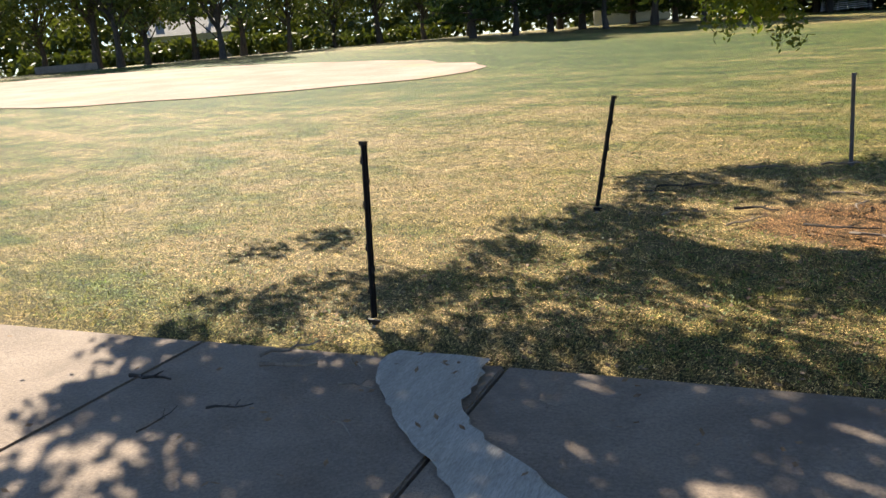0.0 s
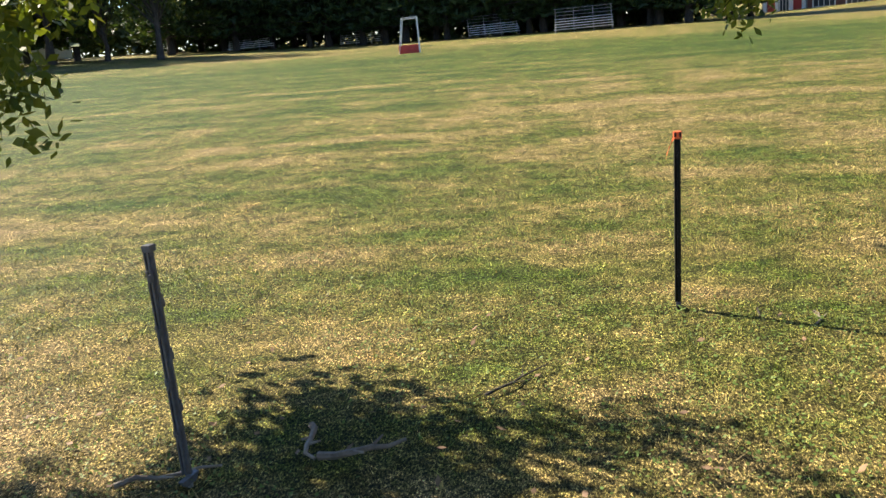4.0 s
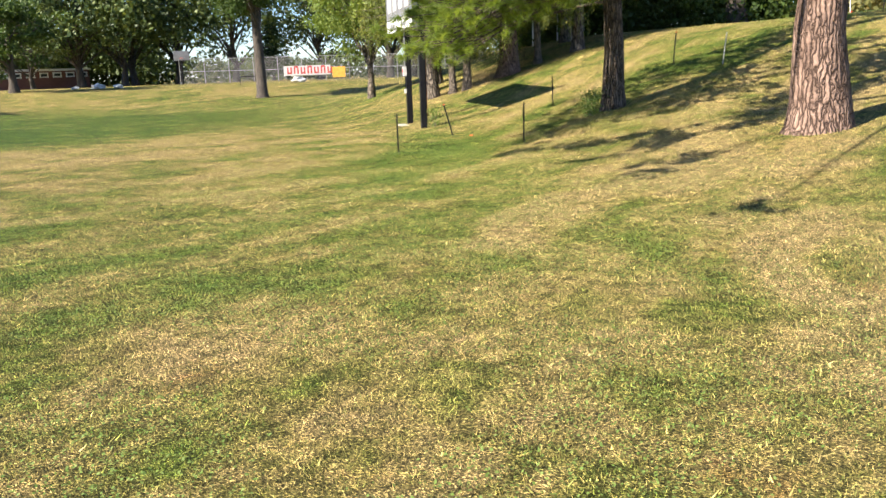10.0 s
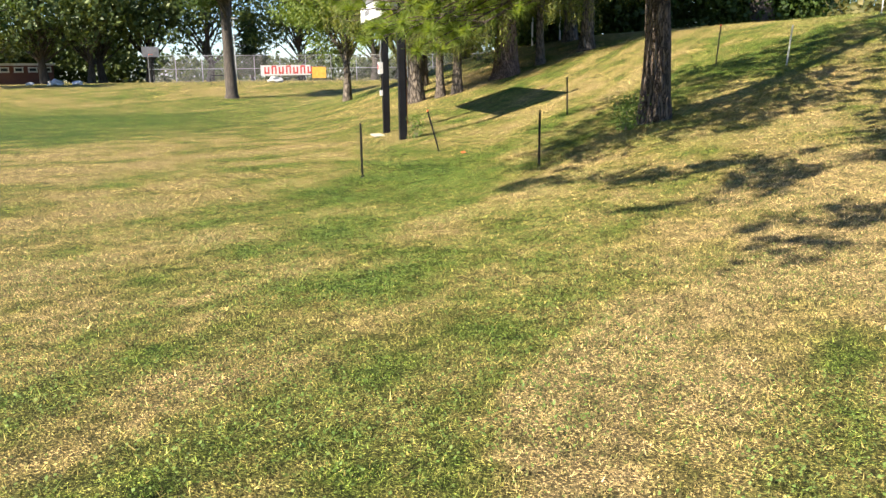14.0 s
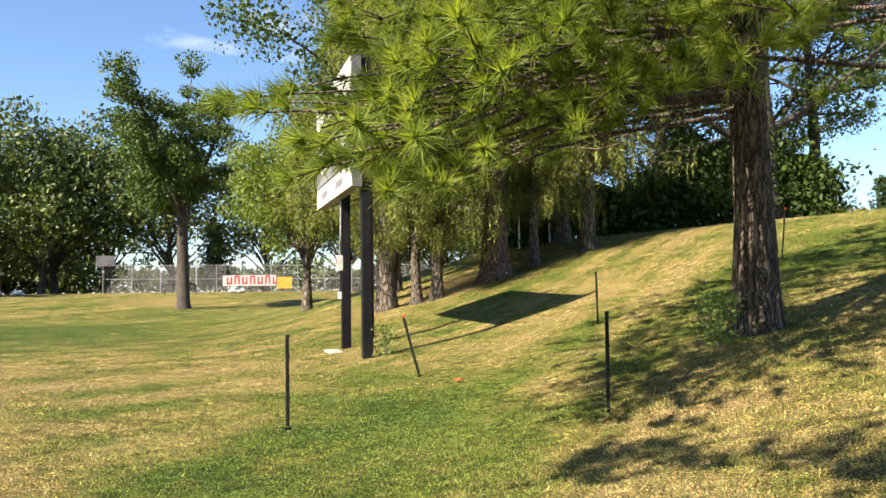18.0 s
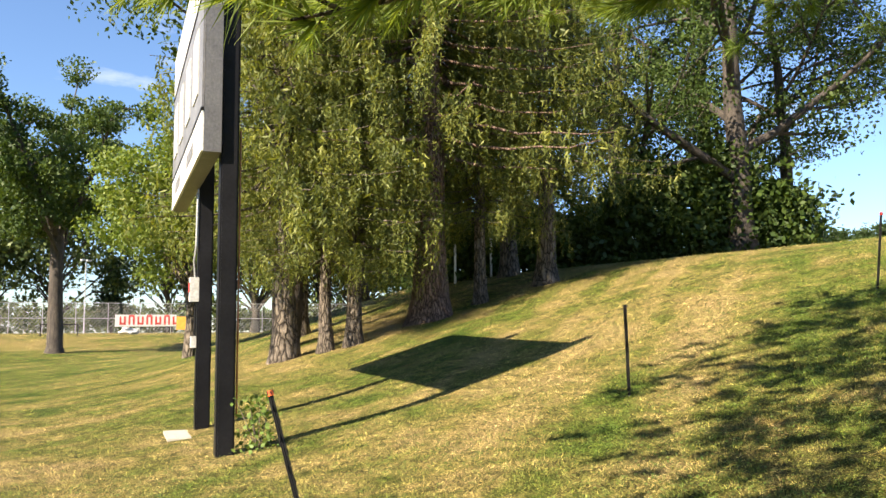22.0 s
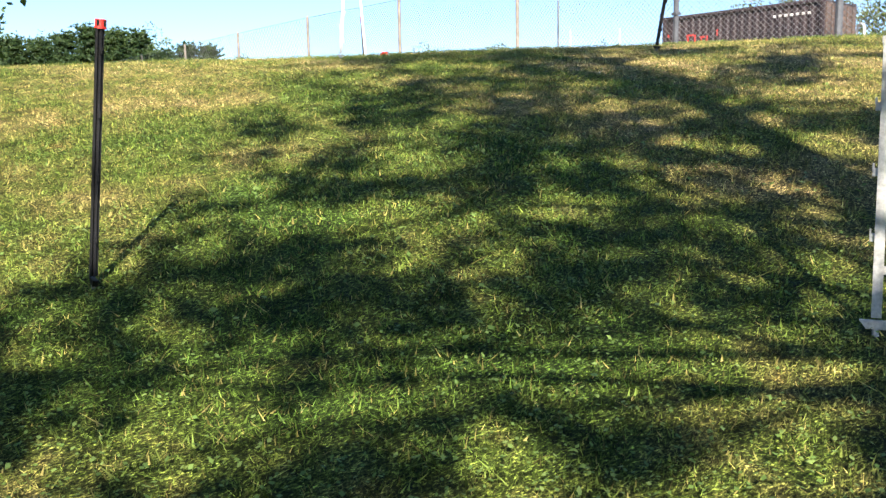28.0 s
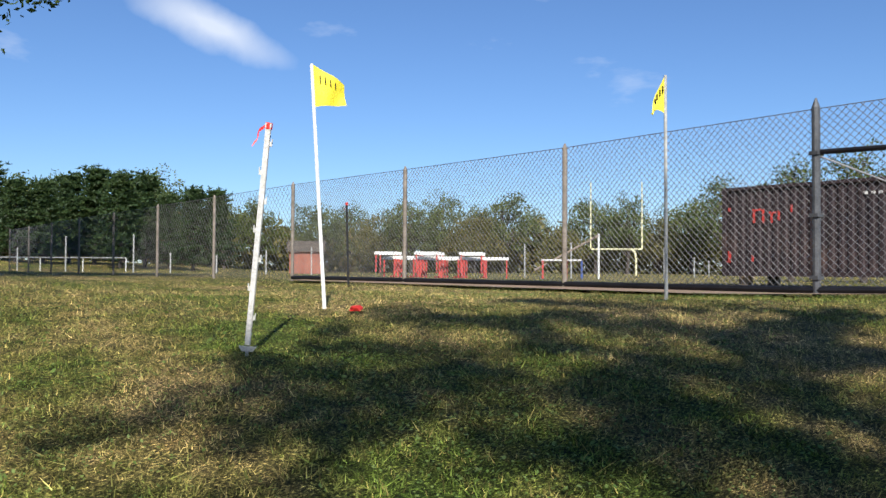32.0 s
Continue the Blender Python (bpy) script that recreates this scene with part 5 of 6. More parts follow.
# beyond the sports ground on top of the bank
farT = tree(round_tree(9, 9.5, 54, 0.40, 62, 0.10, 76), M_BARK_DARK, M_LEAF_TAN, 150, -60, "brownish-green tree beyond the sports ground", group="sports ground trees")
for k in range(34):
    a = radians(-84 - 2.1 * k)
    d = fr.uniform(125, 150)
    ob = (farT, farA, farB)[k % 3]
    again(ob, 38 - math.sin(a) * d, 10 + math.cos(a) * d, fr.uniform(0, 360), fr.uniform(0.75, 1.15))
for k in range(10):
    a = radians(-91 - 1.5 * k)
    d = fr.uniform(96, 108)
    again(farP, 38 - math.sin(a) * d, 10 + math.cos(a) * d, fr.uniform(0, 360), fr.uniform(0.50, 0.68))


# ---- woodland that closes the view ----
def thicket(name, line, depth, low, high, size, count, material, label, seed, group=""):
    """Undergrowth and tree tops that nobody could count, along a line on the ground."""
    rg = np.random.default_rng(seed)
    line = np.array(line, float)
    seg = rg.integers(0, len(line) - 1, count)
    t = rg.random(count)
    p = line[seg] * (1 - t[:, None]) + line[seg + 1] * t[:, None]
    p += rg.normal(0, depth, (count, 2))
    crest = np.array([0.62 + 0.38 * noise.noise((x * 0.11, y * 0.11, seed)) + 0.25 * noise.noise((x * 0.4, y * 0.4, seed)) for x, y in p])
    z = land(p[:, 0], p[:, 1]) + low + (high * np.clip(crest, 0.15, 1.2) - low) * rg.random(count) ** 0.8
    c = np.c_[p, z]
    a = rg.normal(0, 1, (count, 3))
    a /= np.linalg.norm(a, axis=1, keepdims=True)
    b = np.cross(a, rg.normal(0, 1, (count, 3)))
    b /= np.linalg.norm(b, axis=1, keepdims=True)
    s = size * rg.uniform(0.5, 1.3, (count, 1))
    v = np.stack([c - a * s * 0.5, c + b * s * 0.3, c + a * s * 0.5, c - b * s * 0.3], 1)
    me = flakes(name, v, 4)
    me.materials.append(material)
    return tagged(new(name, me), label, "woodland", kind="stuff")


thicket("woodland", [(-112, -12), (-106, 20), (-98, 48), (-86, 74), (-70, 98), (-54, 112)], 3.5, 0.0, 12, 1.1, 26000, M_LEAF_FAR, "leafy woodland edge beyond the ball field", 1)
thicket("hedge", [(-88, 24), (-84, 36), (-80, 50), (-72, 66)], 1.2, 0.0, 3.2, 0.7, 6000, M_LEAF_FAR, "low hedge and brush below the far trees", 6)
thicket("pine_wood", [(-50, 106), (-10, 98), (14, 95)], 3.0, 0.0, 13, 1.0, 24000, M_PINE_FAR, "dark pine wood behind the bleachers", 2)
thicket("woodland", [(62, 130), (82, 119), (97, 108)], 3.0, 0.0, 12.0, 0.9, 16000, M_LEAF_PARK, "dense green trees beyond the courts", 3)
thicket("hedge", [(97, 108), (122, 80), (132, 56)], 2.5, 0.0, 5.5, 0.7, 12000, M_LEAF_PARK, "low trees and brush beyond the courts", 7)
thicket("woodland", [(54, 27.5), (57.5, 23), (59, 18), (61.0, 14.5), (62.2, 13.4)], 0.8, 0.0, 6.0, 0.30, 52000, M_LEAF, "dense dark shrubs and saplings on the crest", 4)
thicket("woodland", [(168, 34), (178, -10), (170, -60), (150, -100), (110, -130), (60, -140)], 4.0, 0.0, 10.5, 1.4, 26000, M_LEAF_TAN, "autumnal tree line beyond the sports ground", 5)

# ---- scoreboard sign on two steel columns ----
N2, F2 = Vector((30.72, 19.92)), Vector((34.40, 23.36))   # foot of the board's front edge
u2 = (F2 - N2).normalized()
yaw_s = math.degrees(math.atan2(u2.y, u2.x))
SZ = gz(31.0, 19.8)
sb = thing("scoreboard", "large scoreboard with pale panels on two black steel columns", "scoreboard", at=pose(N2.x, N2.y, SZ, 0, 0, yaw_s))
SW = (F2 - N2).length
CF = 2.68
for xx in (0.16, CF):
    part("column", Geo().box((xx, -0.30, 2.95), (0.21, 0.16, 6.5)).box((xx, -0.21, 2.95), (0.19, 0.02, 6.5)).box((xx, -0.39, 2.95), (0.19, 0.02, 6.5)), M_STEEL_BLACK, sb)
ZB = 2.97 - SZ
part("cabinet", Geo().box((SW / 2, -0.10, ZB + 1.30), (SW, 0.19, 2.60)), M_GREYCAB, sb, "grey metal cabinet")
for z, hh, mt, nm in ((2.24, 0.70, M_PALE, "top_panel"), (1.18, 1.36, M_GREYPANEL, "display_panel"), (0.24, 0.48, M_WHITE, "bottom_panel")):
    part(nm, Geo().box((SW / 2, 0.012, ZB + z), (SW - 0.04, 0.025, hh - 0.02)), mt, sb)
part("frame_strip", Geo().box((SW / 2, 0.02, ZB + 0.49), (SW, 0.03, 0.03)).box((SW / 2, 0.02, ZB + 1.88), (SW, 0.03, 0.03)), M_STEEL_BLACK, sb)
for k in range(4):
    part("digit_panel", Geo().box((0.8 + 1.15 * k, 0.03, ZB + 1.18), (0.62, 0.02, 0.80)), M_PALE, sb)
for k in range(2):
    w = Geo()
    for q in range(6):
        w.box((1.1 + k * 2.2 + q * 0.17, 0.03, ZB + 0.24), (0.10, 0.01, 0.16))
    part("printed_line", w, M_GREYPANEL, sb)
jb = part("junction_box", Geo().box((CF, -0.16, 1.95), (0.20, 0.12, 0.34)), M_PALE, sb, "grey electrical box")
part("box_label", Geo().box((CF, -0.094, 1.98), (0.11, 0.01, 0.14)), M_REDPAINT, jb)
part("outlet_box", Geo().box((CF, -0.17, 1.22), (0.10, 0.09, 0.16)), M_PALE, sb, "small pale outlet box")
part("conduit", Geo().tube([(CF - 0.03, -0.17, 2.12), (CF - 0.06, -0.15, 2.35), (CF - 0.10, -0.17, 2.55), (CF - 0.10, -0.18, ZB)], [0.018] * 4, 6), M_GALV, sb)
part("conduit", Geo().tube([(CF, -0.18, 1.30), (CF, -0.18, 1.78)], [0.014] * 2, 6), M_STEEL_BLACK, sb)
part("copper_pipe", Geo().tube([(0.16, -0.43, 0.4), (0.16, -0.43, ZB + 0.3)], [0.012] * 2, 6), M_COPPER, sb)
cp = sb.matrix_world @ Vector((CF - 0.45, 0.05, 0))
solid("footing_slab", Geo().box((0, 0, -0.01), (1.0, 0.30, 0.07)), M_PATCH, "pale concrete footing beside the scoreboard column", "footing", at=pose(cp.x, cp.y, gz(cp.x, cp.y) + 0.0, 0, 0, yaw_s))

# ---- chain-link fence along the sports ground ----
FA, FB = Vector((44.8, 0.75)), Vector((96.0, 8.6))
fence_pts = [Vector((41.9, -0.08)), Vector((44.8, 0.75)), Vector((49.2, 1.35)), Vector((53.5, 2.2)), Vector((57.9, 3.1)), Vector((62.8, 3.8)), Vector((67.6, 4.5)), Vector((72.6, 5.2)), Vector((77.6, 5.9)), Vector((82.6, 6.6)), Vector((87.6, 7.3)), Vector((92.6, 8.0))]
fence_pts = [Vector((33.5, -2.6)), Vector((37.6, -1.35))] + fence_pts
fence = thing("chain_link_fence", "tall grey chain-link fence with steel posts along the sports ground", "fence", at=(0, 0, 0))
FH = 2.40
for k, p in enumerate(fence_pts):
    z = gz(p.x, p.y)
    part("post", Geo().tube([(p.x, p.y, z - 0.1), (p.x, p.y, z + FH)], [0.045, 0.045], 10).tube([(p.x, p.y, z + FH), (p.x, p.y, z + FH + 0.09)], [0.05, 0.012], 10), M_FENCEPOST, fence)
for a, b in zip(fence_pts, fence_pts[1:]):
    d = b - a
    L = d.length
    mesh_step = 0.10 if a.x < 56 else 0.20
    n = int(L / mesh_step)
    w = Geo()
    za, zb = gz(a.x, a.y) + 0.04, gz(b.x, b.y) + 0.04
    hh = FH - 0.02
    nrm = Vector((-d.y, d.x)).normalized() * 0.0042
    def at(s, z):
        q = a + d * (s / L)
        return Vector((q.x, q.y, za + (zb - za) * s / L + z))
    for sgn in (1, -1):
        for k in range(-int(hh / mesh_step) if sgn > 0 else 0, n if sgn > 0 else n + int(hh / mesh_step)):
            s0, s1, z0, z1 = k * mesh_step, k * mesh_step + sgn * hh, 0.0, hh
            if sgn > 0:
                if s0 < 0:
                    z0, s0 = -s0, 0.0
                if s1 > L:
                    z1, s1 = hh - (s1 - L), L
            else:
                if s1 < 0:
                    z1, s1 = hh + s1, 0.0
                if s0 > L:
                    z0, s0 = s0 - L, L
            if z1 - z0 < 0.05:
                continue
            p, q = at(s0, z0), at(s1, z1)
            wd = (q - p).normalized()
            o1 = Vector((nrm.x, nrm.y, 0))
            o2 = wd.cross(o1).normalized() * 0.0042
            w.add([p + o1, p - o1 * 0.5 + o2, p - o1 * 0.5 - o2, q + o1, q - o1 * 0.5 + o2, q - o1 * 0.5 - o2], [(0, 1, 4, 3), (1, 2, 5, 4), (2, 0, 3, 5)])
    part("wire_mesh", w, M_WIRE, fence)
    part("tension_wire", Geo().tube([at(0, hh), at(L, hh)], [0.006, 0.006], 5), M_WIRE, fence)

# ---- shipping container ----
cx, cy = 50.62, -12.10   # the near corner
cd = Vector((0.980, 0.199))
cyaw = math.degrees(math.atan2(cd.y, cd.x))
ct = thing("shipping_container", "dark weathered corrugated shipping container with red lettering", "container", at=pose(cx, cy, gz(cx, cy) + 0.30, 0, 0, cyaw))
CL, CH, CW = 6.1, 2.80, 2.44
prof = []
pitch, xk = 0.28, 0.12
while xk < CL - 0.3:
    prof += [(xk, 0.0), (xk + 0.10, 0.0), (xk + 0.14, -0.05), (xk + 0.24, -0.05)]
    xk += pitch
for s, off in ((1, 0.0), (-1, -CW)):
    v, f = [], []
    for px_, py_ in prof:
        yy = off + s * py_
        v += [(px_, yy, 0.12), (px_, yy, CH - 0.10)]
    f = [(2 * k, 2 * k + 2, 2 * k + 3, 2 * k + 1) for k in range(len(prof) - 1)]
    part("side_wall", Geo().add(v, f), M_RUST, ct, "dark corrugated steel side")
part("roof", Geo().box((CL / 2, -CW / 2, CH - 0.06), (CL, CW - 0.06, 0.05)), M_RUST, ct)
for xx in (0.06, CL - 0.06):
    part("end_wall", Geo().box((xx, -CW / 2, CH / 2), (0.04, CW - 0.1, CH - 0.1)), M_RUST, ct)
for k in range(2):
    dl = part("end_door", Geo().box((-0.02, -0.62 - 1.2 * k, CH / 2), (0.06, 1.16, CH - 0.24)), M_RUST_END, ct, "rust-brown container door")
    bars = Geo()
    for q in range(2):
        bars.tube([(-0.09, -0.38 - 1.2 * k - 0.45 * q, 0.15), (-0.09, -0.38 - 1.2 * k - 0.45 * q, CH - 0.15)], [0.022, 0.022], 6)
    for q in range(7):
        bars.box((-0.055, -0.62 - 1.2 * k, 0.45 + 0.32 * q), (0.02, 1.05, 0.10))
    part("lock_bars", bars, M_RUST_END, dl)
for xx in (0.6, CL - 0.6):
    for yy in (-0.3, -CW + 0.3):
        part("support_block", Geo().box((xx, yy, -0.16), (0.30, 0.30, 0.34)), M_CONCRETE, ct, "grey support block")
for yy in (0.02, -CW - 0.02):
    part("top_rail", Geo().box((CL / 2, yy, CH - 0.05), (CL, 0.07, 0.10)), M_RUST, ct)
    part("bottom_rail", Geo().box((CL / 2, yy, 0.06), (CL, 0.08, 0.13)), M_RUST, ct)
    for xx in (0.05, CL - 0.05):
        part("corner_post", Geo().box((xx, yy, CH / 2), (0.12, 0.10, CH + 0.02)), M_RUST, ct)

# ---- field furniture ----
def hockey_goal(x, y, turn, label, W=3.66, H=2.14, D=1.25):
    ob = thing("hockey_goal", label, "goal", "hockey goals", at=on(x, y, 0, turn))
    for xx in (-W / 2, W / 2):
        part("post", Geo().box((xx, 0, H / 2), (0.10, 0.10, H)), M_WHITE, ob)
        part("side_bar", Geo().tube([(xx, 0, H - 0.03), (xx, D * 0.75, H - 0.05), (xx, D, 0.0)], [0.035] * 3, 6), M_WHITE, ob)
        part("side_board", Geo().box((xx, D / 2, 0.24), (0.05, D, 0.46)), M_REDPAINT, ob, "red goal board")
    part("crossbar", Geo().box((0, 0, H - 0.05), (W, 0.10, 0.10)), M_WHITE, ob)
    part("rear_bar", Geo().box((0, D * 0.75, H - 0.05), (W, 0.06, 0.06)), M_WHITE, ob)
    part("back_board", Geo().box((0, D, 0.24), (W, 0.05, 0.46)), M_REDPAINT, ob, "red goal board")


hockey_goal(-8.8, 52.2, 99, "white-framed hockey goal with red boards, standing side-on")
hockey_goal(23.3, 42.6, -96, "white-framed hockey goal with red boards on the green field", 3.0, 1.75, 1.0)


def bleacher(x, y, turn):
    ob = thing("bleacher", "aluminium bleacher with five rows and a back rail", "bleacher", "bleachers", at=on(x, y, 0, turn))
    L = 5.2
    for k in range(5):
        z, yy = 0.35 + 0.22 * k, 0.62 * k
        part("seat_plank", Geo().box((0, yy, z), (L, 0.26, 0.05)), M_ALU, ob)
        if k:
            part("foot_plank", Geo().box((0, yy - 0.32, z - 0.24), (L, 0.22, 0.04)), M_ALU, ob)
    for xx in (-L / 2 + 0.1, -L / 6, L / 6, L / 2 - 0.1):
        g = Geo().tube([(xx, -0.1, 0), (xx, 2.7, 0.02)], [0.03, 0.03], 6).tube([(xx, -0.1, 0.02), (xx, 2.5, 1.2)], [0.03, 0.03], 6).tube([(xx, 2.62, 0), (xx, 2.62, 2.15)], [0.025, 0.025], 6)
        part("support", g, M_GALV, ob)
    for z in (1.55, 1.85, 2.13):
        part("back_rail", Geo().tube([(-L / 2, 2.62, z), (L / 2, 2.62, z)], [0.02, 0.02], 6), M_GALV, ob)
    return ob


for x, y, t in ((-34.5, 92.5, 18), (-21.3, 92.0, 14), (-6.3, 84.8, 8), (2.2, 75.6, -2)):
    bleacher(x, y, t)


# ---- school ----
SD = Vector((0.906, -0.423))
syaw = math.degrees(math.atan2(SD.y, SD.x))
school = thing("school_building", "low brick school with a pale roof and long flat wings", "school", at=pose(27.1, 118.8, -0.9, 0, 0, syaw))


def wing(x0, x1, h, material, deep=10.0, y0=0.0, nm="wall"):
    return part(nm, Geo().box(((x0 + x1) / 2, y0 + deep / 2, h / 2), (x1 - x0, deep, h)), material, school)


def win(x, z, w, h, y=0.0, bars=2, mt=M_GLASS):
    o = part("window", Geo().box((x, y - 0.03, z), (w, 0.06, h)), mt, school)
    fr = Geo()
    for s in (-1, 1):
        fr.box((x + s * w / 2, y - 0.07, z), (0.14, 0.10, h + 0.2)).box((x, y - 0.07, z + s * h / 2), (w + 0.2, 0.10, 0.14))
    for k in range(1, bars + 1):
        fr.box((x - w / 2 + w * k / (bars + 1), y - 0.06, z), (0.07, 0.08, h))
    part("window_frame", fr, M_WHITE, o)


wing(0, 5.6, 6.4, M_STONE)
part("pediment", Geo().add([(-0.3, -0.5, 4.4), (5.9, -0.5, 4.4), (2.8, -0.5, 5.6), (-0.3, 0.1, 4.4), (5.9, 0.1, 4.4), (2.8, 0.1, 5.6)], [(0, 1, 2), (5, 4, 3), (0, 3, 4, 1), (1, 4, 5, 2), (2, 5, 3, 0)]), M_WHITE, school)
for xx in (0.4, 1.9, 3.7, 5.2):
    part("pilaster", Geo().box((xx, -0.15, 2.2), (0.4, 0.3, 4.4)), M_WHITE, school)
for xx in (1.2, 4.4):
    part("door", Geo().box((xx, -0.04, 1.5), (1.0, 0.08, 2.4)), M_REDPAINT, school, "dark red door")
win(2.8, 2.0, 1.2, 2.6)
wing(5.6, 17.5, 3.9, M_BRICK_DARK)
part("eaves_band", Geo().box((11.5, -0.06, 3.7), (12.1, 0.1, 0.5)), M_STONE, school)
part("roof", Geo().add([(5.4, -0.6, 3.9), (17.8, -0.6, 3.9), (16.6, 5, 5.9), (6.2, 5, 5.9), (5.4, 10.4, 3.9), (17.8, 10.4, 3.9)], [(0, 1, 2, 3), (3, 2, 5, 4), (0, 3, 4), (1, 5, 2)]), M_ROOF, school, "pale sheet roof")
for k in range(3):
    win(7.6 + 3.9 * k, 2.1, 2.6, 1.9, 0.0, 3)
wing(17.5, 23.0, 2.6, M_BRICK_DARK)
wing(23.0, 31.5, 3.3, M_BRICK)
wing(27.0, 33.0, 5.4, M_BRICK, 9.0, 2.0)
part("white_fascia", Geo().box((30.0, 1.95, 5.5), (6.4, 9.4, 0.35)), M_WHITE, school)
for xx in (28.4, 30.2):
    win(xx, 4.2, 0.9, 0.9, 2.0, 1)
win(26.5, 1.8, 1.6, 1.2, 0.0, 1)
wing(31.5, 42.0, 2.5, M_BRICK_DARK, 8.0)
part("parapet", Geo().box((36.8, -0.05, 2.45), (10.6, 0.12, 0.5)), M_STONE, school)
win(39.0, 1.4, 1.6, 0.9, 0.0, 1)
wing(36.0, 56.0, 4.2, M_BRICK_DARK, 16.0, 8.0)
part("roof_edge", Geo().box((46.0, 7.9, 4.25), (20.4, 0.4, 0.28)), M_WHITE, school)
for k in range(12):
    win(37.6 + 1.6 * k, 3.6, 0.9, 0.5, 8.0, 0)
part("chimney", Geo().box((4.2, 5, 6.6), (2.6, 1.6, 2.6)), M_BRICK_DARK, school)
# the tree before the school, trees and pines around it
st_ = tree(broadleaf(9.0, 10.5, 61, 0.34, 60, 0.20, 0.42, 12, 1.25, 4), M_BARK_DARK, M_LEAF, 30.0, 68.5, "round leafy tree on the lawn before the school")
again(st_, 55.5, 80.0, 100, 1.0, label="leafy tree at the corner of the school lawn")
again(st_, 42.5, 95.0, 200, 0.9, label="leafy tree beside the school wall")
for x, y, s in ((14, 122, 1.3), (34, 134, 1.4), (48, 126, 1.3), (24, 136, 1.3), (6, 110, 1.1), (70, 118, 1.2)):
    again(farB, x, y, x * 17, s)
for x, y, s in ((12.5, 84, 0.95), (17.0, 88, 0.9), (9.0, 86, 1.0), (20, 93, 0.8)):
    again(farP, x, y, x * 31, s)

# ---- house beyond the ball field ----
def far_house(x, y, turn, label, w=11.0):
    ob = thing("house", label, "house", "far houses", at=on(x, y, 0, turn))
    part("wall", Geo().box((0, 0, 1.5), (w, 7, 3.0)), M_WHITE, ob)
    part("roof", Geo().add([(-w / 2 - 0.3, -3.9, 2.9), (w / 2 + 0.3, -3.9, 2.9), (w / 2 + 0.3, 3.9, 2.9), (-w / 2 - 0.3, 3.9, 2.9), (-w / 2 - 0.3, 0, 4.9), (w / 2 + 0.3, 0, 4.9)], [(0, 1, 5, 4), (2, 3, 4, 5), (0, 4, 3), (1, 2, 5)]), M_STONE, ob)
    for k in range(3):
        q = part("window", Geo().box((-w / 3 + k * w / 3, -3.53, 1.7), (1.2, 0.06, 1.3)), M_GLASS, ob)
        part("frame", Geo().box((-w / 3 + k * w / 3, -3.55, 2.38), (1.5, 0.08, 0.1)).box((-w / 3 + k * w / 3, -3.55, 1.02), (1.5, 0.08, 0.1)), M_WHITE, q)
    part("chimney", Geo().box((-w / 2 + 1.0, 0.5, 4.6), (0.9, 0.9, 2.4)), M_BRICK, ob)


far_house(-90, 43, 62, "white house with a brick chimney behind the trees", 8.5)
far_house(-58, 86, 35, "white house among pines at the field edge", 9.0)
solid("dugout_slab", Geo().box((0, 0, 0.3), (5.0, 1.6, 0.6)), M_CONCRETE, "low pale concrete block at the edge of the trees", "block", at=on(-74, 22, 0, 70))


# ---- fenced courts beyond the lawn ----
def mesh_fence(name, pts, height, label, step=0.30, gauge=0.007, posts=3.0, group=""):
    ob = thing(name, label, "fence", group, at=(0, 0, 0))
    for a, b in zip(pts, pts[1:]):
        a, b = Vector(a), Vector(b)
        L = (b - a).length
        n = max(1, round(L / posts))
        for k in range(n + 1):
            p = a.lerp(b, k / n)
            z = gz(p.x, p.y)
            part("post", Geo().tube([(p.x, p.y, z), (p.x, p.y, z + height)], [0.04, 0.04], 6), M_GALV, ob)
        w = Geo()
        m = int(L / step)
        hs = int(height / step)
        for k in range(m + 1):
            for s in (-1, 1):
                e = k + s * hs
                t0, t1, z1 = k / m, e / m, height
                if t1 < 0:
                    z1, t1 = height * k / hs, 0.0
                if t1 > 1:
                    z1, t1 = height * (m - k) / hs, 1.0
                p, q = a.lerp(b, t0), a.lerp(b, t1)
                P, Q = Vector((p.x, p.y, gz(p.x, p.y))), Vector((q.x, q.y, gz(q.x, q.y) + z1))
                w.tube([P, Q], [gauge, gauge], 3, caps=False)
        part("wire_mesh", w, M_WIRE, ob)
        for zz in (height, height * 0.5):
            part("rail", Geo().tube([(*a, gz(a.x, a.y) + zz), (*b, gz(b.x, b.y) + zz)], [0.03, 0.03], 5), M_GALV, ob)
    return ob


mesh_fence("court_fence", [(80, 84), (93, 68), (104, 50), (101, 36)], 3.0, "grey chain-link fence round the ball courts", 0.35, 0.012)
mesh_fence("court_fence", [(74, 40), (86, 30)], 1.6, "low grey chain-link fence below the spruces", 0.35, 0.012)

# ---- sports ground on top of the bank ----
gp = thing("goal_post", "tall pale yellow football goal with a gooseneck stem", "goal", at=pose(111.2, -54.9, gz(111.2, -54.9), 0, 0, -132))
part("crossbar", Geo().tube([(-2.9, 0, 3.05), (2.9, 0, 3.05)], [0.09, 0.09], 8), M_GOALYELLOW, gp)
for xx in (-2.9, 2.9):
    part("upright", Geo().tube([(xx, 0, 3.05), (xx, 0, 10.8)], [0.09, 0.06], 8), M_GOALYELLOW, gp)
part("gooseneck", Geo().tube([(2.2, -2.0, 0), (2.2, -2.0, 1.9), (2.1, -1.6, 2.7), (1.6, -0.8, 3.0), (0.6, 0, 3.05)], [0.12] * 5, 8), M_GOALYELLOW, gp)


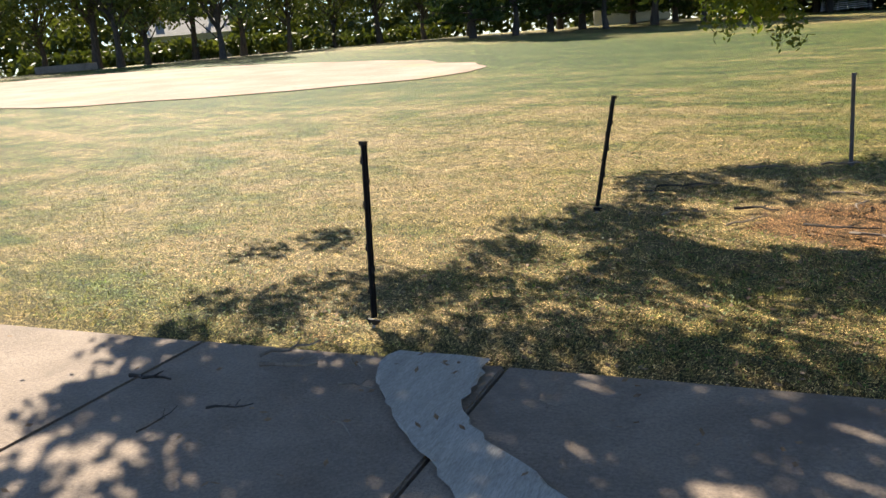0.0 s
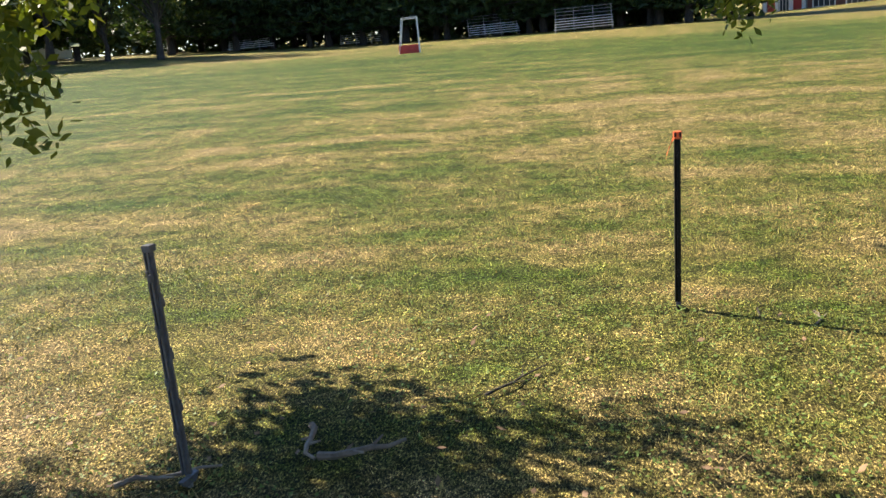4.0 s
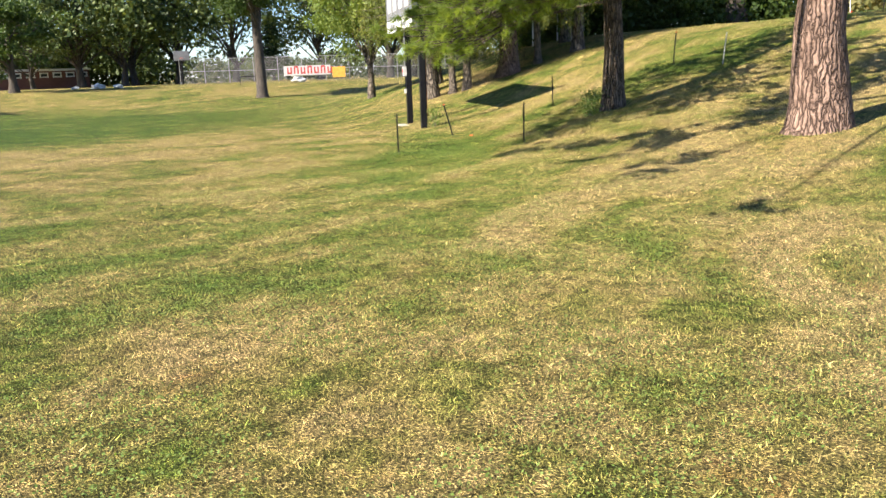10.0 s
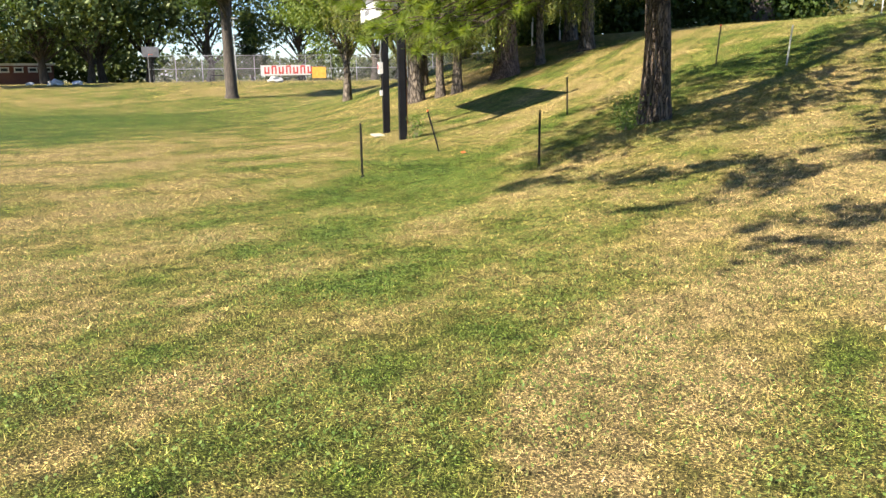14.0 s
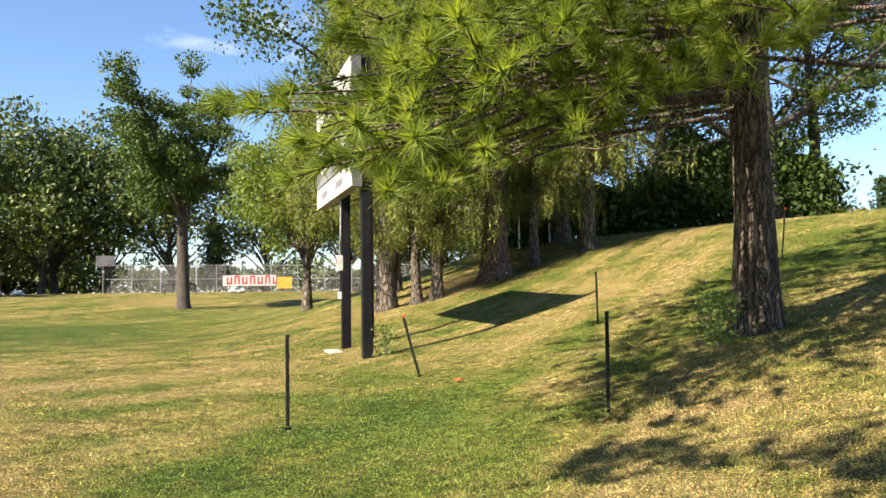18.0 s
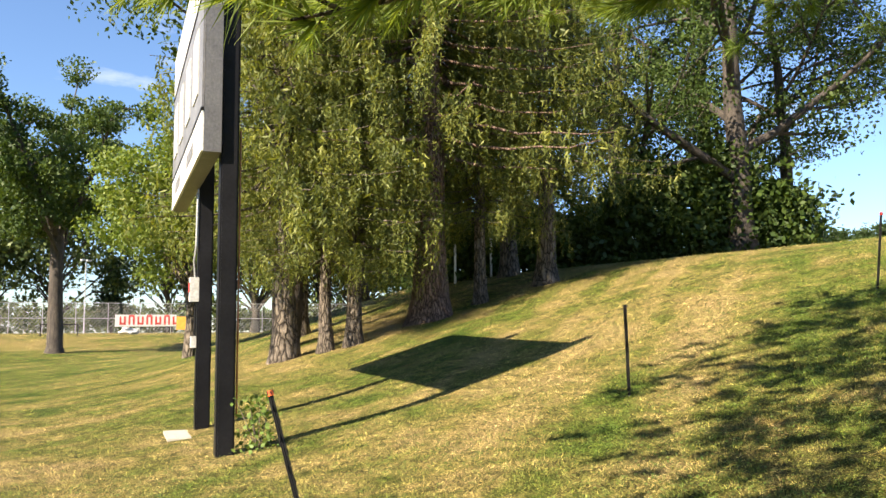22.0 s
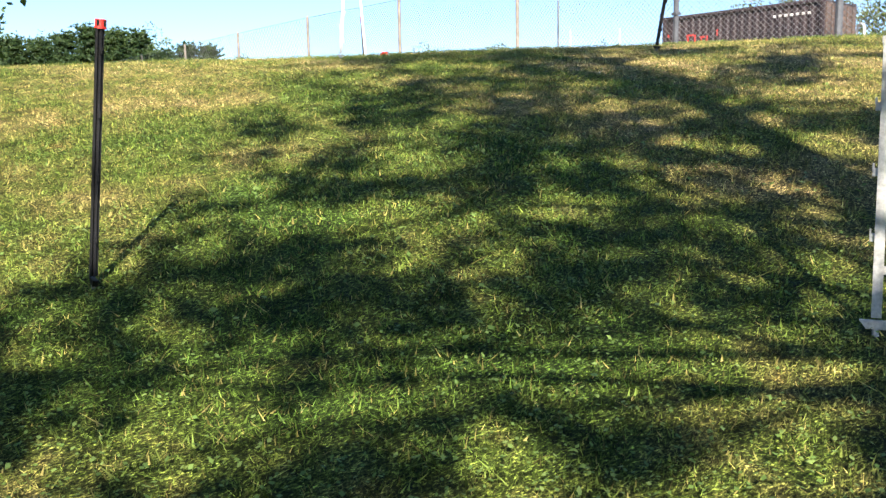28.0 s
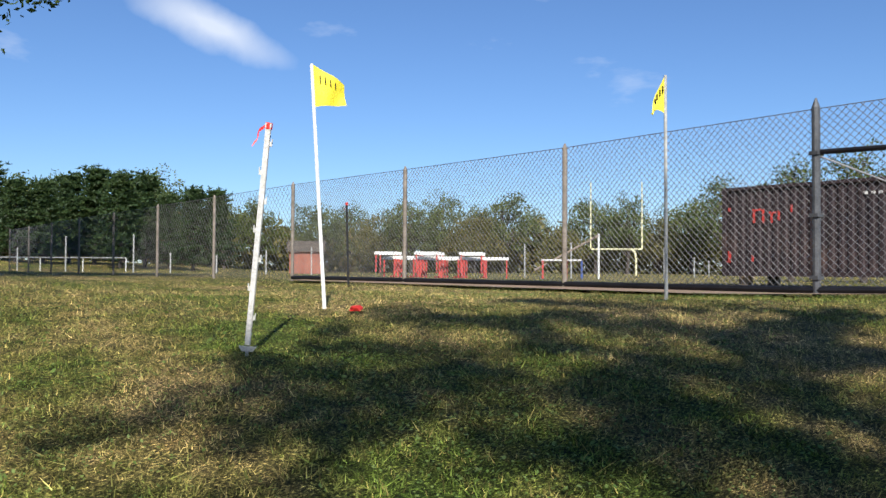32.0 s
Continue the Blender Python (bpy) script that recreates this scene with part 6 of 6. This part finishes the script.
def hurdle(x, y, turn):
    ob = thing("hurdle", "red-legged track hurdle with a white top board", "hurdle", "stacked hurdles", at=on(x, y, 0, turn))
    for s in (-0.55, 0.55):
        part("leg", Geo().box((s, 0, 0.5), (0.07, 0.07, 1.0)).box((s, -0.3, 0.04), (0.07, 0.7, 0.07)), M_REDPAINT, ob)
    part("top_board", Geo().box((0, 0.02, 1.06), (1.3, 0.05, 0.16)), M_WHITE, ob)
    return ob


h0 = hurdle(77.8, -10.5, 60)
for k in range(1, 26):
    t = 0.35 + 0.65 * k / 25
    copy_thing(h0, on(79.2 - 3.9 * t + (k % 3) * 1.3, -8.2 - 6.6 * t + (k % 2) * 0.9, 0.25 * (k % 4 == 1), 55 + (k % 4) * 9))
shed = thing("shed", "small brick shed with a brown roof beyond the track", "shed", at=on(122.2, -21.3, 0, -112))
part("wall", Geo().box((0, 0, 1.2), (3.4, 3, 2.4)), M_BRICK, shed)
part("roof", Geo().add([(-2, -1.8, 2.3), (2, -1.8, 2.3), (2, 1.8, 2.3), (-2, 1.8, 2.3), (-2, 0, 3.5), (2, 0, 3.5)], [(0, 1, 5, 4), (2, 3, 4, 5), (0, 4, 3), (1, 2, 5)]), M_BARK, shed)


def white_post(x, y, h):
    return solid("rail_post", Geo().tube([(0, 0, -0.05), (0, 0, h - 0.04), (0, 0, h)], [0.05, 0.05, 0.025], 8), M_POLE, "slim white post at the edge of the track", "post", group="track posts", at=on(x, y))


for x, y, hh in ((106, 14, 2.4), (104, 10, 2.3), (101, 7.2, 1.6), (99, 4.4, 2.4), (97, 0.4, 2.6), (96.4, -1.9, 1.4), (95.5, -4.8, 1.3), (94.5, -8.0, 1.7), (93.6, -11.0, 2.0), (86.5, -24.4, 2.4), (82, -25.0, 2.4), (79.5, -31, 2.2), (90, -45, 1.8), (92, -49, 1.6)):
    white_post(x, y, hh)
rl = thing("track_rail", "low white tubular rail beside the track", "rail", at=(0, 0, 0))
zr = gz(100, 5)
part("rail", Geo().tube([(97.5, 0.8, zr + 0.95), (102.5, 8.4, zr + 0.95)], [0.05, 0.05], 6), M_GALV, rl)
for t in (0, 0.33, 0.66, 1):
    part("leg", Geo().tube([(97.5 + 5 * t, 0.8 + 7.6 * t, zr), (97.5 + 5 * t, 0.8 + 7.6 * t, zr + 0.95)], [0.04, 0.04], 6), M_WHITE, rl)
sl = thing("training_frame", "slanting timber beam on red and blue legs", "training frame", at=on(77.2, -20.8, 0, -125))
part("beam", Geo().tube([(-1.9, 0, 0.5), (1.9, 0, 2.6)], [0.07, 0.07], 6), M_TWIG, sl)
part("post", Geo().tube([(1.9, 0, 0), (1.9, 0, 2.7)], [0.06, 0.06], 6), M_WHITE, sl)
for xx, mt in ((-1.4, M_REDPAINT), (0.0, M_REDPAINT), (0.9, M_BLUE)):
    part("leg", Geo().box((xx, 0, 0.55), (0.10, 0.5, 1.1)), mt, sl)
part("board", Geo().box((-0.3, 0, 1.12), (2.4, 0.5, 0.10)), M_PALE, sl)
bt = tree(broadleaf(8.5, 7.5, 71, 0.25, 2, 0.12, 0.16, 15, 1.0, 6, up=0.9), M_TWIG, M_LEAF_TAN, 88, -50, "leafless grey tree at the edge of the sports ground")

# the gate beside the tall fence post
G0, G1 = fence_pts[3], fence_pts[2]
gate = thing("fence_gate", "steel gate frame of the chain-link fence", "gate", at=(0, 0, 0))
gq = [G0.lerp(G1, k) for k in (0.02, 0.5, 0.98)]
zz = gz(G0.x, G0.y)
part("top_pipe", Geo().tube([(gq[0].x, gq[0].y, zz + 1.86), (gq[2].x, gq[2].y, zz + 1.80)], [0.035, 0.035], 8), M_STEEL_BLACK, gate)
part("brace", Geo().tube([(gq[0].x, gq[0].y, zz + 1.80), (gq[1].x, gq[1].y, zz + 1.10)], [0.012, 0.012], 6), M_GALV, gate)
part("post_sleeve", Geo().tube([(G0.x, G0.y, zz - 0.05), (G0.x, G0.y, zz + 2.44), (G0.x, G0.y, zz + 2.56)], [0.052, 0.052, 0.012], 10), M_DARKGALV, gate)
for k in range(3):
    part("hinge", Geo().box((G0.x, G0.y, zz + 0.25 + k * 0.8), (0.125, 0.125, 0.05)), M_DARKGALV, gate)

part("latch_post", Geo().tube([(G1.x, G1.y, gz(G1.x, G1.y) - 0.05), (G1.x, G1.y, gz(G1.x, G1.y) + 2.48), (G1.x, G1.y, gz(G1.x, G1.y) + 2.56)], [0.062, 0.062, 0.02], 10), M_DARKGALV, gate)
loop = [(41.52 + 0.09 * math.cos(q * math.pi / 6), -0.12 - 0.04 * math.cos(q * math.pi / 6), gz(41.5, -0.1) + 0.36 + 0.10 * math.sin(q * math.pi / 6)) for q in range(7)]
loop = [(loop[0][0], loop[0][1], gz(41.5, -0.1) - 0.03)] + loop + [(loop[-1][0], loop[-1][1], gz(41.5, -0.1) - 0.03)]
solid("gate_stop", Geo().tube(loop, [0.022] * len(loop), 7), M_POLE, "bent white pipe loop beside the gate post", "gate stop")

# worn strip along the fence
strip = [fence_pts[3] + Vector((-6.0, -2.6)), Vector((41.2, 0.9)), Vector((44.3, 2.6)), Vector((49.5, 3.1)), Vector((56.0, 3.9)), Vector((57.8, 2.7)), Vector((49.2, 0.9)), Vector((44.9, 0.2)), Vector((39.3, -2.9))]
drape("worn_path", [tuple(p) for p in strip], 0.05, M_SOIL, "bare worn strip of soil along the fence", "path", cells=18)
solid("fence_pipe", Geo().tube([(p.x, p.y, gz(p.x, p.y) + 0.09) for p in (fence_pts[2], fence_pts[3], fence_pts[4], fence_pts[5], fence_pts[6])], [0.05] * 5, 8), M_STEEL_BLACK, "black drain pipe lying along the fence foot", "pipe")


def crumple(name, x, y, size, material, label, seed, category):
    r = random.Random(seed)
    bm = bmesh.new()
    bmesh.ops.create_icosphere(bm, subdivisions=2, radius=size)
    for v in bm.verts:
        v.co *= r.uniform(0.6, 1.25)
        v.co.z = max(0.0, v.co.z * 0.55 + size * 0.2)
    return solid(name, bm, material, label, category, at=on(x, y, 0.01, seed * 40))


crumple("plastic_bag", 45.6, 0.55, 0.16, M_WHITE, "crumpled white plastic bag at the foot of the fence", 1, "bag")
crumple("fallen_flag", 43.95, 7.53, 0.06, M_RED, "red cloth lying in the shaded grass", 2, "cloth")
crumple("fallen_tape", 28.1, 16.4, 0.055, M_ORANGE, "orange tape lying in the grass", 3, "tape")
crumple("fallen_leaf", 33.35, 12.35, 0.015, M_LEAF_DEAD, "single dead leaf curled in the grass", 4, "leaf")

# red lettering on the container, kept as plain marks
for k, (xx, zz2, w, hh) in enumerate(((1.15, 2.05, 0.30, 0.07), (1.05, 1.85, 0.07, 0.40), (1.35, 1.85, 0.07, 0.42), (1.65, 1.95, 0.22, 0.06), (1.62, 1.80, 0.06, 0.34), (1.85, 1.85, 0.06, 0.30), (2.25, 2.05, 0.05, 0.22), (0.22, 2.1, 0.07, 0.12), (0.22, 0.6, 0.10, 0.35), (0.2, 0.45, 0.14, 0.06), (1.0, 0.55, 0.06, 0.2))):
    part("red_mark", Geo().box((CL - xx, 0.012, zz2), (w, 0.016, hh)), M_REDPAINT, ct, "worn red painted mark")
for k_, (x_, y_, s_) in enumerate(((69.6, -31.2, 0.50), (66.5, -33.3, 0.54), (62.5, -36.0, 0.55), (57.5, -38.5, 0.57))):
    again(farB, x_, y_, 70 * k_, s_, label="rounded green tree behind the container")
for k in range(7):
    part("white_mark", Geo().box((CL - 4.4 - 0.20 * k, 0.012, 2.38), (0.11, 0.016, 0.08)), M_PALE, ct)

# ---- round the ball courts ----
bn = thing("banner", "long white banner with bold red lettering on the court fence", "banner", at=pose(0, 0, 0))
ba, bb = Vector((86.9, 73.5)), Vector((90.5, 69.1))
bd = (bb - ba)
byaw = math.degrees(math.atan2(bd.y, bd.x))
bn.matrix_world = pose(ba.x, ba.y, gz(ba.x, ba.y) + 0.5, 0, 0, byaw)
part("cloth", Geo().box((bd.length / 2, 0, 0.75), (bd.length, 0.03, 1.15)), M_PALE, bn)
ltr = Geo()
for k in range(7):
    x0 = 0.5 + k * 0.82
    ltr.box((x0, -0.022, 0.75), (0.17, 0.012, 0.80)).box((x0 + 0.40, -0.022, 0.75), (0.17, 0.012, 0.80)).box((x0 + 0.2, -0.022, 0.75 + (0.45 if k % 2 else -0.3)), (0.5, 0.012, 0.18))
part("red_letters", ltr, M_REDPAINT, bn)
solid("banner", Geo().box((0, 0, 0.7), (1.5, 0.03, 1.2)), M_ORANGE2, "small orange and yellow banner on the fence", "banner", at=on(86.2, 64.6, 0.3, byaw))
lp = thing("street_lamp", "tall white lamp pole with two heads", "lamp", at=on(85.0, 75.5))
part("pole", Geo().tube([(0, 0, 0), (0, 0, 7.0)], [0.06, 0.045], 8), M_POLE, lp)
for s in (-1, 1):
    part("lamp_head", Geo().box((0.35 * s, 0, 7.05), (0.55, 0.25, 0.14)), M_PALE, lp)
bh = thing("basketball_hoop", "basketball hoop with a pale backboard on a pole", "hoop", at=on(78.3, 81.7, 0, -40))
part("pole", Geo().tube([(0, 0, 0), (0, 0, 3.2)], [0.07, 0.06], 8), M_STEEL_BLACK, bh)
part("backboard", Geo().box((0, -0.35, 3.35), (1.8, 0.05, 1.1)), M_GREYPANEL, bh)
rim = [(0.23 * math.cos(a * math.pi / 6), -0.65 + 0.23 * math.sin(a * math.pi / 6), 3.05) for a in range(13)]
part("rim", Geo().tube(rim, [0.015] * 13, 5), M_ORANGE, bh)
for k, (x, y, s) in enumerate(((62.5, 77.0, 0.7), (64.2, 76.0, 0.5), (60.8, 78.2, 0.4), (80.5, 66.0, 0.8))):
    crumple("boulder", x, y, s, M_PALE, "pale boulder at the edge of the lawn", 10 + k, "boulder")
bc = thing("bench_frame", "low dark frame standing on the far lawn", "bench", at=on(71.5, 64.5, 0, -50))
part("bar", Geo().tube([(-1.3, 0, 0.9), (1.3, 0, 0.9)], [0.04, 0.04], 6), M_STEEL_BLACK, bc)
for xx in (-1.3, 1.3):
    part("leg", Geo().tube([(xx, 0, 0), (xx, 0, 0.9)], [0.04, 0.04], 6), M_STEEL_BLACK, bc)
# two pale poles on the crest behind the spruces
for x, y in ((53.2, 25.4), (54.6, 24.4)):
    solid("marker_pole", Geo().tube([(0, 0, -0.1), (0, 0, 1.5), (0, 0, 1.53)], [0.05, 0.05, 0.02], 8), M_WHITE, "pale slim pole on the bank behind the spruces", "pole", group="bank poles", at=on(x, y))
# green shoots at the foot of the column and the pine
def sprig(x, y, spread, tall, count, seed, label):
    rg = np.random.default_rng(seed)
    c = np.c_[rg.normal(0, spread, count), rg.normal(0, spread, count), rg.random(count) * tall]
    a = rg.normal(0, 1, (count, 3))
    a /= np.linalg.norm(a, axis=1, keepdims=True)
    b = np.cross(a, rg.normal(0, 1, (count, 3)))
    b /= np.linalg.norm(b, axis=1, keepdims=True)
    g = flakes("leaves", np.stack([c - a * 0.035, c + b * 0.022, c + a * 0.035, c - b * 0.022], 1), 4)
    ob = thing("shrub", label, "shrub", at=on(x, y))
    part("leaves", g, M_WEED, ob)
    st = Geo()
    for k in range(7):
        p = c[k * 3]
        st.tube([(0, 0, -0.02), (p[0] * 0.6, p[1] * 0.6, p[2] * 0.6), tuple(p)], [0.008, 0.006, 0.003], 4)
    part("stems", st, M_TWIG, ob)


sprig(31.25, 19.50, 0.12, 0.6, 260, 3, "green shoots and weeds round the scoreboard column")
sprig(28.35, 12.75, 0.16, 0.7, 420, 4, "leafy shoots at the foot of the pine")

# ---- grass ----
WALKED = np.array([(1.4, -7.2), (0.2, -4.8), (-0.5, -3.0), (-0.2, -0.6), (1.2, 1.4), (5.0, 4.0), (10.0, 6.8), (16.0, 10.3), (21.0, 13.2), (25.0, 14.7), (28.5, 14.9), (32.0, 13.5), (36.0, 11.3), (40.0, 9.0), (43.0, 6.0)])


def along(count, rg, near, far, power):
    """Places round the line of the walk, thick near it and thinner away."""
    seg = np.linalg.norm(np.diff(WALKED, axis=0), axis=1)
    k = rg.choice(len(seg), count, p=seg / seg.sum())
    t = rg.random(count)[:, None]
    p = WALKED[k] * (1 - t) + WALKED[k + 1] * t
    r = near + (far - near) * rg.random(count) ** power
    a = rg.random(count) * 2 * np.pi
    return p + np.c_[np.cos(a) * r, np.sin(a) * r]


def bare(p, soft=1.0):
    """True where no grass grows: on the pavement and on trodden soil."""
    e = np.array([0.374, -0.927])
    q = p - np.array([-1.37, -4.27])
    deep = q @ e
    on_slab = (deep > -0.03) & (deep < 7.9) & (np.abs(q @ np.array([0.927, 0.374])) < 18.5)
    soil = ((p[:, 0] + 0.5) / 1.5) ** 2 + ((p[:, 1] + 0.4) / 0.95) ** 2 < soft
    soil |= ((p[:, 0] - 2.6) / 0.8) ** 2 + ((p[:, 1] - 3.2) / 0.5) ** 2 < soft
    return on_slab | soil


def relief(p):
    n = np.array([noise.noise((x * 0.45, y * 0.45, 0)) for x, y in p])
    return land(p[:, 0], p[:, 1]) + 0.035 * n


def cells(p, size, rg):
    """One chance value for each tuft of the given size, with ragged edges."""
    q = np.floor((p + rg.normal(0, size * 0.25, p.shape)) / size)
    h = np.sin(q[:, 0] * 12.9898 + q[:, 1] * 78.233) * 43758.5453
    return h - np.floor(h)


def blades(name, count, seed, tall, wide, lean, near, far, power, label, where=None, tones=(0.0, 0.86)):
    rg = np.random.default_rng(seed)
    p = along(count, rg, near, far, power)
    p = p[~bare(p, 0.8 + 0.5 * rg.random(len(p)))]
    tuft = np.array([noise.noise((x * 7.0, y * 7.0, 2.0)) for x, y in p])
    p = p[tuft + rg.normal(0, 0.22, len(p)) > -0.12]
    if where is not None:
        p = p[where(p, rg)]
    m = len(p)
    z = relief(p)
    slope = sstep(24.5, 28.0, 0.79 * p[:, 0] - 0.62 * p[:, 1] + 6)
    c = np.c_[p, z - 0.004]
    hgt = tall * rg.uniform(0.45, 1.35, m) * (1 + 0.15 * slope)
    a = rg.random(m) * 2 * np.pi
    tip = np.c_[np.cos(a), np.sin(a), np.zeros(m)] * (np.abs(rg.normal(0, lean, m)) * hgt)[:, None]
    tip[:, 2] += hgt
    b = rg.random(m) * 2 * np.pi
    w = np.c_[np.cos(b), np.sin(b), np.zeros(m)] * (wide * rg.uniform(0.6, 1.4, m))[:, None]
    v = np.stack([c - w, c + w, c + tip], 1)
    me = flakes(name, v, 3)
    tone = me.attributes.new("tone", "FLOAT", "FACE")
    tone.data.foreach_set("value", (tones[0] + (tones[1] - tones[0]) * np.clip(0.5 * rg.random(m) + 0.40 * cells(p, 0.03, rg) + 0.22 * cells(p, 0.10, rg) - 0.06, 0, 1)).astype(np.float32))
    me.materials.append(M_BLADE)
    return tagged(new(name, me), label, "grass", kind="stuff")


blades("grass", 2300000, 1, 0.022, 0.0018, 1.1, 0.2, 6.0, 0.8, "short mown grass, green blades mixed with straw")
blades("grass", 700000, 2, 0.030, 0.0048, 1.1, 3.5, 15.0, 0.7, "short mown grass, green blades mixed with straw", None, (0.04, 0.80))
blades("grass", 300000, 3, 0.034, 0.0034, 1.2, 0.3, 5.5, 0.75, "longer uncut grass in the shade of the slope", lambda p, rg: (0.79 * p[:, 0] - 0.62 * p[:, 1] > 15.5), (0.08, 0.80))


def weeds(count, seed, size, near, far, label, where=None):
    rg = np.random.default_rng(seed)
    p = along(count, rg, near, far, 0.7)
    p = p[~bare(p)]
    if where is not None:
        p = p[where(p, rg)]
    m = len(p)
    c = np.c_[p, relief(p) + 0.02 + 0.025 * rg.random(m)]
    a = rg.random(m) * 2 * np.pi
    d = np.c_[np.cos(a), np.sin(a), rg.normal(0.1, 0.35, m)]
    e = np.c_[-np.sin(a), np.cos(a), rg.normal(0, 0.3, m)]
    s = (size * rg.uniform(0.5, 1.3, m))[:, None]
    v = np.stack([c - d * s * 0.5, c + e * s * 0.38, c + d * s * 0.55, c - e * s * 0.38], 1)
    me = flakes("weeds", v, 4)
    me.materials.append(M_WEED)
    return tagged(new("weeds", me), label, "weeds", kind="stuff")


def clumpy(scale, cut, seed):
    return lambda p, rg: np.array([noise.noise((x * scale, y * scale, seed)) for x, y in p]) + rg.normal(0, 0.12, len(p)) > cut


weeds(560000, 5, 0.016, 0.4, 7.0, "clover leaves among the grass", clumpy(0.8, -0.12, 3.0))
weeds(30000, 6, 0.027, 0.3, 4.5, "broad plantain leaves in the shaded grass", lambda p, rg: (0.79 * p[:, 0] - 0.62 * p[:, 1] > 15.5) & clumpy(0.9, 0.1, 7.0)(p, rg))


# ---- fallen twigs ----
def twig(x, y, turn, length, thick, seed, label="dead fallen twig lying on the ground", lift=0.0):
    r = random.Random(seed)
    g = Geo()
    pts = [(-length / 2, 0, thick)]
    for k in range(5):
        pts.append((pts[-1][0] + length / 5, pts[-1][1] + r.uniform(-0.12, 0.12) * length, thick + abs(r.uniform(0, 0.05)) * length))
    g.tube(pts, [thick * (1 - 0.12 * k) for k in range(6)], 6)
    for k in range(2):
        b = pts[2 + k]
        g.tube([b, (b[0] + 0.14 * length, b[1] + (0.16 if k else -0.16) * length, b[2] + 0.02)], [thick * 0.5, thick * 0.25], 5)
    return solid("fallen_twig", g, M_TWIG if seed % 3 else M_BARK_DARK, label, "twig", group="fallen twigs", at=on(x, y, 0.015 + lift, turn))


PAVED = "dead twig lying on the concrete pavement"
for k, (x, y, t, ln, th) in enumerate(((-2.45, -4.85, 70, 0.35, 0.010), (-2.25, -5.0, 30, 0.34, 0.016), (-2.75, -5.55, 15, 0.28, 0.012), (-1.95, -4.75, -10, 0.22, 0.006), (-1.75, -4.95, 25, 0.20, 0.007), (-2.1, -5.45, 60, 0.22, 0.007),
                                       (-0.85, -4.62, -40, 0.16, 0.004), (-1.5, -5.25, 5, 0.30, 0.005), (-2.2, -5.75, 90, 0.25, 0.005), (-0.55, -4.60, 10, 0.14, 0.004))):
    twig(x, y, t, ln, th, 40 + k, PAVED, 0.035)
for k, (x, y, t, ln, th) in enumerate(((-2.85, 0.1, 20, 0.45, 0.022), (-2.6, 0.25, 40, 0.35, 0.02), (-2.5, 1.25, 5, 0.40, 0.02), (-1.75, -0.55, 12, 0.38, 0.024), (-1.05, -0.1, -80, 0.40, 0.016), (-0.8, 0.6, 85, 0.35, 0.02),
                                       (-0.95, -0.85, 8, 0.55, 0.02), (-0.55, -1.05, -12, 0.6, 0.02), (-2.2, -0.9, 35, 0.45, 0.012), (-2.9, -0.2, 0, 0.4, 0.012), (-1.6, -1.0, 50, 0.4, 0.014), (-1.3, 0.35, 0, 0.35, 0.012),
                                       (-3.3, 0.55, -5, 0.45, 0.012), (-0.35, -0.6, 25, 0.5, 0.014), (-1.1, 1.3, 10, 0.4, 0.016), (0.1, 0.2, 20, 0.4, 0.012), (-1.9, 1.75, 30, 0.4, 0.02), (-1.6, 0.9, 70, 0.3, 0.01),
                                       (0.75, 3.45, 60, 0.25, 0.008), (0.95, 3.3, 80, 0.2, 0.01), (1.6, 3.9, 75, 0.15, 0.014), (-0.55, 2.55, 40, 0.4, 0.012), (-1.15, 1.9, 10, 0.35, 0.03), (-1.35, 2.0, -60, 0.3, 0.028))):
    twig(x, y, t, ln, th * 0.6, 60 + k, "dead twig lying in dry grass")


def litter(count, seed):
    rg = np.random.default_rng(seed)
    p = np.c_[rg.normal(-1.2, 1.6, count), rg.normal(-1.6, 2.2, count)]
    c = np.c_[p, relief(p) + 0.03 + 0.035 * ((p - np.array([-1.37, -4.27])) @ np.array([0.374, -0.927]) > 0)]
    a = rg.random(count) * 2 * np.pi
    d = np.c_[np.cos(a), np.sin(a), rg.normal(0, 0.3, count)] * 0.022
    e = np.c_[-np.sin(a), np.cos(a), rg.normal(0, 0.3, count)] * 0.012
    me = flakes("leaf_litter", np.stack([c - d, c + e, c + d, c - e], 1), 4)
    me.materials.append(M_LEAF_DEAD)
    return tagged(new("leaf_litter", me), "small dead leaves and bits scattered under the tree", "litter", kind="stuff")


litter(900, 9)
